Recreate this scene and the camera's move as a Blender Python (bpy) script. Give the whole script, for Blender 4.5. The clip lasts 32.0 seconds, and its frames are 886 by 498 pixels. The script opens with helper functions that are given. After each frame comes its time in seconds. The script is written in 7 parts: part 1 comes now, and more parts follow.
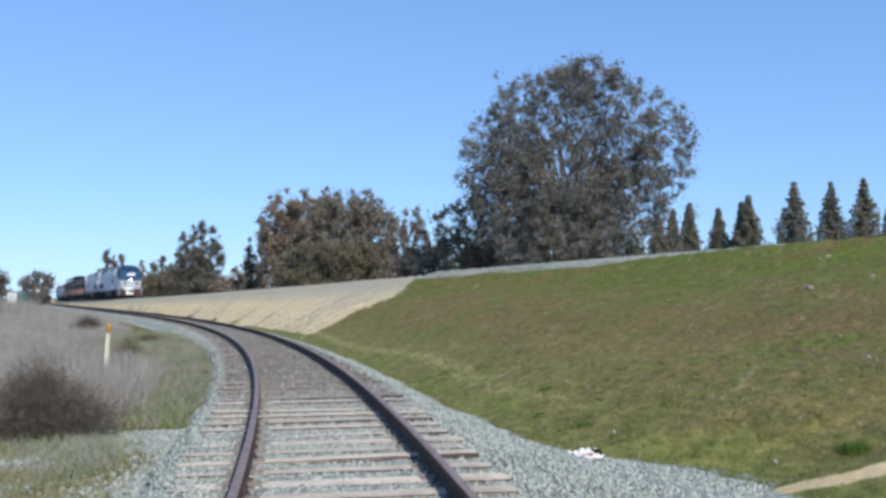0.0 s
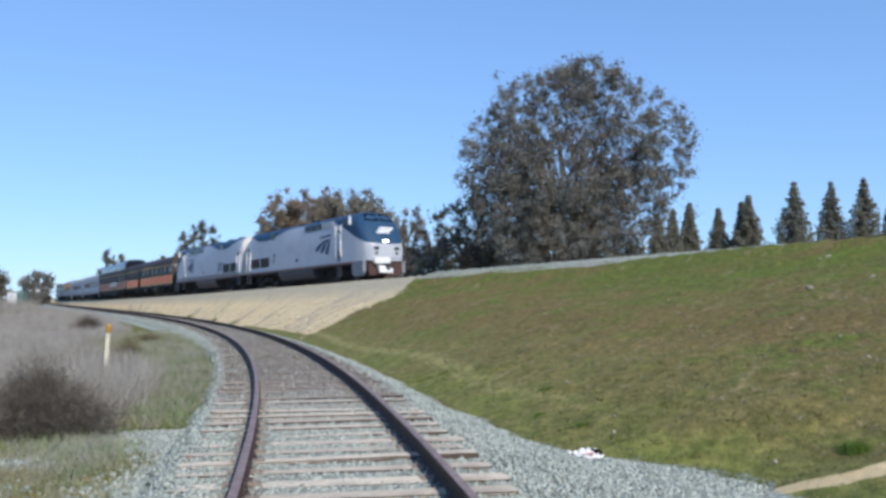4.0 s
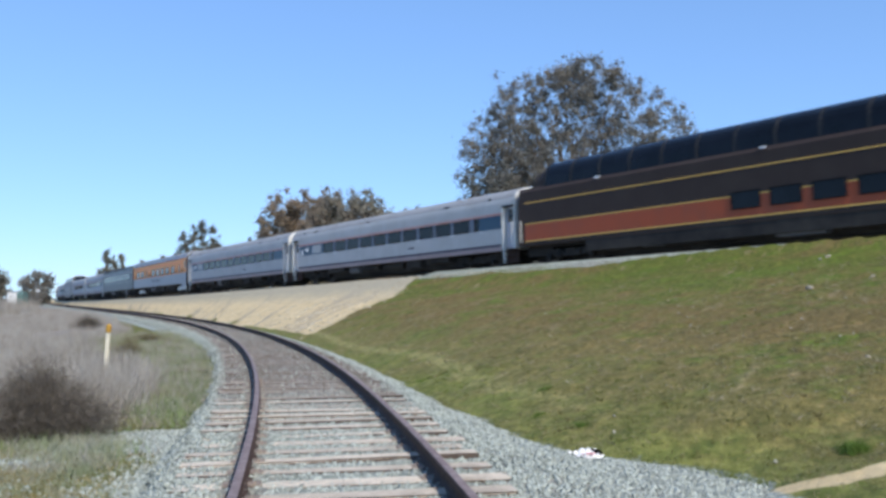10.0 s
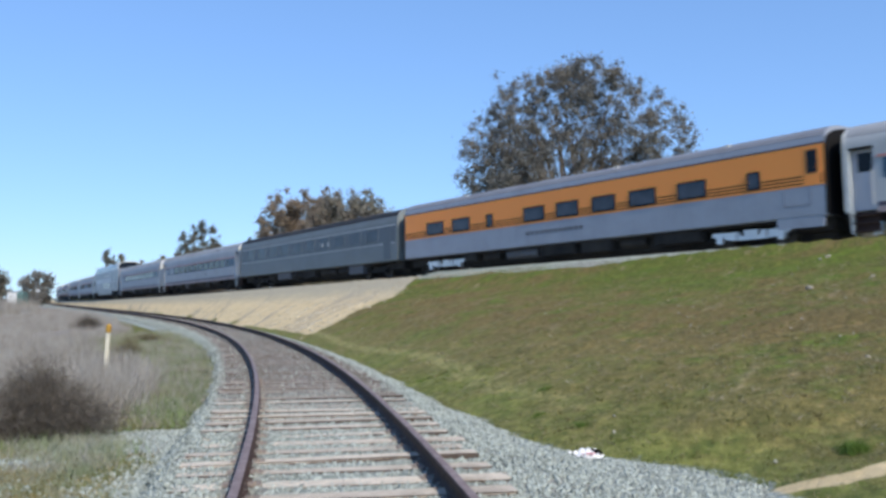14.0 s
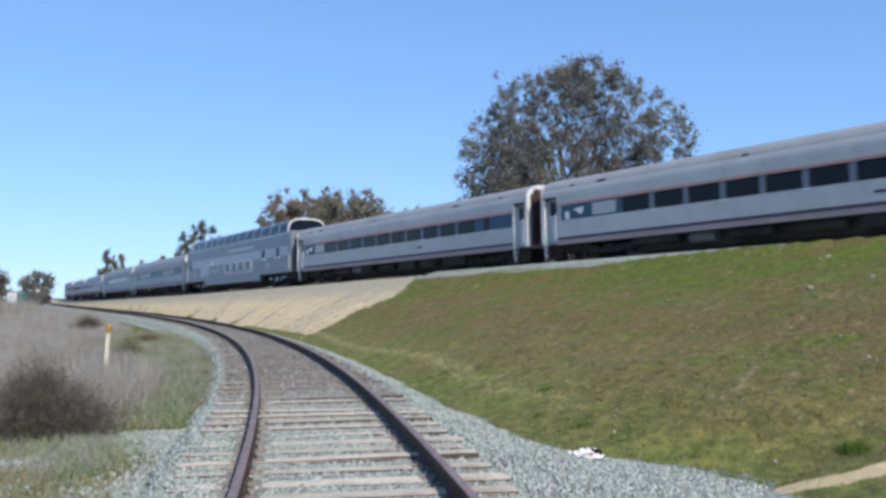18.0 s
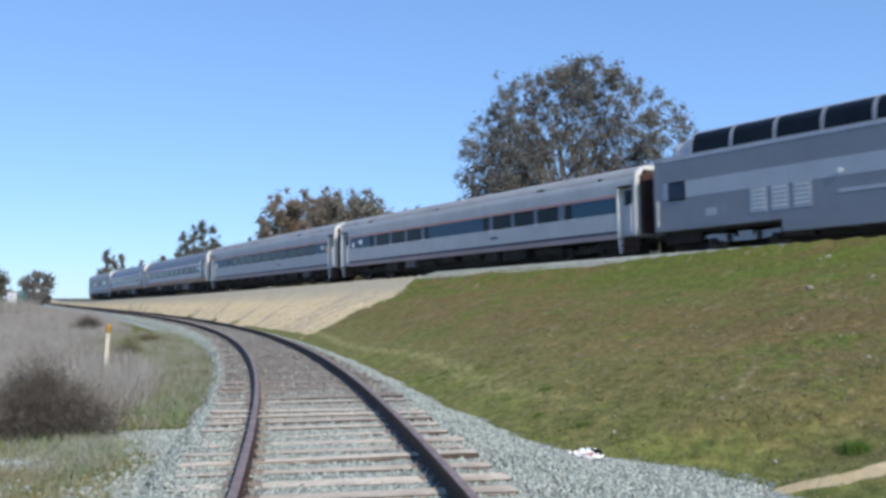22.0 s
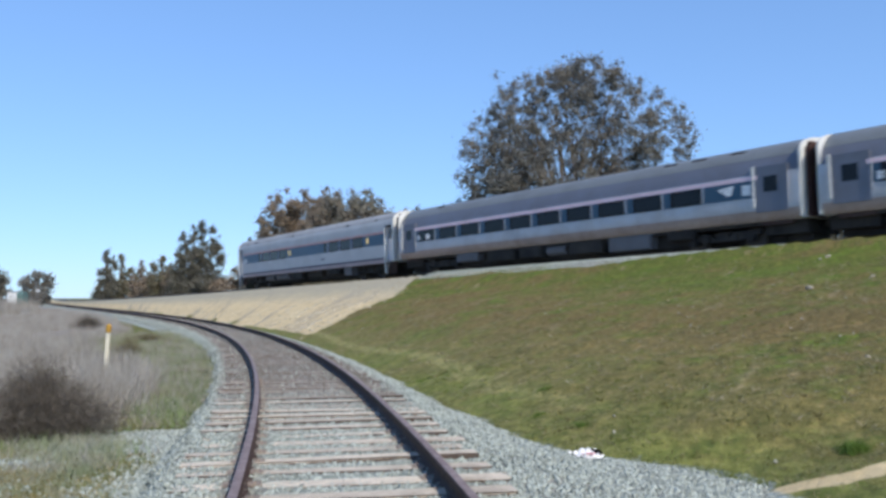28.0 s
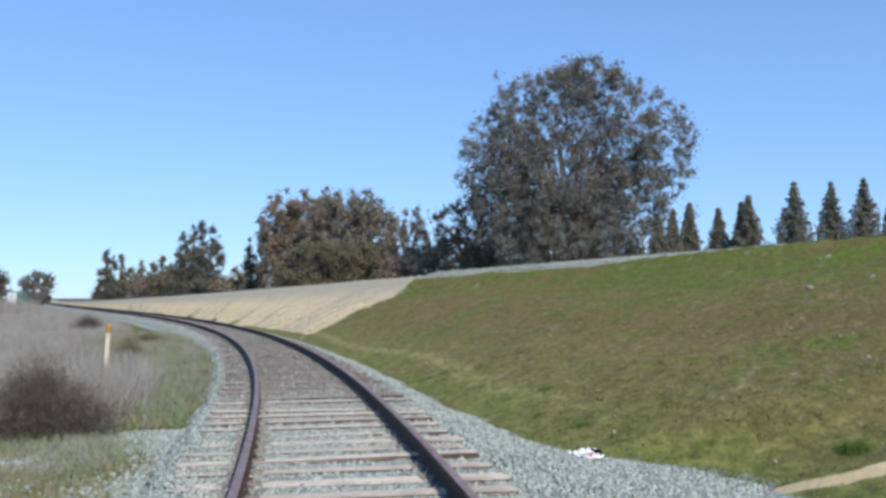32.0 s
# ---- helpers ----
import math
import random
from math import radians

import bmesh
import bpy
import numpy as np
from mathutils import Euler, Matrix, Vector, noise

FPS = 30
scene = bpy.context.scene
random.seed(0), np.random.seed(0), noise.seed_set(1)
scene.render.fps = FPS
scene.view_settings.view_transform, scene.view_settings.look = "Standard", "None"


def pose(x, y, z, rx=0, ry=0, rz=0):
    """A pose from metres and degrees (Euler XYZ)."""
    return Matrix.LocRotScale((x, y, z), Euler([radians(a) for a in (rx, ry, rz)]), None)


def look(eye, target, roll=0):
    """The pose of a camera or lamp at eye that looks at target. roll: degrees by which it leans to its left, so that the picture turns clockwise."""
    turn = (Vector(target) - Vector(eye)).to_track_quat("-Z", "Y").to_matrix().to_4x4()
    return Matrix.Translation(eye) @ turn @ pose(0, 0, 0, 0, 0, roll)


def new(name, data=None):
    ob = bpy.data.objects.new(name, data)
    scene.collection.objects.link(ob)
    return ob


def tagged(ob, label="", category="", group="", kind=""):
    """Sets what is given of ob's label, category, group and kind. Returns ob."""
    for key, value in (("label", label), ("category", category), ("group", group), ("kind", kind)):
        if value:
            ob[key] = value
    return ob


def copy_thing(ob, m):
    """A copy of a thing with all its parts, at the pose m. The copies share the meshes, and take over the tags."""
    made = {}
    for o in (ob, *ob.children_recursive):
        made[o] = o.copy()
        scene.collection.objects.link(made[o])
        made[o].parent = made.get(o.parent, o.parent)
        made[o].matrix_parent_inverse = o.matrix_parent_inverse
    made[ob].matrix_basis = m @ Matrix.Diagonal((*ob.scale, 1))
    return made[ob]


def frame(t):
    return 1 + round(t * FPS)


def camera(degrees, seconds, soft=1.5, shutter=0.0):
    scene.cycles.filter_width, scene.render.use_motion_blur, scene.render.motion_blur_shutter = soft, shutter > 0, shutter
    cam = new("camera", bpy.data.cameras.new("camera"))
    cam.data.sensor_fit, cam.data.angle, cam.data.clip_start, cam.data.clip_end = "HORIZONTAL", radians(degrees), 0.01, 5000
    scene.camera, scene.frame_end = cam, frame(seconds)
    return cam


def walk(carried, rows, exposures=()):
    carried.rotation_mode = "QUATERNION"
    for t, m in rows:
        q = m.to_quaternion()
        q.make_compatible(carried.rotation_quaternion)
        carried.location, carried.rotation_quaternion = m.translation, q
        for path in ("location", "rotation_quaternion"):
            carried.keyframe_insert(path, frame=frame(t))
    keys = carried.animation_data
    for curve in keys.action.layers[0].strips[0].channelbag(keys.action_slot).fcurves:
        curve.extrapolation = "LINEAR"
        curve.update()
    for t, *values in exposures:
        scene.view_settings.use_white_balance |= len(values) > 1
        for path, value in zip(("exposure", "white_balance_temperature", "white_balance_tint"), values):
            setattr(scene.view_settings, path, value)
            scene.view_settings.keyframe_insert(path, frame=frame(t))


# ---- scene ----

# ---- camera ----
CAM_Z = 1.25
cam = camera(53.08, 32.0, soft=3.2, shutter=0.3)
EYE = Vector((0.0, 0.0, CAM_Z))
VIEW = look(EYE, (0.0, 100.0, CAM_Z + 100.0 * math.tan(0.0553)))
walk(cam, [(0.0, VIEW), (32.0, VIEW)], exposures=[(0.0, 0.0), (8.0, 0.02), (10.0, 0.10), (12.0, 0.08), (13.0, 0.05), (16.0, 0.02), (19.0, 0.01), (32.0, 0.01)])

# ---- sky and sun ----
SUN_AZ = Vector((0.52, -0.854, 0.0)).normalized()
SUN_EL = radians(40)
world = bpy.data.worlds.new("sky")
scene.world = world
world.use_nodes = True
wn = world.node_tree
sky = wn.nodes.new("ShaderNodeTexSky")
sky.sky_type = "NISHITA"
sky.sun_disc = False
sky.sun_elevation = SUN_EL
sky.sun_rotation = math.atan2(SUN_AZ.x, SUN_AZ.y)
sky.air_density, sky.dust_density, sky.ozone_density = 1.0, 0.0, 2.5
back = wn.nodes["Background"]
back.inputs["Strength"].default_value = 0.26
tint = wn.nodes.new("ShaderNodeMix")
tint.data_type, tint.blend_type = "RGBA", "MULTIPLY"
tint.inputs[0].default_value = 1.0
tint.inputs[7].default_value = (0.633, 0.93, 1.40, 1)
soften = wn.nodes.new("ShaderNodeGamma")
soften.inputs["Gamma"].default_value = 0.57
wn.links.new(sky.outputs[0], soften.inputs[0])
wn.links.new(soften.outputs[0], tint.inputs[6])
wn.links.new(tint.outputs[2], back.inputs["Color"])
sun = new("sun", bpy.data.lights.new("sun", "SUN"))
sun.data.energy = 4.7
sun.data.angle = radians(0.53)
sun.data.color = (1.0, 0.95, 0.87)
to_sun = SUN_AZ * math.cos(SUN_EL) + Vector((0, 0, math.sin(SUN_EL)))
sun.matrix_world = look(to_sun * 200, (0, 0, 0))


# ---- materials ----
class Mat:
    """A small wrapper that builds a Principled material node by node."""

    def __init__(self, name, rough=0.6, metal=0.0, spec=0.5):
        self.m = bpy.data.materials.new(name)
        self.m.use_nodes = True
        self.t = self.m.node_tree
        self.b = self.t.nodes["Principled BSDF"]
        self.b.inputs["Roughness"].default_value = rough
        self.b.inputs["Metallic"].default_value = metal
        self.b.inputs["Specular IOR Level"].default_value = spec
        self.coord = self.t.nodes.new("ShaderNodeTexCoord").outputs["Object"]

    def node(self, kind, **inputs):
        n = self.t.nodes.new(kind)
        for k, v in inputs.items():
            self.put(n.inputs[k.replace("_", " ")], v)
        return n

    def put(self, socket, v):
        if isinstance(v, bpy.types.NodeSocket):
            self.t.links.new(v, socket)
        else:
            socket.default_value = (*v, 1) if isinstance(v, tuple) and len(v) == 3 and socket.type == "RGBA" else v

    def noise(self, scale, detail=4.0, rough=0.6, vec=None, distortion=0.0):
        n = self.node("ShaderNodeTexNoise", Scale=scale, Detail=detail, Roughness=rough, Distortion=distortion)
        self.put(n.inputs["Vector"], vec or self.coord)
        return n.outputs["Fac"]

    def stretch(self, sx, sy, sz):
        n = self.node("ShaderNodeMapping")
        self.put(n.inputs["Vector"], self.coord)
        n.inputs["Scale"].default_value = (sx, sy, sz)
        return n.outputs[0]

    def ramp(self, fac, lo, hi):
        n = self.node("ShaderNodeMapRange")
        self.put(n.inputs["Value"], fac)
        n.inputs["From Min"].default_value, n.inputs["From Max"].default_value = lo, hi
        return n.outputs[0]

    def mix(self, fac, a, b):
        n = self.t.nodes.new("ShaderNodeMix")
        n.data_type = "RGBA"
        self.put(n.inputs[0], fac)
        self.put(n.inputs[6], a)
        self.put(n.inputs[7], b)
        return n.outputs[2]

    def attr(self, name):
        n = self.t.nodes.new("ShaderNodeAttribute")
        n.attribute_name = name
        return n.outputs["Fac"]

    def island(self):
        return self.t.nodes.new("ShaderNodeNewGeometry").outputs["Random Per Island"]

    def rand(self):
        return self.t.nodes.new("ShaderNodeObjectInfo").outputs["Random"]

    def color(self, c):
        self.put(self.b.inputs["Base Color"], c)
        return self

    def rough(self, r):
        self.put(self.b.inputs["Roughness"], r)
        return self

    def bump(self, h, strength=0.4, distance=0.02):
        n = self.node("ShaderNodeBump", Strength=strength, Distance=distance, Height=h)
        self.t.links.new(n.outputs[0], self.b.inputs["Normal"])
        return self


def paint(name, base, dirt=(0.10, 0.085, 0.07), amount=0.35, rough=0.42, metal=0.0, streak=True, spec=0.22):
    """Weathered paint: broad stains, fine grime and faint vertical streaks."""
    k = Mat(name, rough, metal, spec)
    big = k.ramp(k.noise(0.7, 5), 0.42, 0.75)
    fine = k.ramp(k.noise(11, 4), 0.45, 0.85)
    m1 = k.node("ShaderNodeMath")
    m1.operation = "MULTIPLY"
    k.put(m1.inputs[0], big), k.put(m1.inputs[1], amount)
    c = k.mix(m1.outputs[0], base, dirt)
    if streak:
        st = k.ramp(k.noise(3.0, 3, vec=k.stretch(2.6, 2.6, 0.22)), 0.5, 0.8)
        m2 = k.node("ShaderNodeMath")
        m2.operation = "MULTIPLY"
        k.put(m2.inputs[0], st), k.put(m2.inputs[1], amount * 0.6)
        c = k.mix(m2.outputs[0], c, dirt)
    m3 = k.node("ShaderNodeMath")
    m3.operation = "MULTIPLY"
    k.put(m3.inputs[0], fine), k.put(m3.inputs[1], amount * 0.4)
    c = k.mix(m3.outputs[0], c, dirt)
    k.color(c)
    k.rough(k.node("ShaderNodeMapRange", Value=fine, To_Min=rough, To_Max=min(rough + 0.2, 1)).outputs[0])
    k.bump(k.noise(1.3, 2), 0.12, 0.02)
    return k.m


def ground_mat():
    k = Mat("ground_mat", 0.95, spec=0.2)
    n1 = k.noise(0.35, 7, 0.75)
    n2 = k.noise(1.5, 6, 0.72)
    n3 = k.noise(14, 4, 0.7)
    green = k.mix(k.ramp(n3, 0.3, 0.7), (0.074, 0.088, 0.014), (0.168, 0.182, 0.039))
    brown = k.mix(k.ramp(n3, 0.3, 0.7), (0.118, 0.083, 0.030), (0.240, 0.176, 0.072))
    along = k.t.nodes.new("ShaderNodeCombineXYZ")
    k.put(along.inputs[0], k.attr("furrow")), k.put(along.inputs[1], k.attr("climb"))
    n2g = k.noise(1.5, 6, 0.72, vec=along.outputs[0], distortion=0.3)
    s = k.node("ShaderNodeMath")
    s.operation = "ADD"
    k.put(s.inputs[0], k.ramp(n1, 0.40, 0.60)), k.put(s.inputs[1], k.node("ShaderNodeMapRange", Value=n2g, From_Min=0.34, From_Max=0.66, To_Min=0.1, To_Max=0.9).outputs[0])
    h = k.node("ShaderNodeMath")
    h.operation = "MULTIPLY"
    k.put(h.inputs[0], s.outputs[0])
    h.inputs[1].default_value = 0.5
    a = k.node("ShaderNodeMath")
    a.operation = "SUBTRACT"
    zone = k.node("ShaderNodeMath")
    zone.operation = "ADD"
    k.put(zone.inputs[0], h.outputs[0]), k.put(zone.inputs[1], k.node("ShaderNodeMapRange", Value=k.noise(0.24, 7, 0.75, distortion=0.6), From_Min=0.3, From_Max=0.7, To_Min=-0.36, To_Max=0.36).outputs[0])
    k.put(a.inputs[0], zone.outputs[0]), k.put(a.inputs[1], k.attr("lush"))
    grass = k.mix(k.ramp(a.outputs[0], 0.10, 0.50), green, brown)
    grass = k.mix(k.ramp(k.noise(5.5, 5, 0.8), 0.56, 0.74), grass, (0.090, 0.098, 0.030))
    gentle = k.node("ShaderNodeMath")
    gentle.operation = "MULTIPLY"
    k.put(gentle.inputs[0], k.attr("climb")), k.put(gentle.inputs[1], 0.8)
    scratch = k.t.nodes.new("ShaderNodeCombineXYZ")
    k.put(scratch.inputs[0], k.attr("furrow")), k.put(scratch.inputs[1], gentle.outputs[0])
    trail = k.noise(1.7, 4, 0.7, vec=scratch.outputs[0], distortion=0.25)
    grass = k.mix(k.ramp(trail, 0.60, 0.68), grass, (0.29, 0.225, 0.135))
    tread = k.node("ShaderNodeMath")
    tread.operation = "ADD"
    k.put(tread.inputs[0], k.attr("tread")), k.put(tread.inputs[1], k.node("ShaderNodeMapRange", Value=n2, To_Min=-0.3, To_Max=0.3).outputs[0])
    grass = k.mix(k.ramp(tread.outputs[0], 0.35, 0.9), grass, (0.34, 0.29, 0.13))
    grass = k.mix(k.ramp(k.noise(0.62, 7, 0.8, distortion=0.4), 0.50, 0.64), grass, k.mix(n3, (0.070, 0.115, 0.012), (0.150, 0.205, 0.030)))
    grass = k.mix(k.ramp(k.noise(4.1, 5, 0.8, vec=k.stretch(1.0, 1.0, 1.7)), 0.64, 0.80), grass, (0.32, 0.28, 0.165))
    grass = k.mix(k.node("ShaderNodeMapRange", Value=k.attr("fall"), From_Min=3.3, From_Max=4.5, To_Max=0.55).outputs[0], grass, k.mix(n2, (0.150, 0.165, 0.045), (0.300, 0.290, 0.120)))
    mottle = k.t.nodes.new("ShaderNodeMix")
    mottle.data_type, mottle.blend_type = "RGBA", "MULTIPLY"
    mottle.inputs[0].default_value = 1.0
    k.put(mottle.inputs[6], grass), k.put(mottle.inputs[7], k.mix(k.ramp(k.noise(2.6, 9, 0.95, vec=along.outputs[0]), 0.40, 0.61), (0.60, 0.64, 0.60), (1.22, 1.17, 1.14)))
    tufty = k.t.nodes.new("ShaderNodeMix")
    tufty.data_type, tufty.blend_type = "RGBA", "MULTIPLY"
    tufty.inputs[0].default_value = 1.0
    k.put(tufty.inputs[6], mottle.outputs[2]), k.put(tufty.inputs[7], k.mix(k.ramp(k.noise(6.5, 3, 0.6, distortion=0.4), 0.40, 0.62), (0.76, 0.80, 0.70), (1.30, 1.25, 1.20)))
    grass = tufty.outputs[2]
    dirt = k.mix(k.ramp(n2, 0.3, 0.75), (0.53, 0.40, 0.215), (0.72, 0.575, 0.345))
    dirt = k.mix(k.ramp(n3, 0.55, 0.8), dirt, (0.33, 0.27, 0.185))
    slow = k.node("ShaderNodeMath")
    slow.operation = "MULTIPLY"
    k.put(slow.inputs[0], k.attr("fall")), k.put(slow.inputs[1], 0.22)
    down = k.t.nodes.new("ShaderNodeCombineXYZ")
    k.put(down.inputs[0], k.attr("furrow")), k.put(down.inputs[1], slow.outputs[0])
    rut = k.noise(0.55, 6, 0.72, vec=down.outputs[0], distortion=0.5)
    # rut streaks darkened in the soil colour to paint the shade in them
    dirt = k.mix(k.ramp(rut, 0.53, 0.62), dirt, (0.37, 0.305, 0.215))
    dirt = k.mix(k.ramp(k.noise(2.6, 5, 0.8), 0.56, 0.70), dirt, (0.33, 0.27, 0.19))
    film = k.node("ShaderNodeMath")
    film.operation = "ADD"
    k.put(film.inputs[0], k.attr("fall")), k.put(film.inputs[1], k.node("ShaderNodeMapRange", Value=n2, To_Min=-0.8, To_Max=0.8).outputs[0])
    dirt = k.mix(k.ramp(film.outputs[0], 2.4, 0.6), dirt, (0.39, 0.345, 0.25))
    edge = k.node("ShaderNodeMath")
    edge.operation = "ADD"
    k.put(edge.inputs[0], k.attr("dirt")), k.put(edge.inputs[1], k.node("ShaderNodeMapRange", Value=n2, To_Min=-0.35, To_Max=0.35).outputs[0])
    c = k.mix(k.ramp(edge.outputs[0], 0.42, 0.58), grass, dirt)
    dry = k.mix(k.ramp(n3, 0.3, 0.7), (0.22, 0.195, 0.185), (0.34, 0.31, 0.295))
    e2 = k.node("ShaderNodeMath")
    e2.operation = "ADD"
    k.put(e2.inputs[0], k.attr("dry")), k.put(e2.inputs[1], k.node("ShaderNodeMapRange", Value=n1, To_Min=-0.3, To_Max=0.3).outputs[0])
    c = k.mix(k.ramp(e2.outputs[0], 0.4, 0.6), c, dry)
    v = k.t.nodes.new("ShaderNodeTexVoronoi")
    k.put(v.inputs["Vector"], k.coord)
    v.inputs["Scale"].default_value = 16
    sep = k.t.nodes.new("ShaderNodeSeparateColor")
    k.put(sep.inputs[0], v.outputs["Color"])
    grit = k.mix(sep.outputs[0], (0.165, 0.190, 0.172), (0.42, 0.455, 0.42))
    e3 = k.node("ShaderNodeMath")
    e3.operation = "ADD"
    k.put(e3.inputs[0], k.attr("stony")), k.put(e3.inputs[1], k.node("ShaderNodeMapRange", Value=k.noise(3.1, 5, 0.75), To_Min=-0.6, To_Max=0.6).outputs[0])
    c = k.mix(k.ramp(e3.outputs[0], 0.4, 0.6), c, grit)
    k.color(c)
    relief = k.node("ShaderNodeMath")
    relief.operation = "MULTIPLY_ADD"
    k.put(relief.inputs[0], k.ramp(rut, 0.4, 0.7)), k.put(relief.inputs[1], k.attr("dirt"))
    k.put(relief.inputs[2], k.noise(9, 6, 0.75))
    k.bump(relief.outputs[0], 0.7, 0.06)
    return k.m


def stone_mat(name, dark, light):
    k = Mat(name, 0.9, spec=0.3)
    c = k.mix(k.island(), dark, light)
    c = k.mix(k.ramp(k.noise(40, 3), 0.4, 0.8), c, light)
    dusty = k.node("ShaderNodeMath")
    dusty.operation = "MULTIPLY"
    k.put(dusty.inputs[0], k.attr("foul")), k.put(dusty.inputs[1], k.ramp(k.island(), 0.92, 0.80))
    c = k.mix(dusty.outputs[0], c, k.mix(k.island(), (0.080, 0.066, 0.054), (0.25, 0.212, 0.176)))
    k.color(c)
    return k.m


def ballast_mat():
    k = Mat("ballast_mat", 0.95, spec=0.25)
    v = k.t.nodes.new("ShaderNodeTexVoronoi")
    k.put(v.inputs["Vector"], k.coord)
    v.inputs["Scale"].default_value = 15
    sep = k.t.nodes.new("ShaderNodeSeparateColor")
    k.put(sep.inputs[0], v.outputs["Color"])
    c = k.mix(sep.outputs[0], (0.25, 0.268, 0.222), (0.49, 0.515, 0.435))
    c = k.mix(k.ramp(v.outputs["Distance"], 0.35, 0.8), c, (0.11, 0.120, 0.112))
    c = k.mix(k.ramp(k.noise(0.8, 4), 0.48, 0.8), c, (0.30, 0.265, 0.215))
    e = k.node("ShaderNodeMath")
    e.operation = "ADD"
    k.put(e.inputs[0], k.attr("foul")), k.put(e.inputs[1], k.node("ShaderNodeMapRange", Value=k.noise(2.2, 5, 0.75), To_Min=-0.45, To_Max=0.45).outputs[0])
    c = k.mix(k.ramp(e.outputs[0], 0.25, 0.85), c, k.mix(sep.outputs[0], (0.100, 0.082, 0.066), (0.225, 0.190, 0.158)))
    k.color(c)
    inv = k.node("ShaderNodeMath")
    inv.operation = "SUBTRACT"
    inv.inputs[0].default_value = 1.0
    k.put(inv.inputs[1], v.outputs["Distance"])
    k.bump(inv.outputs[0], 0.9, 0.04)
    return k.m


def wood_mat(name, dark, light):
    k = Mat(name, 0.9, spec=0.2)
    grain = k.noise(9, 6, 0.7, vec=k.stretch(1.0, 9.0, 9.0))
    c = k.mix(k.ramp(grain, 0.36, 0.64), dark, light)
    c = k.mix(k.ramp(k.noise(1.6, 3), 0.5, 0.85), c, (0.22, 0.185, 0.16))
    r = k.rand()
    c2 = k.mix(r, (0.78, 0.74, 0.70), (1.12, 1.08, 1.02))
    n = k.t.nodes.new("ShaderNodeMix")
    n.data_type, n.blend_type = "RGBA", "MULTIPLY"
    n.inputs[0].default_value = 1.0
    k.put(n.inputs[6], c), k.put(n.inputs[7], c2)
    k.color(n.outputs[2])
    k.bump(grain, 0.6, 0.012)
    return k.m


def rust_mat(name, a, b, rough=0.7, metal=0.0):
    k = Mat(name, rough, metal, 0.5 if metal else 0.15)
    c = k.mix(k.ramp(k.noise(7, 5), 0.3, 0.7), a, b)
    k.color(k.mix(k.ramp(k.noise(60, 3), 0.5, 0.8), c, a))
    k.bump(k.noise(45, 4), 0.3, 0.004)
    return k.m


def leaf_mat(name, dark, light, dry=None, through_light=0.3, patch=0.33):
    """Leaves: a dull blade that lets some light through."""
    k = Mat(name, 0.6, spec=0.25)
    c = k.mix(k.island(), dark, light)
    if dry:
        c = k.mix(k.ramp(k.noise(patch, 4), 0.42, 0.62), c, dry)
    k.color(c)
    tr = k.node("ShaderNodeBsdfTranslucent", Color=c)
    mx = k.t.nodes.new("ShaderNodeMixShader")
    mx.inputs[0].default_value = through_light
    k.t.links.new(k.b.outputs[0], mx.inputs[1])
    k.t.links.new(tr.outputs[0], mx.inputs[2])
    k.t.links.new(mx.outputs[0], k.t.nodes["Material Output"].inputs["Surface"])
    return k.m


def plain(name, c, rough=0.6, metal=0.0, vary=0.25, spec=0.5):
    k = Mat(name, rough, metal, spec)
    d = tuple(x * (1 - vary) for x in c)
    k.color(k.mix(k.ramp(k.noise(3.5, 5), 0.35, 0.7), c, d))
    k.bump(k.noise(25, 3), 0.1, 0.004)
    return k.m


def glass_mat(name, c):
    k = Mat(name, 0.10, 0.0, 0.22)
    k.color(k.mix(k.ramp(k.noise(1.1, 2), 0.35, 0.7), c, tuple(x * 0.5 for x in c)))
    return k.m


M = {}
M["ground"] = ground_mat()
M["ballast"] = ballast_mat()
M["stone"] = stone_mat("stone_mat", (0.108, 0.122, 0.102), (0.455, 0.482, 0.415))
M["tie_dirty"] = wood_mat("dirty_tie_wood", (0.24, 0.20, 0.165), (0.46, 0.40, 0.34))
# creosoted sides, made darker to paint the shaded gaps beside each sleeper
M["tie_side"] = rust_mat("tie_side_creosote_shade", (0.055, 0.042, 0.034), (0.13, 0.10, 0.08), 0.9)
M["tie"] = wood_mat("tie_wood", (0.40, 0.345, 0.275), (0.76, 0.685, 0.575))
M["rail_side"] = rust_mat("rail_rust", (0.036, 0.021, 0.017), (0.088, 0.052, 0.038))
M["rail_top"] = rust_mat("rail_head_rust", (0.150, 0.104, 0.094), (0.285, 0.228, 0.214), 0.6, 0.0)
M["rail_shine"] = rust_mat("rail_worn_steel", (0.30, 0.29, 0.28), (0.42, 0.41, 0.40), 0.3, 0.8)
M["plate"] = rust_mat("tie_plate_rust", (0.19, 0.145, 0.115), (0.33, 0.27, 0.22))
M["steel"] = rust_mat("dark_steel", (0.05, 0.042, 0.036), (0.10, 0.085, 0.07))
M["bark"] = rust_mat("bark", (0.10, 0.08, 0.06), (0.24, 0.20, 0.165), 0.95)
M["leaf_euc"] = leaf_mat("eucalyptus_leaf", (0.118, 0.121, 0.108), (0.335, 0.332, 0.312), (0.240, 0.212, 0.172), 0.40, patch=0.45)
M["leaf_oak"] = leaf_mat("scrub_leaf", (0.150, 0.145, 0.112), (0.305, 0.288, 0.225), (0.275, 0.228, 0.180))
M["leaf_dark"] = leaf_mat("dark_leaf", (0.100, 0.098, 0.078), (0.215, 0.197, 0.155))
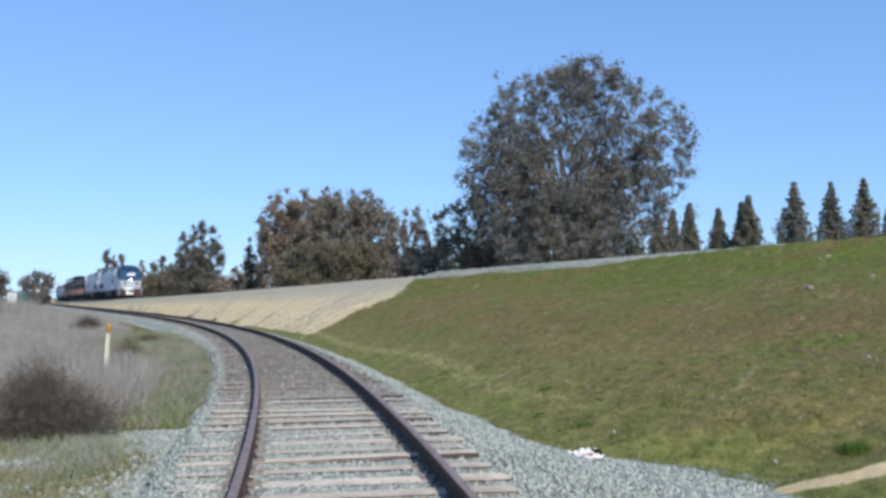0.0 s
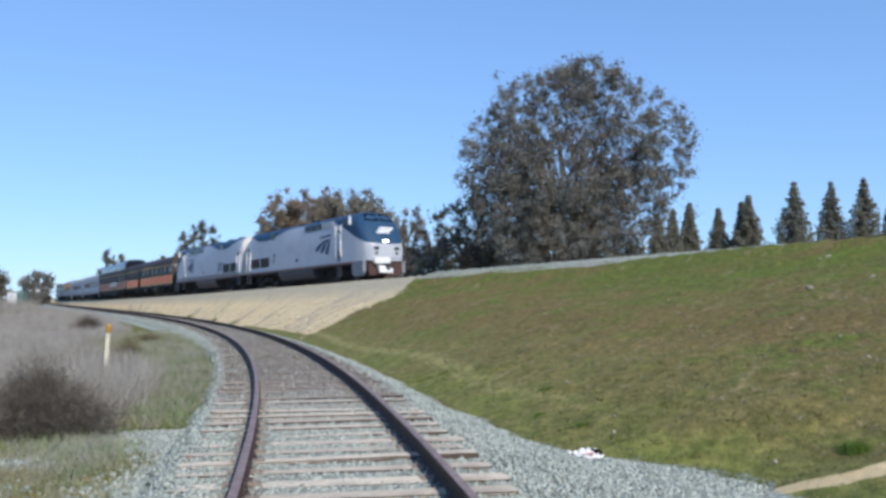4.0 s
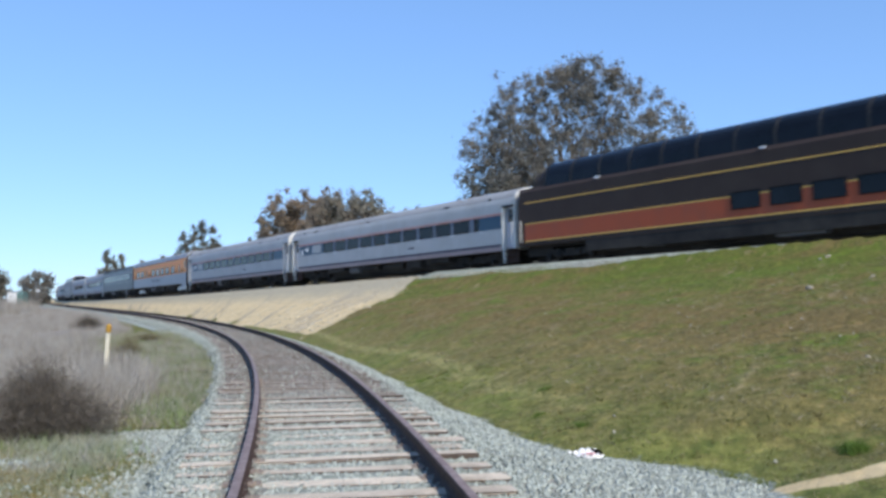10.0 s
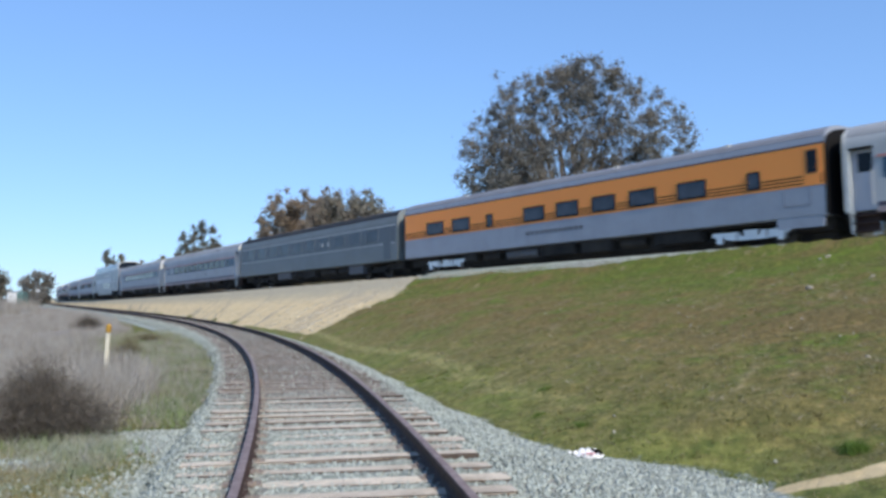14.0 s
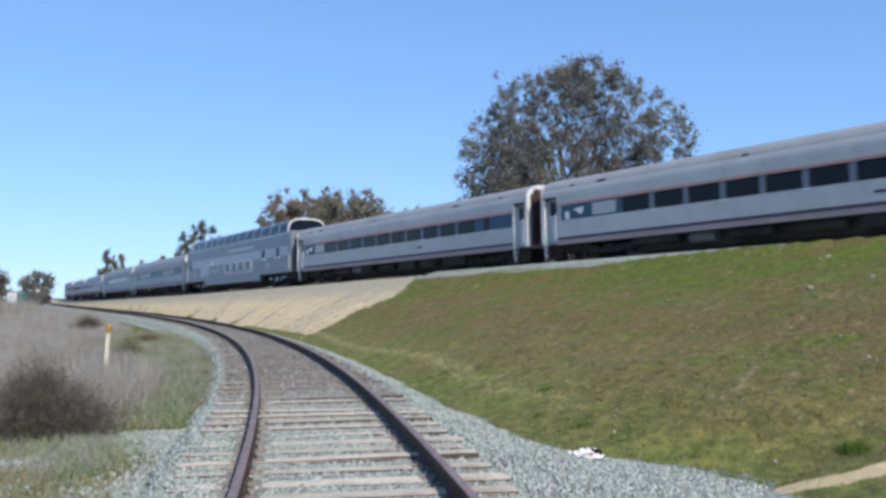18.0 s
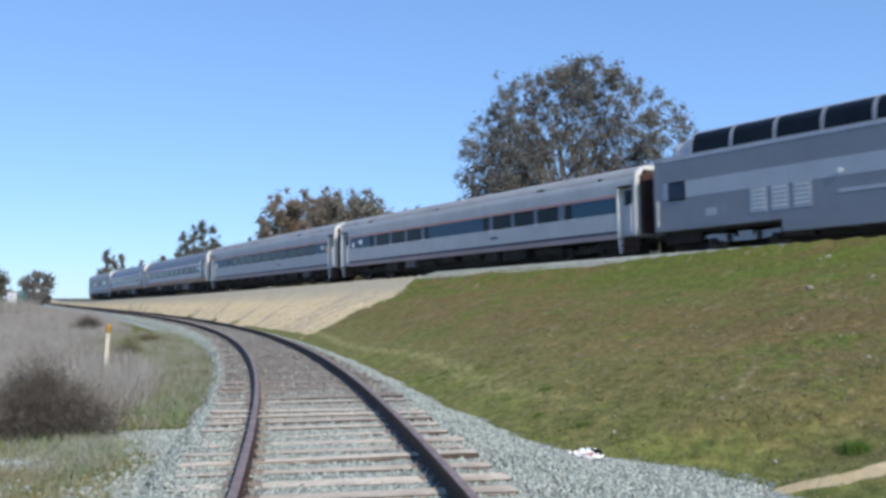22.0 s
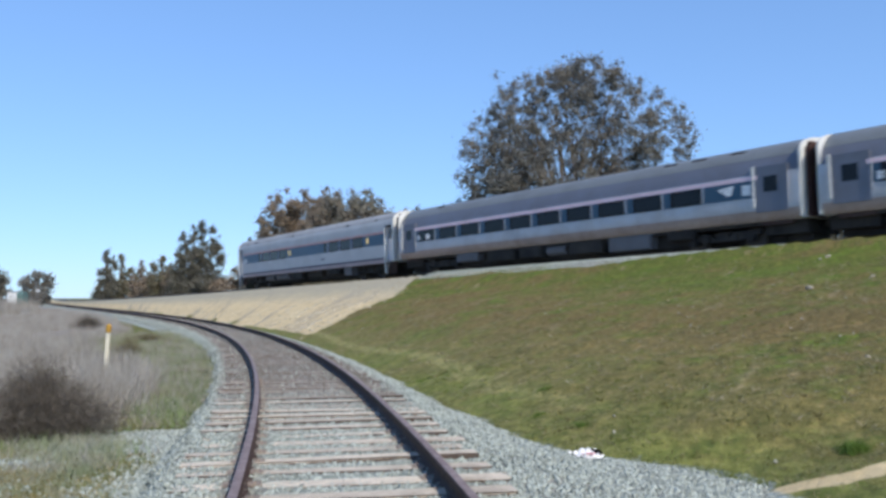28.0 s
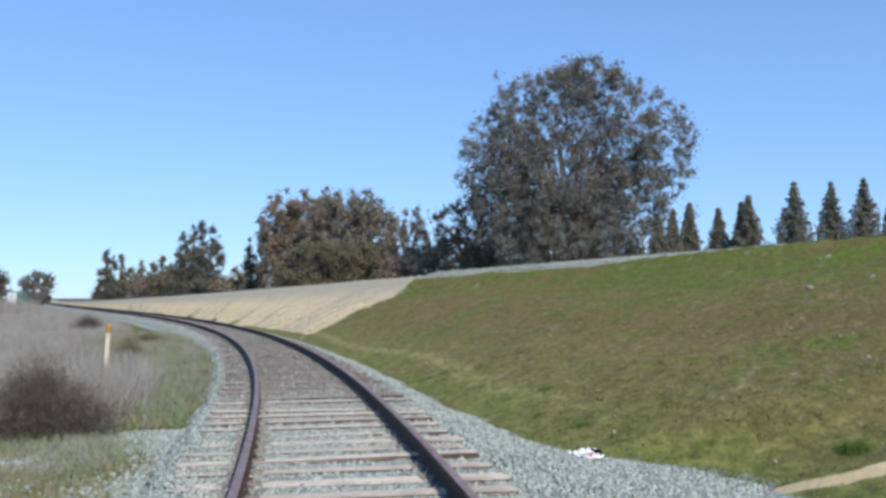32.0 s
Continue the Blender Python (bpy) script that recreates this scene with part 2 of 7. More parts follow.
M["leaf_brown"] = leaf_mat("rust_brown_leaf", (0.170, 0.138, 0.104), (0.345, 0.282, 0.215), (0.305, 0.230, 0.160), patch=0.5)
M["leaf_olive"] = leaf_mat("olive_leaf", (0.100, 0.098, 0.062), (0.255, 0.240, 0.158), (0.215, 0.175, 0.118), patch=0.6)
M["needle"] = leaf_mat("needle", (0.140, 0.134, 0.098), (0.320, 0.300, 0.225))
M["blade"] = leaf_mat("grass_blade", (0.125, 0.150, 0.035), (0.250, 0.275, 0.085), (0.225, 0.200, 0.090))
M["tuft"] = leaf_mat("rough_grass_tuft", (0.105, 0.140, 0.022), (0.205, 0.250, 0.055), (0.170, 0.135, 0.060), patch=0.8)
M["pale_tuft"] = leaf_mat("dead_grass_tuft", (0.26, 0.215, 0.125), (0.46, 0.40, 0.27))
M["straw"] = leaf_mat("dry_grass_blade", (0.23, 0.19, 0.095), (0.42, 0.35, 0.195))
M["weed"] = leaf_mat("dead_weed", (0.295, 0.270, 0.236), (0.54, 0.50, 0.435), (0.275, 0.242, 0.195), patch=0.6)
M["verge_blade"] = leaf_mat("verge_grass_blade", (0.170, 0.198, 0.108), (0.345, 0.390, 0.225), (0.38, 0.365, 0.28), patch=1.3)
M["edge_blade"] = leaf_mat("edge_grass_blade", (0.125, 0.180, 0.055), (0.260, 0.350, 0.130), (0.33, 0.30, 0.18), patch=1.3)
M["shrub"] = leaf_mat("shrub_twig", (0.080, 0.066, 0.052), (0.175, 0.150, 0.122), through_light=0.1)
M["shrub_olive"] = leaf_mat("olive_shrub_twig", (0.130, 0.120, 0.062), (0.270, 0.250, 0.145), (0.200, 0.150, 0.100), through_light=0.15)
M["silver"] = paint("brushed_silver_paint", (0.465, 0.48, 0.485), amount=0.22, rough=0.62, metal=0.0)
M["white_end"] = paint("white_end_paint", (0.66, 0.65, 0.61), amount=0.25)
M["roof_grey"] = paint("grey_roof", (0.25, 0.25, 0.265), amount=0.3, rough=0.5, metal=0.2)
M["blue"] = paint("deep_blue_paint", (0.018, 0.060, 0.122), amount=0.15, rough=0.5, spec=0.12)
M["band"] = paint("dark_blue_band", (0.040, 0.092, 0.145), amount=0.1, rough=0.35, streak=False)
M["red"] = paint("faded_red_stripe", (0.55, 0.25, 0.22), amount=0.15, streak=False)
M["pink"] = paint("pale_red_stripe", (0.84, 0.62, 0.66), amount=0.15, streak=False)
M["glass"] = glass_mat("dark_window_glass", (0.007, 0.009, 0.013))
M["sill_brown"] = paint("dull_brown_sill", (0.20, 0.11, 0.105), amount=0.3, streak=False)
M["tank"] = paint("dull_tank_paint", (0.085, 0.078, 0.082), amount=0.4, rough=0.6)
M["glass_slate"] = glass_mat("slate_window_glass", (0.075, 0.088, 0.110))
# blue base colour stands for sky reflected in the slate dome car's panes
M["glass_blue"] = glass_mat("sky_sheen_glass", (0.030, 0.042, 0.075))
M["under"] = paint("underframe_grime", (0.024, 0.022, 0.021), amount=0.5, rough=0.85)
M["skirt"] = paint("grey_skirt", (0.15, 0.15, 0.16), amount=0.4, rough=0.6)
M["skirt_pale"] = paint("grey_side_skirt", (0.24, 0.245, 0.26), amount=0.35, rough=0.6)
M["white"] = paint("white_lettering", (0.80, 0.80, 0.80), amount=0.1, streak=False)
M["beige"] = paint("pale_grey_panel", (0.42, 0.43, 0.43), amount=0.15, streak=False)
M["rubber"] = plain("black_rubber", (0.014, 0.013, 0.013), 0.85, spec=0.08)
M["brown"] = paint("dark_brown_paint", (0.052, 0.038, 0.034), amount=0.2, rough=0.55, spec=0.10)
M["orange"] = paint("orange_paint", (0.95, 0.185, 0.028), amount=0.06, rough=0.4)
M["brick_red"] = paint("red_orange_paint", (0.40, 0.086, 0.036), amount=0.3, rough=0.45)
M["gold"] = paint("gold_stripe", (0.80, 0.47, 0.12), amount=0.1, streak=False)
M["yellow_side"] = paint("golden_orange_paint", (1.0, 0.335, 0.075), amount=0.04, rough=0.4)
M["olive"] = paint("grey_green_paint", (0.205, 0.228, 0.228), amount=0.25, rough=0.45)
M["olive_band"] = paint("slate_green_band", (0.120, 0.142, 0.158), amount=0.2, rough=0.4)
M["olive_dark"] = paint("dark_roof_paint", (0.028, 0.030, 0.033), amount=0.3, rough=0.65, spec=0.08)
M["cream"] = paint("cream_stripe", (0.55, 0.55, 0.52), amount=0.1, streak=False)
M["dome_grey"] = paint("slate_grey_paint", (0.225, 0.24, 0.27), amount=0.2, rough=0.33, metal=0.25)
M["dome_pale"] = paint("pale_grey_paint", (0.41, 0.43, 0.47), amount=0.2, rough=0.33, metal=0.25)
M["tube"] = paint("dull_stainless_steel", (0.50, 0.51, 0.53), dirt=(0.23, 0.17, 0.135), amount=0.45, rough=0.42, metal=0.25)
M["tube_low"] = paint("rusty_rocker_steel", (0.42, 0.335, 0.30), dirt=(0.19, 0.125, 0.10), amount=0.6, rough=0.5, metal=0.15)
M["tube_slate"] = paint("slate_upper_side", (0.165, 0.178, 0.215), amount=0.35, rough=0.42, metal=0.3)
M["bright_steel"] = paint("bright_silver_paint", (0.80, 0.80, 0.80), amount=0.2, rough=0.28, metal=0.5)
M["diaphragm"] = plain("red_brown_diaphragm", (0.062, 0.026, 0.020), 0.75)
M["roof_silver"] = paint("sooty_silver_roof", (0.315, 0.322, 0.33), amount=0.35, rough=0.65)
M["emblem_green"] = plain("green_gold_emblem", (0.33, 0.34, 0.17), 0.5)
M["jamb"] = paint("white_jamb_paint", (0.70, 0.69, 0.65), amount=0.25, streak=False)
M["door_grey"] = paint("lavender_grey_door", (0.50, 0.50, 0.54), amount=0.15, streak=False)
M["well"] = paint("dark_red_step_well", (0.065, 0.035, 0.030), amount=0.4, rough=0.7)
M["tube_dark"] = paint("sooty_steel_roof", (0.235, 0.245, 0.240), amount=0.35, rough=0.42, metal=0.4)
M["low_stripe"] = paint("dark_purple_stripe", (0.075, 0.062, 0.085), amount=0.15, streak=False)
M["sill_red"] = paint("dull_red_sill", (0.36, 0.275, 0.27), amount=0.3, streak=False)
M["brown_end"] = paint("brown_end_paint", (0.065, 0.048, 0.040), amount=0.3, spec=0.1)
M["clod"] = stone_mat("clod_mat", (0.30, 0.245, 0.165), (0.58, 0.50, 0.36))
M["pale_stone"] = stone_mat("pale_stone", (0.26, 0.225, 0.165), (0.56, 0.52, 0.43))
M["pale_rock"] = rust_mat("pale_rock", (0.34, 0.30, 0.23), (0.55, 0.50, 0.41), 0.9)
M["green_weed"] = leaf_mat("weed_leaf", (0.085, 0.14, 0.02), (0.18, 0.27, 0.055))
M["pier"] = paint("blue_grey_pier", (0.155, 0.185, 0.235), amount=0.15, rough=0.4, streak=False)
M["silver_low"] = paint("dull_silver_paint", (0.355, 0.37, 0.405), amount=0.2, rough=0.4, metal=0.2)
M["grille"] = paint("sooty_grille", (0.050, 0.042, 0.036), amount=0.4, rough=0.7)
M["yellow"] = plain("yellow_cap", (0.42, 0.235, 0.035))
M["post_white"] = plain("cream_post", (0.72, 0.66, 0.50))
M["wall_white"] = plain("white_wall", (0.7, 0.7, 0.68))
M["teal"] = plain("green_wall", (0.10, 0.17, 0.15))
M["litter"] = plain("white_plastic", (0.8, 0.78, 0.76), 0.5)
M["litter_red"] = plain("faded_print", (0.72, 0.36, 0.36), 0.5)
lamp = Mat("headlight_glow", 0.3)
lamp.color((0.9, 0.9, 0.85))
lamp.b.inputs["Emission Color"].default_value = (1.0, 0.93, 0.8, 1)
lamp.b.inputs["Emission Strength"].default_value = 6.0
M["lamp"] = lamp.m
sign = Mat("lit_sign", 0.4)
sign.color((0.8, 0.6, 0.2))
sign.b.inputs["Emission Color"].default_value = (1.0, 0.72, 0.28, 1)
sign.b.inputs["Emission Strength"].default_value = 0.3
M["sign"] = sign.m


# ---- mesh helpers ----
def mesh_of(name, bm, mat, smooth=False):
    me = bpy.data.meshes.new(name)
    bmesh.ops.recalc_face_normals(bm, faces=bm.faces)
    bm.to_mesh(me)
    bm.free()
    if mat:
        me.materials.append(mat)
    if smooth:
        me.polygons.foreach_set("use_smooth", [True] * len(me.polygons))
    return me


def part(name, bm, material, parent, label="", smooth=False):
    ob = new(name, mesh_of(name, bm, material, smooth))
    ob.parent = parent
    if label:
        ob["label"] = label
    return ob


def raw(name, verts, faces, mat, smooth=False):
    """A mesh straight from numpy arrays of corners and faces of equal size."""
    me = bpy.data.meshes.new(name)
    verts = np.asarray(verts, dtype=np.float32)
    faces = np.asarray(faces, dtype=np.int32)
    n = faces.shape[1]
    me.vertices.add(len(verts))
    me.vertices.foreach_set("co", verts.ravel())
    me.loops.add(faces.size)
    me.loops.foreach_set("vertex_index", faces.ravel())
    me.polygons.add(len(faces))
    me.polygons.foreach_set("loop_start", np.arange(0, faces.size, n, dtype=np.int32))
    me.update(calc_edges=True)
    if mat:
        me.materials.append(mat)
    if smooth:
        me.polygons.foreach_set("use_smooth", np.ones(len(faces), dtype=bool))
    return me


def box(bm, x0, x1, y0, y1, z0, z1, bevel=0.0):
    v = [bm.verts.new((x, y, z)) for x in (x0, x1) for y in (y0, y1) for z in (z0, z1)]
    for q in ((0, 1, 3, 2), (4, 6, 7, 5), (0, 4, 5, 1), (2, 3, 7, 6), (0, 2, 6, 4), (1, 5, 7, 3)):
        bm.faces.new([v[i] for i in q])
    if bevel:
        es = list({e for u in v for e in u.link_edges})
        bmesh.ops.bevel(bm, geom=es, offset=bevel, segments=2, affect="EDGES")
    return bm


def prism(bm, pts, x0, x1, caps=True):
    """A closed outline in (y, z), drawn along x."""
    a = [bm.verts.new((x0, y, z)) for y, z in pts]
    b = [bm.verts.new((x1, y, z)) for y, z in pts]
    n = len(pts)
    for i in range(n):
        bm.faces.new((a[i], a[(i + 1) % n], b[(i + 1) % n], b[i]))
    if caps:
        bm.faces.new(a)
        bm.faces.new(b[::-1])
    return bm


def slab(bm, pts, y0, y1):
    """A closed outline in (x, z), drawn along y."""
    a = [bm.verts.new((x, y0, z)) for x, z in pts]
    b = [bm.verts.new((x, y1, z)) for x, z in pts]
    n = len(pts)
    for i in range(n):
        bm.faces.new((a[i], a[(i + 1) % n], b[(i + 1) % n], b[i]))
    bm.faces.new(a)
    bm.faces.new(b[::-1])
    return bm


def tube(bm, p, q, r0, r1=None, n=8):
    """A tapered round bar from p to q."""
    p, q = Vector(p), Vector(q)
    r1 = r0 if r1 is None else r1
    turn = (q - p).to_track_quat("Z", "Y").to_matrix()
    rings = []
    for c, r in ((p, r0), (q, r1)):
        rings.append([bm.verts.new(c + turn @ Vector((r * math.cos(2 * math.pi * i / n), r * math.sin(2 * math.pi * i / n), 0))) for i in range(n)])
    for i in range(n):
        bm.faces.new((rings[0][i], rings[0][(i + 1) % n], rings[1][(i + 1) % n], rings[1][i]))
    bm.faces.new(rings[0][::-1])
    bm.faces.new(rings[1])
    return bm


def B():
    return bmesh.new()


# ---- the two lines of track ----
STEP = 2.0
UP_S = np.arange(-760, 561, STEP)
up_curv = np.interp(UP_S, [-450, -250, -120, 0, 100], [0.000619, -0.000522, -0.000399, -0.001819, -0.001005])
up_curv = np.where(UP_S < -450, 0.0, up_curv)
up_head = np.cumsum(up_curv) * STEP
UP0 = int(round(760 / STEP))
up_head = up_head - up_head[UP0] + 2.5318
_dx, _dy = np.sin(up_head) * STEP, np.cos(up_head) * STEP
UP_X = np.concatenate([[0], np.cumsum((_dx[1:] + _dx[:-1]) / 2)])
UP_Y = np.concatenate([[0], np.cumsum((_dy[1:] + _dy[:-1]) / 2)])
UP_X = UP_X - UP_X[UP0] + 0.6664
UP_Y = UP_Y - UP_Y[UP0] + 49.089


def up_rail_z(s):
    """Height of the upper line's rail heads."""
    q = np.clip(s, -420, 50) / 100
    z = 1.2812 + 2.1503 * q + 0.8261 * q ** 2 + 0.0982 * q ** 3
    over = np.maximum(np.asarray(s) - 50, 0)
    return CAM_Z + z + 0.0305 * 60 * (1 - np.exp(-over / 60))


def up_at(s, side=0.0, lift=0.0):
    """A point of the upper line; side is metres towards the lower line."""
    a = np.interp(s, UP_S, up_head)
    return (np.interp(s, UP_S, UP_X) + side * np.cos(a), np.interp(s, UP_S, UP_Y) - side * np.sin(a), up_rail_z(s) + lift)


LO_STEP = 0.5
LO_S = np.arange(-60, 620, LO_STEP)
lo_head = np.radians(np.interp(LO_S, [-60, 0, 10, 20, 30, 40, 50, 60, 75, 95, 130, 200, 620], [-8.0, 7.3, 10.8, 14.4, 17.6, 20.4, 22.6, 24.2, 25.7, 26.6, 27.0, 26.0, 24.0]))
_dx, _dy = -np.sin(lo_head) * LO_STEP, np.cos(lo_head) * LO_STEP
LO0 = int(round(60 / LO_STEP))
LO_X = np.concatenate([[0], np.cumsum((_dx[1:] + _dx[:-1]) / 2)])
LO_Y = np.concatenate([[0], np.cumsum((_dy[1:] + _dy[:-1]) / 2)])
LO_X = LO_X - LO_X[LO0] + 0.26
LO_Y = LO_Y - LO_Y[LO0]


def lo_at(s, side=0.0, lift=0.0):
    """A point of the lower line, rail heads at z = 0; side is metres to the right of its run."""
    a = np.interp(s, LO_S, lo_head)
    return (np.interp(s, LO_S, LO_X) + side * np.cos(a), np.interp(s, LO_S, LO_Y) + side * np.sin(a), lift + 0 * np.asarray(s))


def lateral(px, py, X, Y, S, tx, ty):
    """Station and signed distance (towards tx, ty turned right) of points from a line."""
    st, d = np.empty(len(px)), np.empty(len(px))
    for i in range(0, len(px), 4000):
        q = slice(i, i + 4000)
        k = np.argmin((px[q, None] - X) ** 2 + (py[q, None] - Y) ** 2, axis=1)
        ex, ey = px[q] - X[k], py[q] - Y[k]
        st[q] = S[k] + ex * tx[k] + ey * ty[k]
        d[q] = ex * ty[k] - ey * tx[k]
    return st, d


def bumpy(x, y):
    """A cheap smooth unevenness for the ground."""
    return (0.5 * np.sin(x * 0.9 + 1.3 * np.sin(y * 0.53)) + 0.3 * np.sin(y * 1.37 + 2 + np.sin(x * 0.71)) + 0.2 * np.sin(x * 2.9 + y * 2.3))


def bank_foot(ls):
    """Where the bank's grass begins, right of the lower line."""
    return np.interp(ls, [6.5, 7.5, 8.1, 8.5, 8.85, 9.3, 10.5, 11.3, 14.0, 70, 110], [3.65, 3.85, 3.75, 3.15, 2.75, 2.5, 2.33, 2.2, 1.95, 1.95, 1.6]) + 0.06 * np.sin(2.3 * ls) + 0.05 * np.sin(5.9 * ls + 1) + 0.04 * np.sin(13.0 * ls + 2 * np.sin(3.1 * ls))


def left_edge(ls):
    """Where the siding's ballast ends on its left."""
    return -np.interp(ls, [5, 10, 17, 25, 38, 60], [1.72, 1.66, 1.56, 1.62, 1.95, 2.2]) + 0.05 * np.sin(1.9 * ls) + 0.04 * np.sin(4.7 * ls + 2)


def weed_edge(ls):
    """Where the dead weeds begin, left of the lower line."""
    return np.interp(ls, [10.9, 11.4, 12, 16, 21, 26, 36, 50, 80], [-9, -3.5, -3.0, -2.7, -3.1, -4.9, -5.2, -3.6, -3.0])


def crest_side(us):
    """How far from the upper line's middle the embankment's edge lies."""
    return np.interp(us, [-90, -45, -15], [1.7, 2.1, 3.2])


# spilled stone (+) and tufted grass (-) on the verge: place, half widths, amount
VERGE_PATCHES = ((-3.45, 11.0, 0.75, 1.3, 0.62), (-4.1, 9.9, 0.85, 0.42, 0.50), (-4.35, 9.0, 0.7, 0.35, 0.40), (-2.75, 9.6, 0.35, 1.6, 0.60), (-2.45, 8.1, 0.35, 0.9, 0.45),
                 (-3.3, 9.15, 0.5, 0.6, -0.55), (-3.9, 8.3, 0.8, 0.35, -0.3), (-4.6, 8.1, 0.6, 0.3, 0.25))


def terrain(px, py):
    """Ground height and the masks dirt, dry, lush and stony at points of the plan."""
    us, du = lateral(px, py, UP_X[::2], UP_Y[::2], UP_S[::2], np.sin(up_head)[::2], np.cos(up_head)[::2])
    ls, dl = lateral(px, py, LO_X[::4], LO_Y[::4], LO_S[::4], -np.sin(lo_head)[::4], np.cos(lo_head)[::4])
    crest = up_rail_z(us) - 0.12 - 0.10 * np.clip(-us / 12, 0, 1) + 0.13 * np.clip((us - 15) / 9, 0, 1) + 0.07 * np.clip((us - 18) / 3, 0, 1) * np.clip((26 - us) / 8, 0, 1) + 0.025 * np.clip((us - 3) / 4, 0, 1) * np.clip((20 - us) / 4, 0, 1)
    toe = -0.42
    b = bumpy(px, py)
    foot = bank_foot(ls)
    cr = crest_side(us)
    a1, a2 = np.maximum(du - cr, 0), np.maximum(dl - foot, 0)
    t = a1 / np.maximum(a1 + a2, 1e-3)
    shape = t + 0.10 * np.sin(2 * np.pi * t) * 0.5
    bank = crest + (toe - crest) * shape + 0.05 * b * np.minimum(1, a2 / 2) * np.minimum(1, a1 / 2)
    left = -0.42 - 0.05 * np.clip(-dl - 3, 0, 6) + 0.06 * b * np.clip((-dl - 2.5) / 3, 0, 1)
    z = np.where(dl > foot, bank, np.where(dl < -2.5, left, -0.44))
    top_of_bed = up_rail_z(us) - 0.45
    behind = np.maximum(top_of_bed - np.maximum(-du - 2.9, 0) / 2.2, np.minimum(top_of_bed, -0.2))
    z = np.where(du < cr - 0.8, behind, np.where(du < cr, top_of_bed + (crest - top_of_bed) * np.clip((du - cr + 0.8) / 0.8, 0, 1), z))
    low = np.clip((20 - us) / 6, 0, 1) * np.clip((us - 7) / 4, 0, 1) * np.clip((4.2 - du) / 0.8, 0, 1) * (du > 2.4)
    z = z - 0.02 * low
    between = (du > 1.2) & (dl > 1.3)
    dirt = np.where(between, np.clip((1.2 + 8 * t - us + 0.9 * b) / 2.6 + 0.5, 0, 1) * np.clip((0.97 - t) / 0.06, 0, 1), 0)
    dirt = np.maximum(dirt, np.where(between, np.clip((8 - us) / 2, 0, 1) * np.clip((0.065 + 0.02 * b - t) / 0.03, 0, 1), 0))
    # a bare strip of soil at the foot of the bank, near the crossing path
    path = np.exp(-((np.interp(px, [2.7, 3.1, 3.4, 3.75, 5.0, 9.0], [7.72, 7.68, 7.60, 7.60, 8.05, 9.5]) - py) / np.interp(px, [2.5, 2.9, 3.8], [0.09, 0.14, 0.13])) ** 2) * np.clip((px - 2.65) / 0.25, 0, 1) * 1.1
    path = np.maximum(path, np.exp(-((px + 4.85) / 0.38) ** 2 - ((py - 9.65) / 0.22) ** 2) * 1.1)
    dirt = np.maximum(dirt, path)
    dry = np.clip((weed_edge(ls) - dl + 0.25 * b) / 1.7 + 0.5, 0, 1)
    verge = (dl < left_edge(ls) + 0.4) & (ls < 12)
    spill = 0.10 + 0 * px
    for cx, cy, rx, ry, amount in VERGE_PATCHES:
        spill = spill + amount * np.exp(-((px - cx) / rx) ** 2 - ((py - cy) / ry) ** 2)
    stony = np.where(verge, np.clip(spill + 0.10 * b, 0, 1), 0)
    stony = stony * (1 - np.clip(4 * path, 0, 1))
    stony = np.maximum(stony, np.where((dl < 0) & (ls > 18), np.clip((dl - left_edge(ls)) / 0.8 + 1.0, 0, 1) * np.clip((ls - 18) / 22, 0, 1), 0))
    stony = np.maximum(stony, np.where((dl > 0) & (du > 5), np.clip((foot + 0.25 - dl) / 0.4, 0, 1), 0))
    stony = np.maximum(stony, np.where((du > 2) & (dl > 2) & (us < 2), 0.16 * np.clip((6.6 - du) / 2.6, 0, 1), 0))
    lush = np.where(between, 0.19 * np.exp(-((t - 0.14) / 0.34) ** 2) * (1 + 0.4 * np.sin(us * 0.31 + 1)) - 0.05 * np.sin(us * 0.55 + 5 * t) * (t > 0.3) + 0.30 * np.exp(-((t - 0.985) / 0.035) ** 2) - 0.14 * np.exp(-((t - 0.70) / 0.24) ** 2) + 0.22 * np.clip((us - 10) / 10, 0, 1) * np.clip((0.6 - t) / 0.2, 0, 1), 0.16)
    terrain.us, terrain.du, terrain.stony = us, du, stony
    # a faint trodden line along the lower slope
    terrain.tread = np.where(between, np.exp(-((t - 0.935 - 0.012 * np.sin(us * 0.5)) / 0.016) ** 2) * np.clip((us - 2) / 8, 0, 1) * np.clip((34 - us) / 6, 0, 1), 0)
    terrain.furrow, terrain.fall, terrain.inside = np.where(between, us - 8 * t, px), np.where(between & (dl > 0), 4.5 * t, 3.0), dl - foot
    terrain.climb = np.where(between, 4.5 * t, 0.6 * py)
    return z, dirt, dry, lush, stony


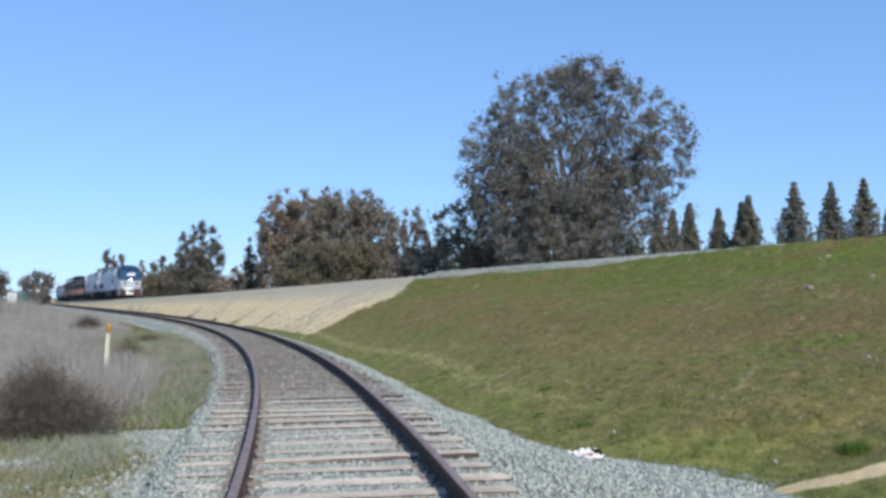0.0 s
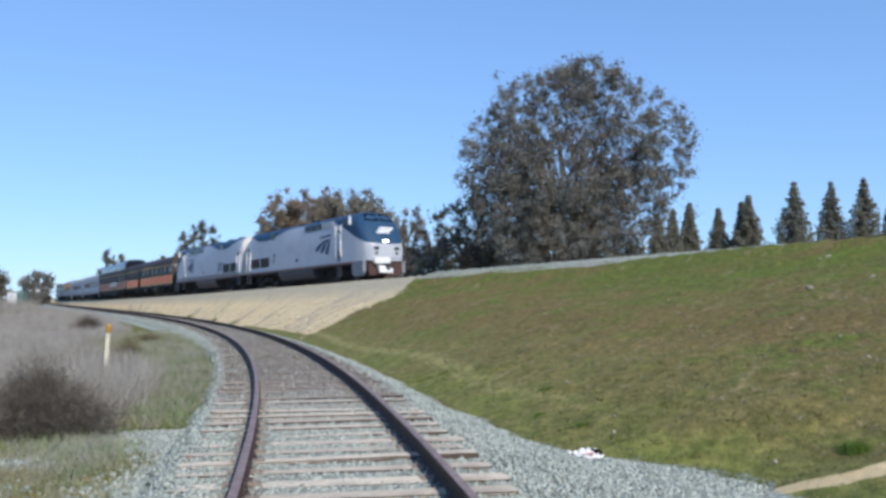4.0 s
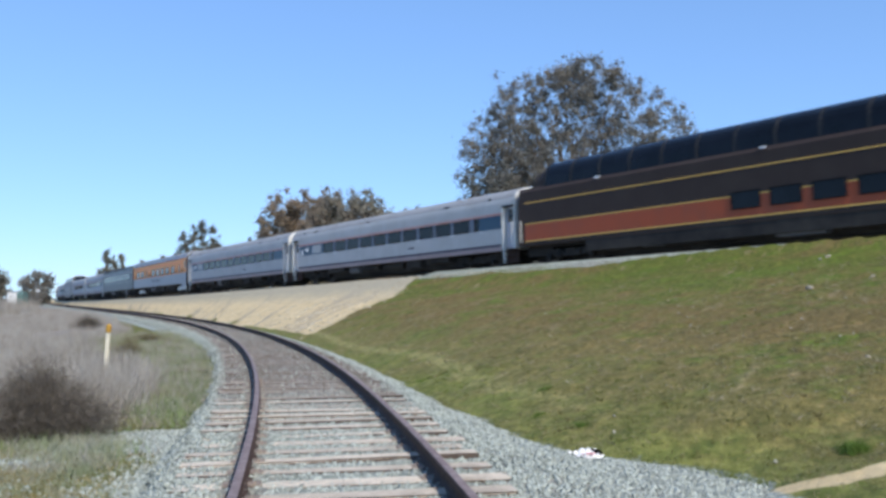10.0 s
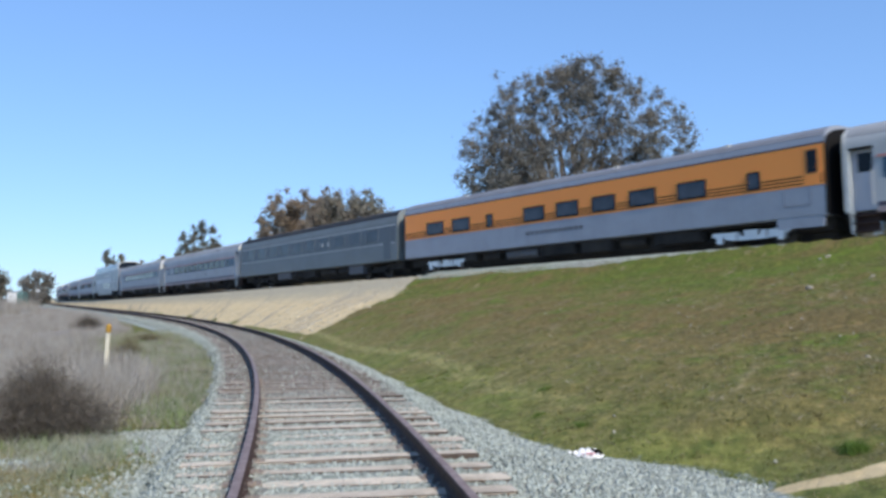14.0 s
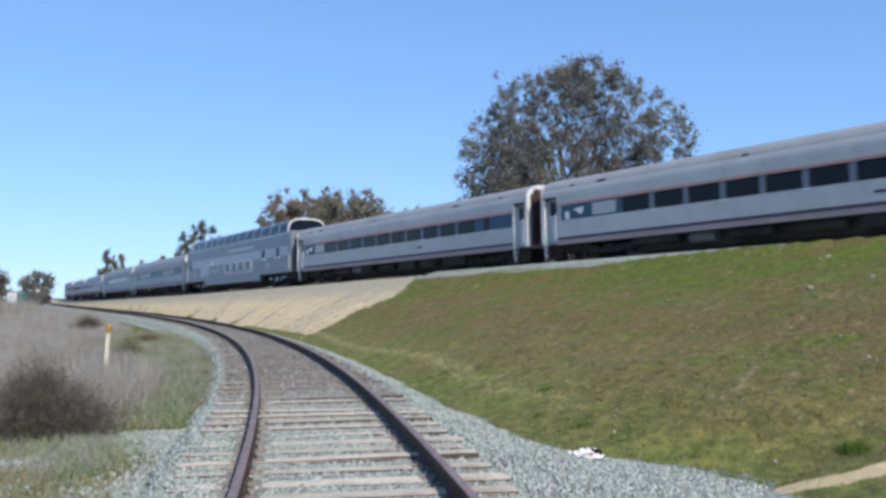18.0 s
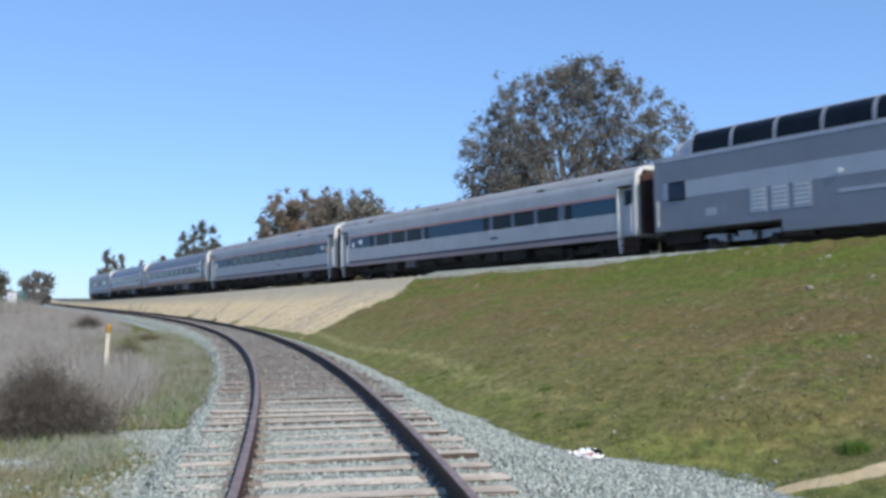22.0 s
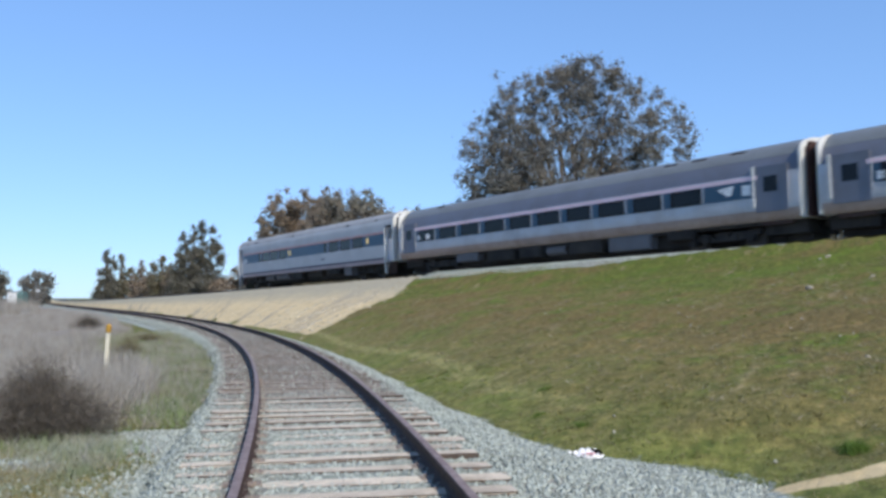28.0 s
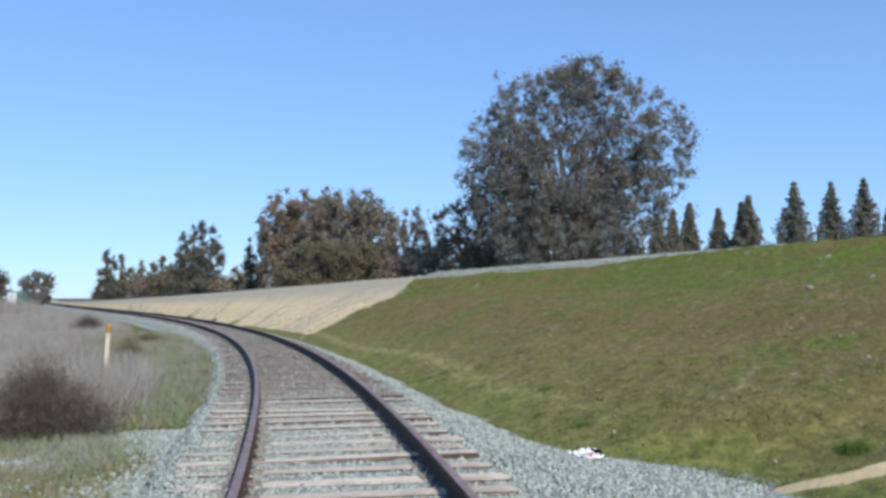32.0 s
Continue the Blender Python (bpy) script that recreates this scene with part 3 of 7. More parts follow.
# ---- ground ----
def build_ground():
    ang = np.concatenate([np.arange(-31, 31.01, 0.22), np.arange(33, 329, 3.0)])
    ang = np.radians(ang)
    r = [0.6]
    while r[-1] < 4200:
        r.append(r[-1] * (1.016 if r[-1] < 140 else 1.06) + 0.004)
    r = np.array(r)
    A, R = np.meshgrid(ang, r)
    px, py = (R * np.sin(A)).ravel(), (R * np.cos(A)).ravel()
    z, dirt, dry, lush, stony = terrain(px, py)
    z = z - 0.6 * np.clip((-6 - terrain.us) / 6, 0, 1) * (terrain.us > -228) * (terrain.du > 1.0) * (terrain.du < 13) * (terrain.inside > 0)
    far = np.clip((R.ravel() - 300) / 300, 0, 1)
    z = z * (1 - far) - 0.45 * far
    n, m = len(ang), len(r)
    i = np.arange(m - 1)[:, None] * n
    j = np.arange(n)[None, :]
    k = (j + 1) % n
    faces = np.stack([i + j, i + k, i + n + k, i + n + j], -1).reshape(-1, 4)[:, ::-1]
    verts = np.stack([px, py, z], 1)
    me = raw("ground", np.vstack([verts, [[0, 0, z[:n].mean()]]]), faces, M["ground"], True)
    for name, val in (("dirt", dirt), ("dry", dry), ("lush", lush), ("stony", stony), ("furrow", terrain.furrow), ("fall", terrain.fall), ("climb", terrain.climb), ("tread", terrain.tread)):
        at = me.attributes.new(name, "FLOAT", "POINT")
        at.data.foreach_set("value", np.append(val, val[:n].mean()).astype(np.float32))
    return tagged(new("ground", me), "grassy embankment and weedy ground with bare tan soil", "ground", kind="structure")


ground = build_ground()
CENTER_PATCH = raw("ground_hub", [(0.62 * math.sin(a), 0.62 * math.cos(a), -0.41) for a in np.linspace(0, 2 * math.pi, 24, endpoint=False)] + [(0, 0, -0.40)],
                   [(24, (i + 1) % 24, i) for i in range(24)], M["ground"])
new("ground_patch", CENTER_PATCH).parent = ground


def build_crest():
    """A finer strip of the same soil along the edge of the embankment."""
    q = np.arange(-230, 10.1, 0.6)
    sides = np.array([2.2, 2.6, 2.85, 3.05, 3.3, 3.7, 4.2, 4.8, 5.5, 6.3, 7.2, 8.2, 9.4, 10.8, 12.4, 14.2])
    S, D = np.meshgrid(q, sides, indexing="ij")
    D = np.maximum(D - 3.2 + crest_side(S), 1.35)
    x, y, _ = up_at(S.ravel(), D.ravel())
    z, dirt, dry, lush, stony = terrain(x, y)
    rail_z = up_rail_z(S.ravel())
    z = np.where(D.ravel() < crest_side(S.ravel()) - 0.3, rail_z - 0.16 - 0.09 * np.clip(-S.ravel() / 12, 0, 1) - 0.3 * (crest_side(S.ravel()) - 0.3 - D.ravel()), z) + 0.03 + 0.012 * np.sin(S.ravel() * 2.1) - 0.25 * np.clip((S.ravel() + 2 + 0.4 * D.ravel()) / 8, 0, 1)
    z = np.where(terrain.inside < 0.02, -0.6, z)
    n, m = len(sides), len(q)
    i, j = np.arange(m - 1)[:, None] * n, np.arange(n - 1)[None, :]
    me = raw("ground_crest", np.stack([x, y, z], 1), np.stack([i + j, i + j + 1, i + n + j + 1, i + n + j], -1).reshape(-1, 4), M["ground"], True)
    for name, val in (("dirt", dirt), ("dry", dry), ("lush", lush), ("stony", stony), ("furrow", terrain.furrow), ("fall", terrain.fall), ("climb", terrain.climb), ("tread", terrain.tread)):
        me.attributes.new(name, "FLOAT", "POINT").data.foreach_set("value", np.asarray(val, np.float32))
    new("ground_crest", me).parent = ground


build_crest()


def sweep(name, at, stations, outline, mat, smooth=False, jitter=0.0):
    """An open outline of (side, lift) points drawn along a line of track; a side may vary with the station."""
    stations = np.asarray(stations, float)
    rng = np.random.default_rng(3)
    cols = []
    for i, (side, lift) in enumerate(outline):
        sd = side(stations) if callable(side) else side + 0 * stations
        j = jitter if i in (0, len(outline) - 1) else 0
        x, y, z = at(stations, sd + j * rng.normal(size=len(stations)), lift(stations) if callable(lift) else lift)
        cols.append(np.stack([x, y, z], 1))
    n, m = len(outline), len(stations)
    verts = np.stack(cols, 1).reshape(-1, 3)
    i = np.arange(m - 1)[:, None] * n
    j = np.arange(n - 1)[None, :]
    faces = np.stack([i + j, i + j + 1, i + n + j + 1, i + n + j], -1).reshape(-1, 4)
    return raw(name, verts, faces, mat, smooth)


lo_fine = np.concatenate([np.arange(-40, 60, 0.35), np.arange(60, 420, 3.0)])
up_fine = np.concatenate([np.arange(-700, -160, 5.0), np.arange(-160, 120, 0.8), np.arange(120, 540, 5.0)])
bed_lo = new("ballast_lower", bpy.data.meshes.new("ballast_lower"))


def fouled(s, side):
    """How much fine brown dirt fills the stone: along the rails, and between them further on."""
    inner = np.clip((1.45 - np.abs(side)) / 0.25, 0, 1) * np.clip((s - 11.0) / 4.0, 0, 1) * 0.95
    by_rail = np.exp(-((np.abs(side) - 0.78) / 0.13) ** 2) * 0.75
    return np.maximum(inner, by_rail)


def mark_foul(me, s, side):
    at = me.attributes.new("foul", "FLOAT", "POINT")
    at.data.foreach_set("value", fouled(s, side).astype(np.float32))


BED_SIDES = [-1.4, -1.05, -0.9, -0.75, -0.6, -0.4, 0, 0.4, 0.6, 0.75, 0.9, 1.05, 1.4]
bed_lo.data = sweep("ballast_lower", lo_at, lo_fine, [(left_edge, -0.48), (lambda q: left_edge(q) * 0.5 - 0.7, -0.30)] + [(w, -0.176 - 0.012 * abs(w) / 1.4 + (0.014 if 0.55 < abs(w) < 0.95 else 0.0)) for w in BED_SIDES] +
                    [(lambda q: bank_foot(q) * 0.5 + 0.75, -0.28), (lambda q: bank_foot(q) + 0.1, -0.455)], M["ballast"], True, 0.03)
mark_foul(bed_lo.data, np.repeat(lo_fine, len(BED_SIDES) + 4), np.tile([-3.0, -2.0] + BED_SIDES + [2.0, 3.0], len(lo_fine)))
tagged(bed_lo, "pale grey-green crushed stone ballast under the siding", "ballast", kind="structure")
shoulder = lambda low, top: (lambda q: np.interp(q, [6, 12, 19, 27], [low, top, top, low]))
near = lambda w: (lambda q: np.maximum(w - 3.2 + crest_side(q), 1.32 + 0.1 * w))
bed_up = new("ballast_upper", sweep("ballast_upper", up_at, up_fine, [(-3.1, -0.5), (-1.7, -0.19), (0, -0.18), (1.3, -0.185), (near(2.05), shoulder(-0.17, -0.06)), (near(2.65), shoulder(-0.17, 0.02)), (near(3.3), lambda q: shoulder(-0.34, -0.13)(q) - np.interp(q, [-18, -2], [0.9, 0])), (near(4.1), lambda q: shoulder(-0.7, -0.46)(q) - np.interp(q, [-18, -2], [1.6, 0]))], M["ballast"], True, 0.06))
up_foul = np.repeat(0.55 * np.clip((4 - up_fine) / 4, 0, 1), 8) * np.tile([0, 0, 0, 0.3, 0.6, 0.8, 1, 1], len(up_fine))
bed_up.data.attributes.new("foul", "FLOAT", "POINT").data.foreach_set("value", up_foul.astype(np.float32))
tagged(bed_up, "pale grey-green crushed stone ballast on the embankment top", "ballast", kind="structure")

RAIL = [(0.0365, -0.008), (0.030, 0.0), (-0.030, 0.0), (-0.0365, -0.008), (-0.0365, -0.034), (-0.010, -0.050), (-0.009, -0.140), (-0.074, -0.162), (-0.074, -0.172),
        (0.074, -0.172), (0.074, -0.162), (0.009, -0.140), (0.010, -0.050), (0.0365, -0.034), (0.0365, -0.008)]


def rail(name, at, stations, side, label, shine=None):
    thing = tagged(new(name), label, "rail", "rails of the line", kind="structure")
    me = sweep("rail_body", at, stations, [(side + a, b) for a, b in RAIL], M["rail_side"])
    ob = new("rail_body", me)
    ob.parent = thing
    top = new("rail_head", sweep("rail_head", at, stations, [(side + 0.031, 0.001), (side + 0.012, 0.0035), (side - 0.012, 0.0035), (side - 0.031, 0.001)], shine or M["rail_top"], True))
    top.parent = thing
    return thing


rail_lo = np.concatenate([np.arange(-40, 60, 0.5), np.arange(60, 420, 4.0)])
rail_up = np.concatenate([np.arange(-700, -160, 6.0), np.arange(-160, 120, 2.0), np.arange(120, 540, 6.0)])
rail("rail_1", lo_at, rail_lo, -0.752, "rusty brown steel rail of the curved siding")
rail("rail_2", lo_at, rail_lo, 0.752, "rusty brown steel rail of the curved siding")
rail("rail_3", up_at, rail_up, -0.752, "worn steel rail on the embankment", M["rail_shine"])
rail("rail_4", up_at, rail_up, 0.752, "worn steel rail on the embankment", M["rail_shine"])


def spin(x, y, a):
    return Matrix.Translation((x, y, 0)) @ Matrix.Rotation(a, 4, "Z")


TIE_MESHES, DIRTY_TIES = [], []
for v in range(7):
    rng = random.Random(v)
    b = box(B(), -1.295 + rng.uniform(-0.03, 0.03), 1.295 + rng.uniform(-0.03, 0.03), -0.112, 0.112, -0.18, 0.0, 0.012)
    for w in b.verts:
        w.co += Vector((rng.uniform(-0.012, 0.012), rng.uniform(-0.012, 0.012), rng.uniform(-0.010, 0.006)))
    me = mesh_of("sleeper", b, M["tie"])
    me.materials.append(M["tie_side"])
    # all faces but the tops take the dark, shade-painting material
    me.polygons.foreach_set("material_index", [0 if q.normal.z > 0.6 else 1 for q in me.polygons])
    TIE_MESHES.append(me)
    dirty = me.copy()
    dirty.materials[0] = M["tie_dirty"]
    DIRTY_TIES.append(dirty)


PLATE = mesh_of("tie_plate", box(box(box(B(), -0.145, 0.145, -0.08, 0.08, -0.004, 0.007), 0.082, 0.105, -0.05, -0.03, 0.007, 0.026), -0.105, -0.082, 0.03, 0.05, 0.007, 0.026), M["plate"])


def ties(parent, at, head, S, s0, s1, gap, turn, lift, seed, buried=None, plates=0.0):
    rng = random.Random(seed)
    s = s0
    while s < s1:
        low = 0.012 * min(1, max(0, (s - buried) / 5)) if buried else 0.0
        x, y, z = at(s, rng.uniform(-0.04, 0.04), lift - low)
        a = float(np.interp(s, S, head))
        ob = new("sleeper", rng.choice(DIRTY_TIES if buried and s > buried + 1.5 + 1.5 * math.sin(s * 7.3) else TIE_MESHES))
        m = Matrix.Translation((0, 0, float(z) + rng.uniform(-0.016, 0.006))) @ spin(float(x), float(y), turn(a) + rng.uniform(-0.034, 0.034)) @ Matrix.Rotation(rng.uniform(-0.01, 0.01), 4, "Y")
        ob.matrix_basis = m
        ob.parent = parent
        if s < plates:
            for k in (-0.752, 0.752):
                px, py, pz = at(s, k, lift - 0.006)
                pl = new("tie_plate", PLATE)
                pl.parent = parent
                pl.matrix_basis = Matrix.Translation((0, 0, float(pz))) @ spin(float(px), float(py), turn(a))
        s += gap * rng.uniform(0.93, 1.07)


# ---- rolling stock ----
def put(name, parent, mat, fill, label="", smooth=False):
    """A part whose bmesh is filled by the function given."""
    b = B()
    fill(b)
    return part(name, b, mat, parent, label, smooth)


def ring(bm, x, z, r, y0, y1, n=20):
    tube(bm, (x, y0, z), (x, y1, z), r, r, n)


def bogie(parent, x, base=2.6, r=0.46, mat=None, bright=None):
    """A two-axle truck: side frames, springs, axle boxes and wheels."""
    mat = mat or M["under"]

    def frame_fill(b):
        for s in (-1, 1):
            y = s * 1.02
            slab(b, [(x - base * 0.66, 0.62), (x - base * 0.62, 0.75), (x - base * 0.2, 0.72), (x - base * 0.12, 0.52), (x + base * 0.12, 0.52), (x + base * 0.2, 0.72),
                     (x + base * 0.62, 0.75), (x + base * 0.66, 0.62), (x + base * 0.3, 0.42), (x - base * 0.3, 0.42)], y - 0.07, y + 0.07)
        box(b, x - 0.3, x + 0.3, -1.05, 1.05, 0.45, 0.78)
    put("bogie_frame", parent, bright or mat, frame_fill)
    put("traction_gear", parent, M["under"], lambda b: box(b, x - base * 0.66, x + base * 0.66, -0.6, 0.6, 0.16, 0.62, 0.04))
    for k in (-1, 1):
        for s in (-1, 1):
            xa = x + k * base / 2
            put("axle_box", parent, mat, lambda b: box(b, xa - 0.14, xa + 0.14, s * 1.06 - 0.12, s * 1.06 + 0.12, r - 0.13, r + 0.13, 0.02))
            put("spring", parent, mat, lambda b: tube(b, (x + k * base * 0.24, s * 1.1, 0.42), (x + k * base * 0.24, s * 1.1, 0.74), 0.11, 0.11, 8))

        def wheels(b):
            for s in (-1, 1):
                ring(b, 0, 0, r, s * 0.72, s * 0.84, 24)
                ring(b, 0, 0, r + 0.028, s * 0.69, s * 0.72, 24)
                ring(b, 0, 0, 0.15, s * 0.84, s * 0.88, 12)
                for a in range(6):
                    ring(b, 0.6 * r * math.cos(a * math.pi / 3), 0.6 * r * math.sin(a * math.pi / 3), 0.05, s * 0.84, s * 0.855, 6)
            ring(b, 0, 0, 0.075, -0.72, 0.72, 10)
        put("wheelset", parent, M["steel"], wheels).location = (x + k * base / 2, 0, r)


def coupler(parent, x, d):
    def fill(b):
        box(b, min(x, x + d * 0.55), max(x, x + d * 0.55), -0.09, 0.09, 0.78, 0.96, 0.02)
        box(b, min(x + d * 0.4, x + d * 0.62), max(x + d * 0.4, x + d * 0.62), -0.16, 0.16, 0.74, 1.0, 0.03)
    put("coupler", parent, M["steel"], fill)


def roofed(w, z0, z1, top, n=9, wall_in=0.0, power=2.2):
    """Outline of a car with upright sides and a curved roof."""
    pts = [(-w + 0.02, z0), (-w, z0 + 0.05), (-w + wall_in, z1)]
    for i in range(1, n):
        a = math.pi * i / n
        c = math.cos(a)
        pts.append((-(w - wall_in) * math.copysign(abs(c) ** (2 / power), c), z1 + (top - z1) * math.sin(a) ** (2 / power)))
    pts += [(w - wall_in, z1), (w, z0 + 0.05), (w - 0.02, z0)]
    return pts


def strip(parent, name, mat, x0, x1, z0, z1, y, proud=0.006, label="", both=True, depth=0.03):
    """A flat band on the side walls, standing a little proud of them."""
    for s in ((-1, 1) if both else (-1,)):
        ya, yb = s * (y - depth), s * (y + proud)
        put(name, parent, mat, lambda b: box(b, x0, x1, min(ya, yb), max(ya, yb), z0, z1), label)


def window(parent, x0, x1, z0, z1, y, rim=None, sides=(-1, 1), name="window", glass=None):
    """A pane set in a raised rim."""
    for s in sides:
        b = B()
        w = 0.045
        for q in ((x0 - w, x1 + w, z1, z1 + w), (x0 - w, x1 + w, z0 - w, z0), (x0 - w, x0, z0, z1), (x1, x1 + w, z0, z1)):
            box(b, q[0], q[1], min(s * (y - 0.02), s * (y + 0.022)), max(s * (y - 0.02), s * (y + 0.022)), q[2], q[3])
        ob = part(name, b, rim or M["rubber"], parent)
        put("pane", ob, glass or M["glass"], lambda b: box(b, x0, x1, min(s * (y - 0.03), s * (y + 0.006)), max(s * (y - 0.03), s * (y + 0.006)), z0, z1))


def underfloor(parent, length, seed, z1=1.0, reach=0.33):
    rng = random.Random(seed)
    x = -length * reach + 0.9
    while x < length * reach - 1.2:
        w = rng.uniform(0.9, 2.4)
        z0 = rng.uniform(0.38, 0.62)
        tone = M["under"] if rng.random() < 0.72 else M["skirt"]
        s = rng.choice((0, 1))
        if s == 0:
            put("equipment_box", parent, tone, lambda b: (box(b, x, x + w, -1.32, -0.5, z0, z1, 0.03), box(b, x + 0.1, x + w - 0.1, -1.34, -1.30, z0 + 0.1, z1 - 0.1)))
        else:
            put("air_tank", parent, tone, lambda b: tube(b, (x, -1.0, 0.72), (x + w, -1.0, 0.72), 0.24, 0.24, 12), smooth=False)
        put("equipment_box", parent, M["under"], lambda b: box(b, x + 0.2, x + w, 0.45, 1.3, z0, z1, 0.03))
        x += w + rng.uniform(0.25, 0.9)
    put("underframe", parent, M["under"], lambda b: (box(b, -length * reach + 0.4, length * reach - 0.4, -0.9, 0.9, 0.34, 0.98, 0.05), box(b, -length / 2 + 1.2, length / 2 - 1.2, -0.6, 0.6, 0.24, 0.7)))
    put("centre_sill", parent, M["under"], lambda b: (box(b, -length / 2 + 0.5, length / 2 - 0.5, -0.35, 0.35, 0.75, z1), box(b, -length / 2 + 1, length / 2 - 1, -1.25, 1.25, z1 - 0.12, z1 + 0.1)))


def end_gear(parent, xe, d):
    """Draft gear, hoses and buffer beam below an end."""
    put("buffer_beam", parent, M["under"], lambda b: (box(b, min(xe - d * 1.75, xe - d * 0.05), max(xe - d * 1.75, xe - d * 0.05), -1.05, 1.05, 0.5, 1.02, 0.03), box(b, min(xe - d * 1.5, xe - d * 0.2), max(xe - d * 1.5, xe - d * 0.2), -0.55, 0.55, 0.26, 0.55)))
    for s in (-1, 1):
        put("hose", parent, M["rubber"], lambda b: tube(b, (xe, s * 0.45, 0.9), (xe + d * 0.2, s * 0.42, 0.45), 0.03, 0.03, 6))


def end_frame(parent, xe, d, w, z0, top, mat, label, wide=0.62, folds=None, lift=0.0):
    """End wall with the gangway and its folded diaphragm."""
    x0, x1 = xe - d * 0.02, xe + d * 0.06
    lo, hi = min(x0, x1), max(x0, x1)
    pts = [(y * 1.004, z + 0.004) for y, z in roofed(w, z0, top - 0.62, top, 9)]
    put("end_wall", parent, mat, lambda b: prism(b, pts, lo, hi), label)
    for k in range(3):
        xx = xe + d * (0.06 + 0.055 * k)
        g = 0.05 if k % 2 else 0.0

        def fold(b, xx=xx, g=g):
            for q in ((-wide - g, -0.45, 1.05, 3.28 + 0.6 * lift), (0.45, wide + g, 1.05, 3.28 + 0.6 * lift), (-wide - g + 0.5 * lift, wide + g - 0.5 * lift, 3.1, 3.32 + g + lift)):
                box(b, min(xx, xx + d * 0.05), max(xx, xx + d * 0.05), q[0], q[1], q[2], q[3])
        put("diaphragm", parent, folds or M["rubber"], fold)
    put("end_door", parent, M["beige"], lambda b: box(b, min(xe, xe + d * 0.06), max(xe, xe + d * 0.06), -0.42, 0.42, 1.1, 3.05))


def wing_emblem(parent, x, z, y, mat, size=1.0):
    """A plain white wing: three bars that meet in a point below."""
    for i in range(3):
        x0 = x - 0.36 * size + 0.25 * size * i
        put("emblem", parent, mat, lambda b: slab(b, [(x0, z + (0.10 + 0.03 * i) * size), (x0 + 0.20 * size, z + (0.12 + 0.03 * i) * size), (x + (0.13 + 0.05 * i) * size, z - 0.17 * size), (x + (0.07 + 0.05 * i) * size, z - 0.19 * size)], -y - 0.012, -y - 0.002))


def doorway(parent, x0, x1, side):
    """An end doorway set back in the side: door, lintel, white jamb, step well and steps."""
    for s in (-1, 1):
        ys = lambda a, c: sorted((s * a, s * c))
        y0, y1 = ys(side - 0.30, side - 0.21)
        ob = put("door", parent, M["door_grey"], lambda b: box(b, x0 + 0.02, x1 - 0.02, y0, y1, 1.02, 3.04, 0.006), "pale lavender-grey end door")
        y2, y3 = ys(side - 0.23, side - 0.195)
        put("pane", ob, M["glass"], lambda b: box(b, x0 + 0.20, x1 - 0.14, y2, y3, 2.28, 2.92, 0.01))
        y4, y5 = ys(side - 0.28, side + 0.004)
        put("lintel", parent, M["rubber"], lambda b: box(b, x0, x1, y4, y5, 3.02, 3.09), "dark lintel over the doorway")
        y6, y7 = ys(side - 0.29, side + 0.012)
        put("jamb", parent, M["jamb"], lambda b: box(b, x0 - 0.05, x0 + 0.035, y6, y7, 0.98, 3.03, 0.008), "sunlit white door jamb")
        put("grab_rail", parent, M["white_end"], lambda b: tube(b, (x1 - 0.05, s * (side + 0.03), 1.15), (x1 - 0.05, s * (side + 0.03), 2.3), 0.02, 0.02, 6))
        put("step_plate", parent, M["jamb"], lambda b: prism(b, [(s * (side - 0.30), 0.98), (s * (side - 0.005), 0.98), (s * (side - 0.09), 0.28), (s * (side - 0.22), 0.28)], x0 - 0.03, x0 + 0.03), "pale slanted step plate")
        y8, y9 = ys(side - 0.40, side - 0.30)
        put("step_well", parent, M["well"], lambda b: box(b, x0, x1, y8, y9, 0.30, 1.0))

        def steps(b, s=s):
            for i in range(3):
                zz = 0.34 + i * 0.25
                q0, q1 = sorted((s * (side - 0.32), s * (side - 0.10 + 0.03 * i)))
                box(b, x0 + 0.03, x1 - 0.03, q0, q1, zz, zz + 0.035)
        put("step", parent, M["well"], steps, "dark red-brown steps")


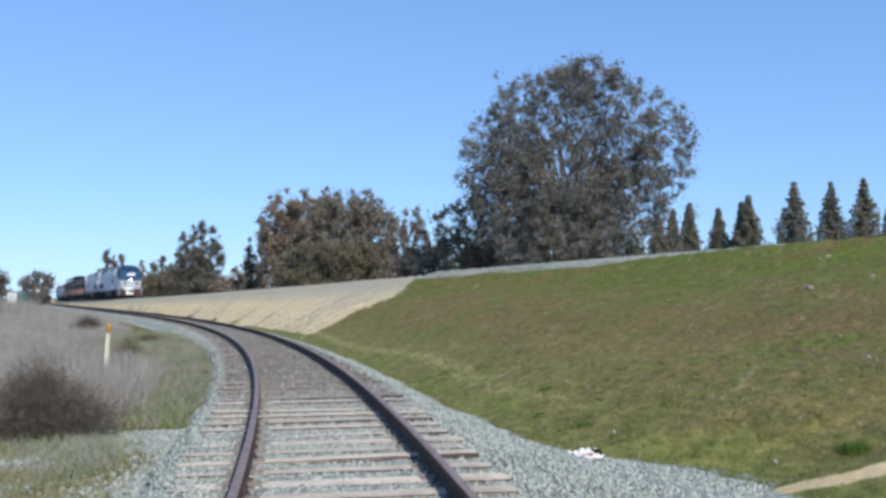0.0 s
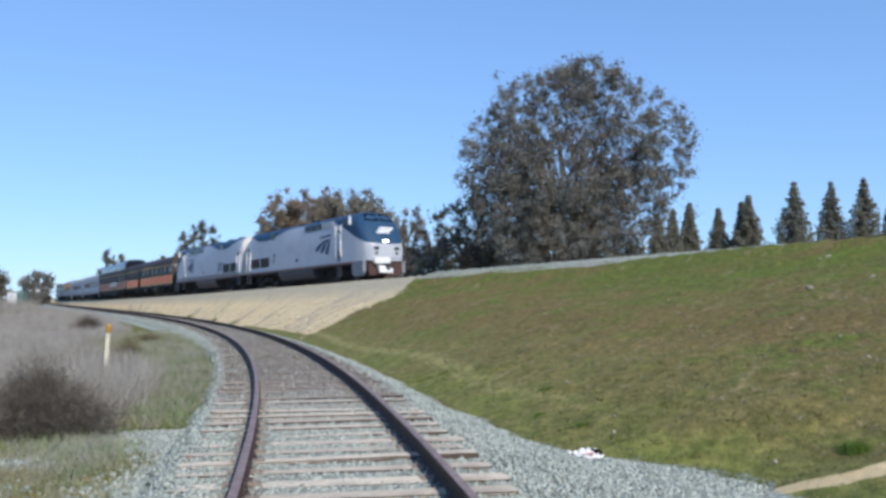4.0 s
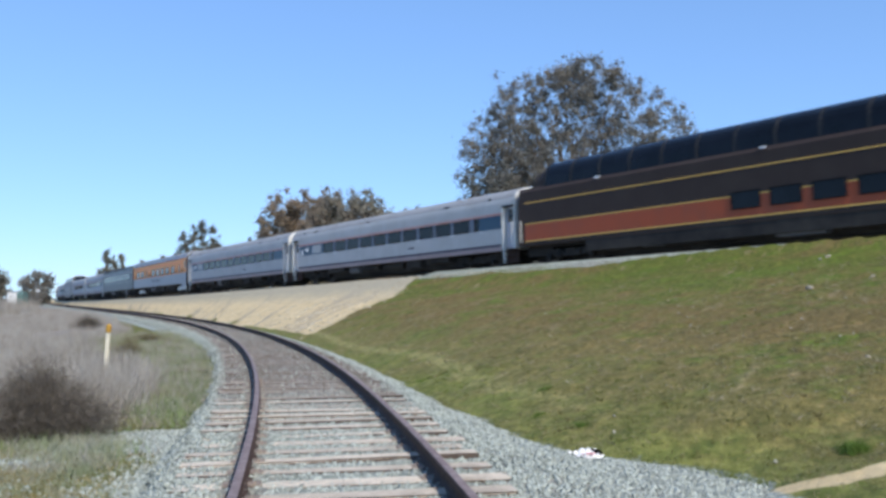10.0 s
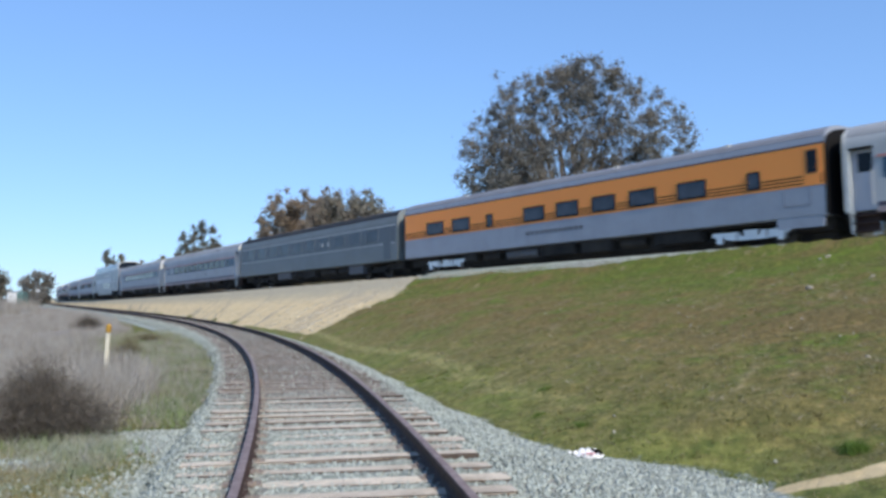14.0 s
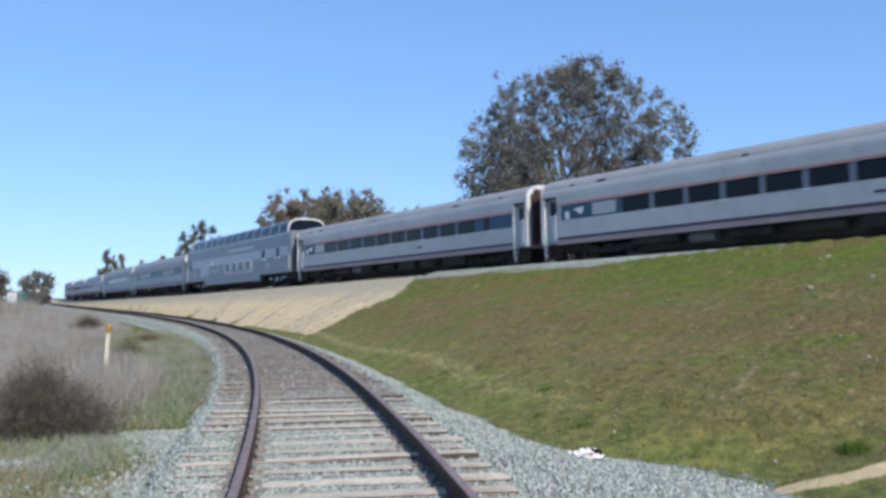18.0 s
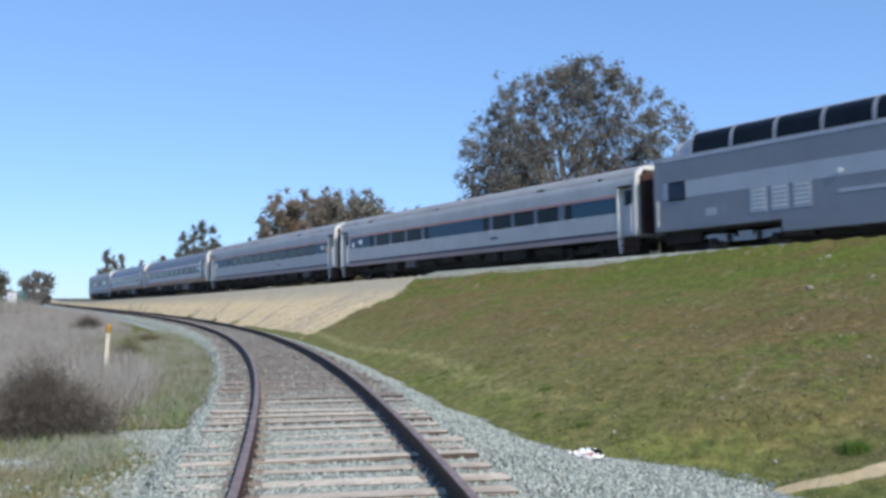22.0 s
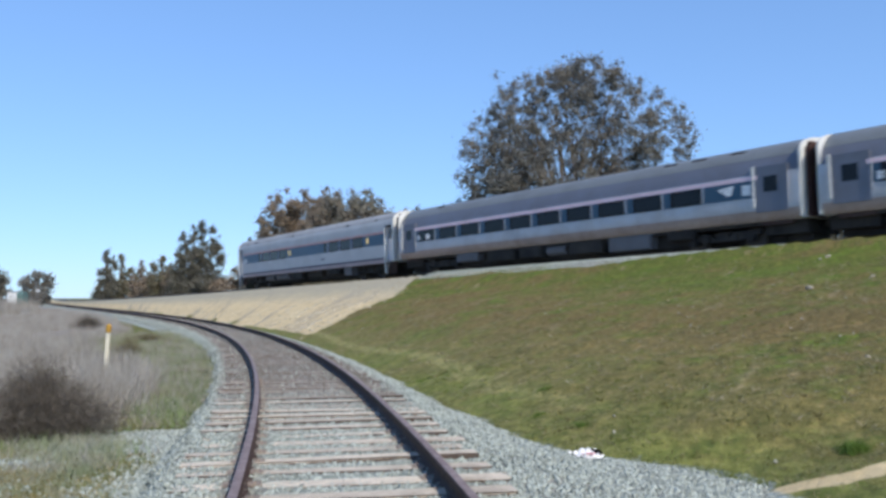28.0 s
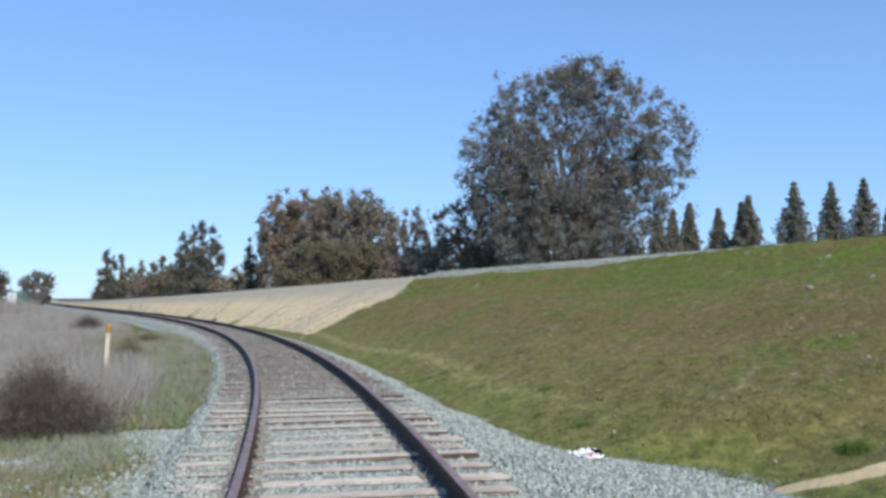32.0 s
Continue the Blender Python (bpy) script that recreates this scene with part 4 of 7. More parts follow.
def flat_coach(label, windows, seed=1, wing=None, blank=None, lit=(), signs=False):
    """A flat-sided silver coach with a blue window band; windows are spans back from its front end."""
    L = 25.1
    h = L / 2
    car = tagged(new("passenger_coach"), label, "train car", "cars of the train")
    side = 1.50
    X = lambda e: h - e
    low = [(-side + 0.02, 0.95), (-side, 1.0), (-side, 1.98), (-side + 0.03, 1.985), (-side + 0.03, 2.655), (-side, 2.66), (-side, 3.05)]
    over = []
    for i in range(1, 26):
        a = math.pi * i / 26
        c = math.cos(a)
        over.append((-side * math.copysign(abs(c) ** 0.60, c), 3.05 + 0.93 * math.sin(a) ** 0.80))
    mirror = [(-y, z) for y, z in reversed(low)]
    front, rear = (0.12, 0.95), (24.15, 24.98)
    put("body", car, M["silver"], lambda b: prism(b, low + over + mirror, X(rear[0]), X(front[1])), "silver-grey painted side")
    for p, q in ((X(front[1]), X(0.0)), (X(L), X(rear[0]))):
        put("end_vestibule", car, M["silver"], lambda b: (prism(b, [(-side, 3.09), *[v for v in over if v[1] > 3.12], (side, 3.09)], p, q), box(b, p, q, -side + 0.30, side - 0.30, 0.96, 3.1)))
    for p in (X(0.12), X(L)):
        for y0, y1 in ((-side, -side + 0.3), (side - 0.3, side)):
            put("corner_post", car, M["white_end"], lambda b: box(b, p, p + 0.12, y0, y1, 0.96, 3.09, 0.01), "white corner post")
    skin = [(y * 1.003, z + 0.006) for y, z in over if z > 3.36]
    put("roof", car, M["roof_silver"], lambda b: prism(b, skin + [(y * 0.96, z - 0.05) for y, z in reversed(skin)], X(L) + 0.03, X(0.03)), "dull grey roof")
    put("gutter", car, M["skirt"], lambda b: [box(b, X(L) + 0.05, X(0.05), y - 0.01, y + 0.01, 3.36, 3.385) for y in (-1.437, 1.437)])
    doorway(car, X(front[1]), X(front[0]), side)
    doorway(car, X(rear[1]), X(rear[0]), side)
    e0, e1 = 1.06, 23.85
    for s in (-1, 1):
        ya, yb = sorted((s * (side - 0.04), s * (side - 0.006)))
        yg = sorted((s * (side - 0.045), s * (side - 0.02)))
        at = e0
        for a0, a1 in windows + [(e1, e1)]:
            if a0 - at > 0.02:
                pier = a0 - at < 0.5
                put("band_panel", car, M["pier"] if pier else M["band"], lambda b: box(b, X(a0), X(at), ya, yb, 1.99, 2.65), "blue-grey pier" if pier else "dark blue panel")
            at = a1
        for a0, a1 in windows:
            p, q = X(a1), X(a0)
            ob = put("window", car, M["rubber"], lambda b: (box(b, p, q, ya, yb, 1.99, 2.04), box(b, p, q, ya, yb, 2.60, 2.65), box(b, p, p + 0.04, ya, yb, 2.04, 2.60), box(b, q - 0.04, q, ya, yb, 2.04, 2.60)))
            put("pane", ob, M["glass"], lambda b: box(b, p + 0.04, q - 0.04, yg[0], yg[1], 2.04, 2.60))
    strip(car, "stripe", M["red"], X(e1 + 0.2), X(e0 - 0.06), 2.675, 2.76, side, label="faded red stripe")
    strip(car, "stripe", M["low_stripe"], X(e1 + 0.22), X(e0 - 0.1), 1.10, 1.235, side, label="dark purple stripe")
    strip(car, "side_sill", M["sill_red"], X(e1 + 0.22), X(e0 - 0.1), 0.90, 1.085, side - 0.004)
    for a0, a1 in windows[::2]:
        put("drain_lip", car, M["white"], lambda b: box(b, X(a0) - 0.02, X(a0) + 0.30, -side - 0.012, -side + 0.02, 1.925, 1.965), "small white lip")
    put("side_mark", car, M["low_stripe"], lambda b: box(b, X(9.6), X(9.0), -side - 0.008, -side + 0.02, 1.52, 1.62), "small dark bar")
    if blank:
        strip(car, "blank_panel", M["beige"], X(blank[1]), X(blank[0]), 2.06, 2.58, side, label="pale grey blanked window", depth=0.05)
    if wing:
        wing_emblem(car, X(wing), 2.34, side, M["white"], 0.85)
    put("notice", car, M["white"], lambda b: box(b, X(23.6), X(23.35), -side - 0.008, -side + 0.01, 2.02, 2.36), "small white notice")
    if signs:
        put("notice", car, M["gold"], lambda b: box(b, X(1.3), X(1.12), -side - 0.008, -side + 0.01, 2.05, 2.45), "small yellow notice")
    for e in lit:
        put("destination_sign", car, M["sign"], lambda b: box(b, X(e + 0.26), X(e + 0.04), -side - 0.012, -side + 0.01, 2.20, 2.50, 0.004), "lit amber destination sign")
    for d, xe in ((1, h), (-1, -h)):
        end_frame(car, xe, d, side, 1.0, 3.97, M["white_end"], "bright white end wall", 1.22, M["diaphragm"], 0.35)
        coupler(car, xe, d)
        end_gear(car, xe - d * 0.9, d)
        bogie(car, d * (h - 3.6))
    for e, w in ((1.9, 0.22), (5.6, 0.5), (14.2, 0.25), (21.2, 0.5), (23.1, 0.2)):
        put("roof_vent", car, M["under"], lambda b: box(b, X(e + w), X(e), -1.45, -1.36, 3.47, 3.55))
    put("roof_edge", car, M["skirt"], lambda b: box(b, X(22.0), X(3.5), -0.22, 0.22, 3.96, 4.0), "raised ridge along the roof")
    underfloor(car, L, seed)
    return car


def round_coach(label, seed=5):
    """A round-sided fluted steel coach."""
    L, F = 25.3, 12.9
    h = L / 2
    car = tagged(new("passenger_coach"), label, "train car", "cars of the train")
    lower = [(1.565, 2.22), (1.565, 1.62), (1.56, 1.50), (1.545, 1.38), (1.515, 1.26), (1.47, 1.15), (1.41, 1.06), (1.34, 1.00)]
    arc = [(-y, z) for y, z in reversed(lower[1:])]
    for i in range(49):
        a = math.radians(-90 + 180 * i / 48)
        arc.append((1.565 * math.copysign(abs(math.sin(a)) ** 0.82, math.sin(a)), 2.22 + 1.70 * max(0.0, math.cos(a)) ** 0.95))
    arc += lower[1:]
    put("body", car, M["tube"], lambda b: prism(b, arc, -h, h), smooth=False)
    roof = [(y * 1.008, z + 0.012) for y, z in arc if z > 3.24]
    put("roof", car, M["tube_dark"], lambda b: prism(b, roof + [(y * 0.97, z - 0.04) for y, z in reversed(roof)], -h + 0.05, h - 0.05), "sooty dark steel roof")
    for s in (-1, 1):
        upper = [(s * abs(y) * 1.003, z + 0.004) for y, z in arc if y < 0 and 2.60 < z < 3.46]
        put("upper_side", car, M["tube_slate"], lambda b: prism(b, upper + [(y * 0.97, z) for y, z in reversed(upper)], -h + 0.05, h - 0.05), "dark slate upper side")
        rocker = [(s * abs(y) * 1.004, z) for y, z in arc if y < 0 and z < 1.40]
        put("rocker_panel", car, M["tube_low"], lambda b: prism(b, rocker + [(y * 0.96, z + 0.01) for y, z in reversed(rocker)], -h + 0.05, h - 0.05), "rust-stained lower side")
    side = 1.565
    xf, xr = F - 2.0, -F + 2.0
    strip(car, "band_panel", M["band"], xr, xf, 1.86, 2.50, side, 0.012, "dark blue window band", depth=0.06)
    strip(car, "stripe", M["pink"], xr - 0.1, xf + 0.1, 2.50, 2.645, side - 0.02, 0.03, "pale pink stripe", depth=0.06)
    for k in range(10):
        a = F - 4.38 - k * 1.96
        window(car, a - 1.38, a, 1.93, 2.44, side + 0.008)
    wing_emblem(car, F - 3.25, 2.22, side + 0.012, M["white"])
    for k in range(10):
        put("window_post", car, M["tube"], lambda b: box(b, F - 4.38 - k * 1.96 + 0.06, F - 4.38 - k * 1.96 + 0.13, -side - 0.018, -side, 1.88, 2.48), "pale steel post")
    put("white_panel", car, M["white"], lambda b: box(b, F - 2.54, F - 2.18, -side - 0.02, -side, 1.98, 2.36), "small white notice")
    for xw, ww in ((0.22, 0.24), (1.02, 0.34)):
        put("white_panel", car, M["white"], lambda b: box(b, xr + xw, xr + xw + ww, -side - 0.02, -side, 1.95, 2.22), "small white notice")
    for i in range(3):
        strip(car, "flute", M["tube"], -F + 1.95, F - 1.95, 1.56 + 0.10 * i, 1.59 + 0.10 * i, side - 0.02, 0.012, depth=0.06)
    for d, xe in ((1, h), (-1, -h)):
        xa, xb = sorted((xe - d * 0.45, xe - d * 1.75))
        for s in (-1, 1):
            y0, y1 = sorted((s * (side - 0.1), s * (side + 0.008)))
            put("jamb", car, M["jamb"], lambda b: box(b, min(xa, xb) - 0.13, min(xa, xb) - 0.02, min(s * (side - 0.1), s * (side + 0.03)), max(s * (side - 0.1), s * (side + 0.03)), 1.5, 2.98, 0.01), "cream door jamb")
            ob = put("door", car, M["tube_slate"], lambda b: box(b, xa, xb, y0, y1, 1.3, 2.95, 0.006), "plain steel end door")
            y2, y3 = sorted((s * (side - 0.01), s * (side + 0.014)))
            put("pane", ob, M["glass"], lambda b: box(b, xa + 0.35, xb - 0.4, y2, y3, 2.02, 2.58))
            for xx in (xa - 0.05, xb + 0.05):
                put("grab_rail", car, M["silver_low"], lambda b: tube(b, (xx, s * (side + 0.04), 1.6), (xx, s * (side + 0.04), 2.6), 0.025, 0.025, 6))
            y4, y5 = sorted((s * (side - 0.36), s * (side - 0.28)))
            put("end_skirt", car, M["well"], lambda b: slab(b, [(xa, 1.3), (xb, 1.3), (xb, 0.92), (xb - 0.08, 0.86), (xa + 0.08, 0.86), (xa, 0.92)], y4, y5))
        end_frame(car, xe, d, 1.53, 1.0, 3.90, M["white_end"], "cream end wall with door", 1.22, M["diaphragm"], 0.3)
        coupler(car, xe, d)
        end_gear(car, xe, d)
        bogie(car, d * (h - 3.6), mat=M["under"])
    for x in (-h + 3.0, h - 3.2, h - 5.0, h - 6.4):
        put("roof_hatch", car, M["under"], lambda b: box(b, x, x + 0.7, -0.95, -0.45, 3.58, 3.74, 0.03))
    underfloor(car, L, seed)
    return car


def smooth_sleeper():
    """A smooth-sided brown and orange car."""
    L, F = 25.0, 12.9
    h = L / 2
    car = tagged(new("sleeping_car"), "dark brown and orange smooth-sided car with gold stripes", "train car", "cars of the train")
    side = 1.51
    put("body", car, M["brown"], lambda b: prism(b, roofed(side, 0.98, 3.2, 4.12, 12, power=2.4), -h, h))
    door = (F - 17.95, F - 16.85)
    for a, c in ((-h + 0.35, door[0] - 0.25), (door[1] + 0.15, h - 0.10)):
        strip(car, "orange_band", M["orange"], a, c, 1.22, 1.98, side, 0.008, "orange side band")
        strip(car, "stripe", M["gold"], a, c, 1.99, 2.04, side, 0.012, "gold stripe")
        strip(car, "stripe", M["gold"], a, c, 1.14, 1.21, side, 0.012, "gold stripe")
        strip(car, "stripe", M["gold"], a, c, 2.98, 3.05, side, 0.012, "gold stripe")
    for s in (-1, 1):
        y0, y1 = sorted((s * (side - 0.02), s * (side + 0.01)))
        ob = put("side_door", car, M["rubber"], lambda b: box(b, door[0], door[1], y0, y1, 1.12, 3.0), "dark recessed side door")
        y2, y3 = sorted((s * (side + 0.008), s * (side + 0.02)))
        put("door_leaf", ob, M["brown"], lambda b: box(b, door[0], door[0] + 0.55, y2, y3, 1.15, 2.95))
        put("handrail", car, M["orange"], lambda b: tube(b, (door[0] - 0.12, s * (side + 0.06), 1.25), (door[0] - 0.12, s * (side + 0.06), 2.0), 0.03, 0.03, 6), "orange handrail")
    for u in (0.62, 1.45, 3.5, 5.5, 7.6, 9.7, 12.4, 14.6):
        window(car, F - u - 0.5, F - u, 2.25, 2.85, side + 0.002)
    b = B()
    for i in range(7):
        x = F - 15.3 + i * 0.8
        box(b, x, x + 0.2, -side - 0.012, -side + 0.02, 3.1, 3.22)
    part("lettering", b, M["gold"], car, "row of small gold characters above the stripe")
    put("name_plate", car, M["emblem_green"], lambda b: slab(b, [(F - 21.5 + 0.33 * math.cos(a), 2.60 + 0.10 * math.sin(a)) for a in np.linspace(0, 2 * math.pi, 14, endpoint=False)], -side - 0.012, -side + 0.01), "small oval green-gold emblem")
    for u in (14.6, 23.9):
        put("side_panel_line", car, M["under"], lambda b: box(b, F - u - 0.03, F - u, -side - 0.006, -side + 0.01, 2.06, 2.96))
    for d, xe in ((1, h), (-1, -h)):
        end_frame(car, xe, d, side, 1.0, 4.1, M["brown_end"], "brown end wall")
        coupler(car, xe, d)
        end_gear(car, xe, d)
        bogie(car, d * (h - 3.4))
        put("marker_lamp", car, M["white_end"], lambda b: box(b, min(xe, xe + d * 0.12), max(xe, xe + d * 0.12), -1.32, -1.15, 2.85, 3.05))
        put("grab_rail", car, M["gold"], lambda b: tube(b, (xe - d * 0.12, -side - 0.05, 1.2), (xe - d * 0.12, -side - 0.05, 1.95), 0.03, 0.03, 6))
    underfloor(car, L, 9)
    for y in (-side, side - 0.1):
        put("side_sill", car, M["under"], lambda b: box(b, -h + 0.3, h - 0.3, y, y + 0.1, 0.85, 1.0))
    return car


def dome_car(name, label, low, body_mat, top_mat, lower_win, upper_win, seed, stripes, rim):
    """A full-length dome car: glazed roof band, low windows."""
    L, F = (25.8, 12.7) if low else (25.5, 12.9)
    deck, cut, fore = (3.93, 5.5, 6.2) if low else (3.70, 3.9, 3.9)
    h = L / 2
    car = tagged(new(name), label, "train car", "cars of the train")
    side = 1.52
    z_low = 0.55 if low else 0.98
    put("body", car, body_mat, lambda b: (prism(b, [(-side + 0.02, z_low), (-side, z_low + 0.05), (-side, deck - 0.15), (-side + 0.10, deck + 0.02), (side - 0.10, deck + 0.02), (side, deck - 0.15), (side, z_low + 0.05), (side - 0.02, z_low)], -h + cut, h - fore),
                                          prism(b, [(-side + 0.02, 0.98), (-side, 1.03), (-side, deck - 0.15), (-side + 0.10, deck + 0.02), (side - 0.10, deck + 0.02), (side, deck - 0.15), (side, 1.03), (side - 0.02, 0.98)], -h, -h + cut),
                                          prism(b, [(-side + 0.02, 0.98), (-side, 1.03), (-side, deck - 0.15), (-side + 0.10, deck + 0.02), (side - 0.10, deck + 0.02), (side, deck - 0.15), (side, 1.03), (side - 0.02, 0.98)], h - fore, h)))
    # the dome: panes between ribs, curved over
    def arc(r0):
        pts = []
        for i in range(15):
            a = math.pi * i / 14
            c = math.cos(a)
            pts.append((-(1.44 + r0) * math.copysign(abs(c) ** 0.6, c), deck + (4.90 - deck + r0) * math.sin(a) ** 0.75))
        return pts
    nose = h - 0.75 if low else h - 1.7
    put("dome_shell", car, M["glass"], lambda b: prism(b, arc(0.0), -h + 1.7, nose), "dark tinted dome glass")
    spine = [p for p in arc(0.012) if p[1] > 4.72]
    put("dome_roof", car, top_mat, lambda b: prism(b, spine + [(y * 0.9, z - 0.08) for y, z in reversed(spine)], -h + 1.75, nose - 0.05))
    n = 13
    for k in range(n + 1):
        x = -h + 1.7 + k * (nose + h - 1.7) / n
        o, i2 = arc(0.012), arc(-0.03)
        put("dome_rib", car, rim, lambda b: prism(b, o + i2[::-1], x - 0.05, x + 0.05))
    for d in (-1, 1):
        xe = nose if d > 0 else -h + 1.7
        steep = 0.35 if low and d > 0 else 1.0
        b = B()
        ins = arc(0.0)
        va = [b.verts.new((xe, y, z)) for y, z in ins]
        vb = [b.verts.new((xe + d * 0.95 * steep * (1 - 0.35 * (z - deck)), y * (0.93 + 0.04 * (steep < 1)), deck + (z - deck) * (0.62 + 0.26 * (steep < 1)))) for y, z in ins]
        for i in range(len(ins) - 1):
            b.faces.new((va[i], va[i + 1], vb[i + 1], vb[i]))
        b.faces.new(vb)
        part("dome_end", b, top_mat if d < 0 else M["glass"], car)
        if steep < 1:
            put("dome_end_rim", car, M["white_end"], lambda b: prism(b, arc(0.05) + arc(-0.06)[::-1], xe - 0.02, xe + 0.14), "white arched windscreen rim")
        else:
            put("dome_end_rim", car, rim, lambda b: prism(b, [(y * 0.94, deck + (z - deck) * 0.66) for y, z in arc(0.04)] + [(y * 0.94, deck + (z - deck) * 0.66) for y, z in arc(-0.06)[::-1]], xe + d * 0.7, xe + d * 0.8))
    for m, z0, z1, lab in stripes:
        strip(car, "stripe", m, -h + 0.4, h - 0.5, z0, z1, side, 0.006 if z1 - z0 > 0.2 else 0.012, lab)
    for x0, x1, z0, z1 in lower_win:
        window(car, x0, x1, z0, z1, side + 0.012, M["white_end"] if low else M["rubber"], glass=M["glass_blue"] if low else None)
    for x0, x1, z0, z1 in upper_win:
        window(car, x0, x1, z0, z1, side + 0.008)
        if low:
            put("window_sill", car, M["white"], lambda b: box(b, x0 - 0.14, x1 + 0.14, -side - 0.10, -side, z0 - 0.11, z0 - 0.05))
    for d, xe in ((1, h), (-1, -h)):
        end_frame(car, xe, d, side, 1.0, deck + 0.1, body_mat, "end wall with gangway", 1.2 if low else 0.8)
        coupler(car, xe, d)
        end_gear(car, xe, d)
        bogie(car, d * (h - (3.7 if low else 2.9)), mat=M["under"], bright=M["silver_low"] if low else None)
        put("grab_rail", car, M["white_end"], lambda b: tube(b, (xe - d * 0.15, -side - 0.05, 1.2), (xe - d * 0.15, -side - 0.05, 2.2), 0.028, 0.028, 6))
    if low:
        b = B()
        for i in range(15):
            box(b, F - 13.6 + i * 0.42, F - 13.6 + i * 0.42 + 0.3, -side - 0.012, -side + 0.02, 3.16, 3.32)
        part("lettering", b, M["white_end"], car, "row of pale bars along the side")
        strip(car, "window_panel", M["dome_pale"], F - 14.65, F - 7.7, 1.32, 2.236, side, 0.005, "pale grey window surround")
        put("side_lamp", car, M["white"], lambda b: tube(b, (F - 17.9, -side - 0.06, 2.42), (F - 17.9, -side + 0.02, 2.42), 0.09, 0.09, 10), "small round white lamp")
        for u, w, z, tall in ((17.0, 2.0, 1.68, 0.13), (4.3, 0.9, 1.5, 0.24)):
            put("name_plate", car, M["dome_pale"], lambda b: box(b, F - u - w / 2, F - u + w / 2, -side - 0.012, -side + 0.02, z, z + tall), "pale bar")
        for u in (19.3, 20.15, 21.0):
            ob = put("vent_panel", car, M["dome_pale"], lambda b: box(b, F - u - 0.34, F - u + 0.34, -side - 0.014, -side + 0.02, 1.35, 2.38, 0.004), "pale louvred panel")
            put("louvre", ob, M["white_end"], lambda b: [box(b, F - u - 0.27, F - u + 0.27, -side - 0.024, -side - 0.01, 1.48 + 0.16 * i, 1.53 + 0.16 * i) for i in range(5)])
        put("vent_panel", car, M["dome_pale"], lambda b: box(b, F - 23.25, F - 22.75, -side - 0.02, -side + 0.02, 1.42, 1.72, 0.004), "small pale panel")
        window(car, F - 24.9, F - 24.2, 2.2, 2.85, side + 0.008, glass=M["glass_blue"])
        put("rear_panel", car, M["dome_grey"], lambda b: box(b, F - 24.0, F - 22.4, -side - 0.013, -side + 0.02, 1.15, 1.9, 0.004))
    else:
        for u in (6.2, 12.5, 20.6):
            put("roof_lamp", car, M["white"], lambda b: box(b, F - u - 0.12, F - u + 0.12, -side - 0.02, -side + 0.02, 3.62, 3.70), "small white lamp")
        for y in (-side + 0.02, side - 0.1):
            put("side_skirt", car, M["under"], lambda b: box(b, -h + 4.3, h - 5.2, y, y + 0.08, 0.5, 1.0))
    underfloor(car, L, seed)
    return car


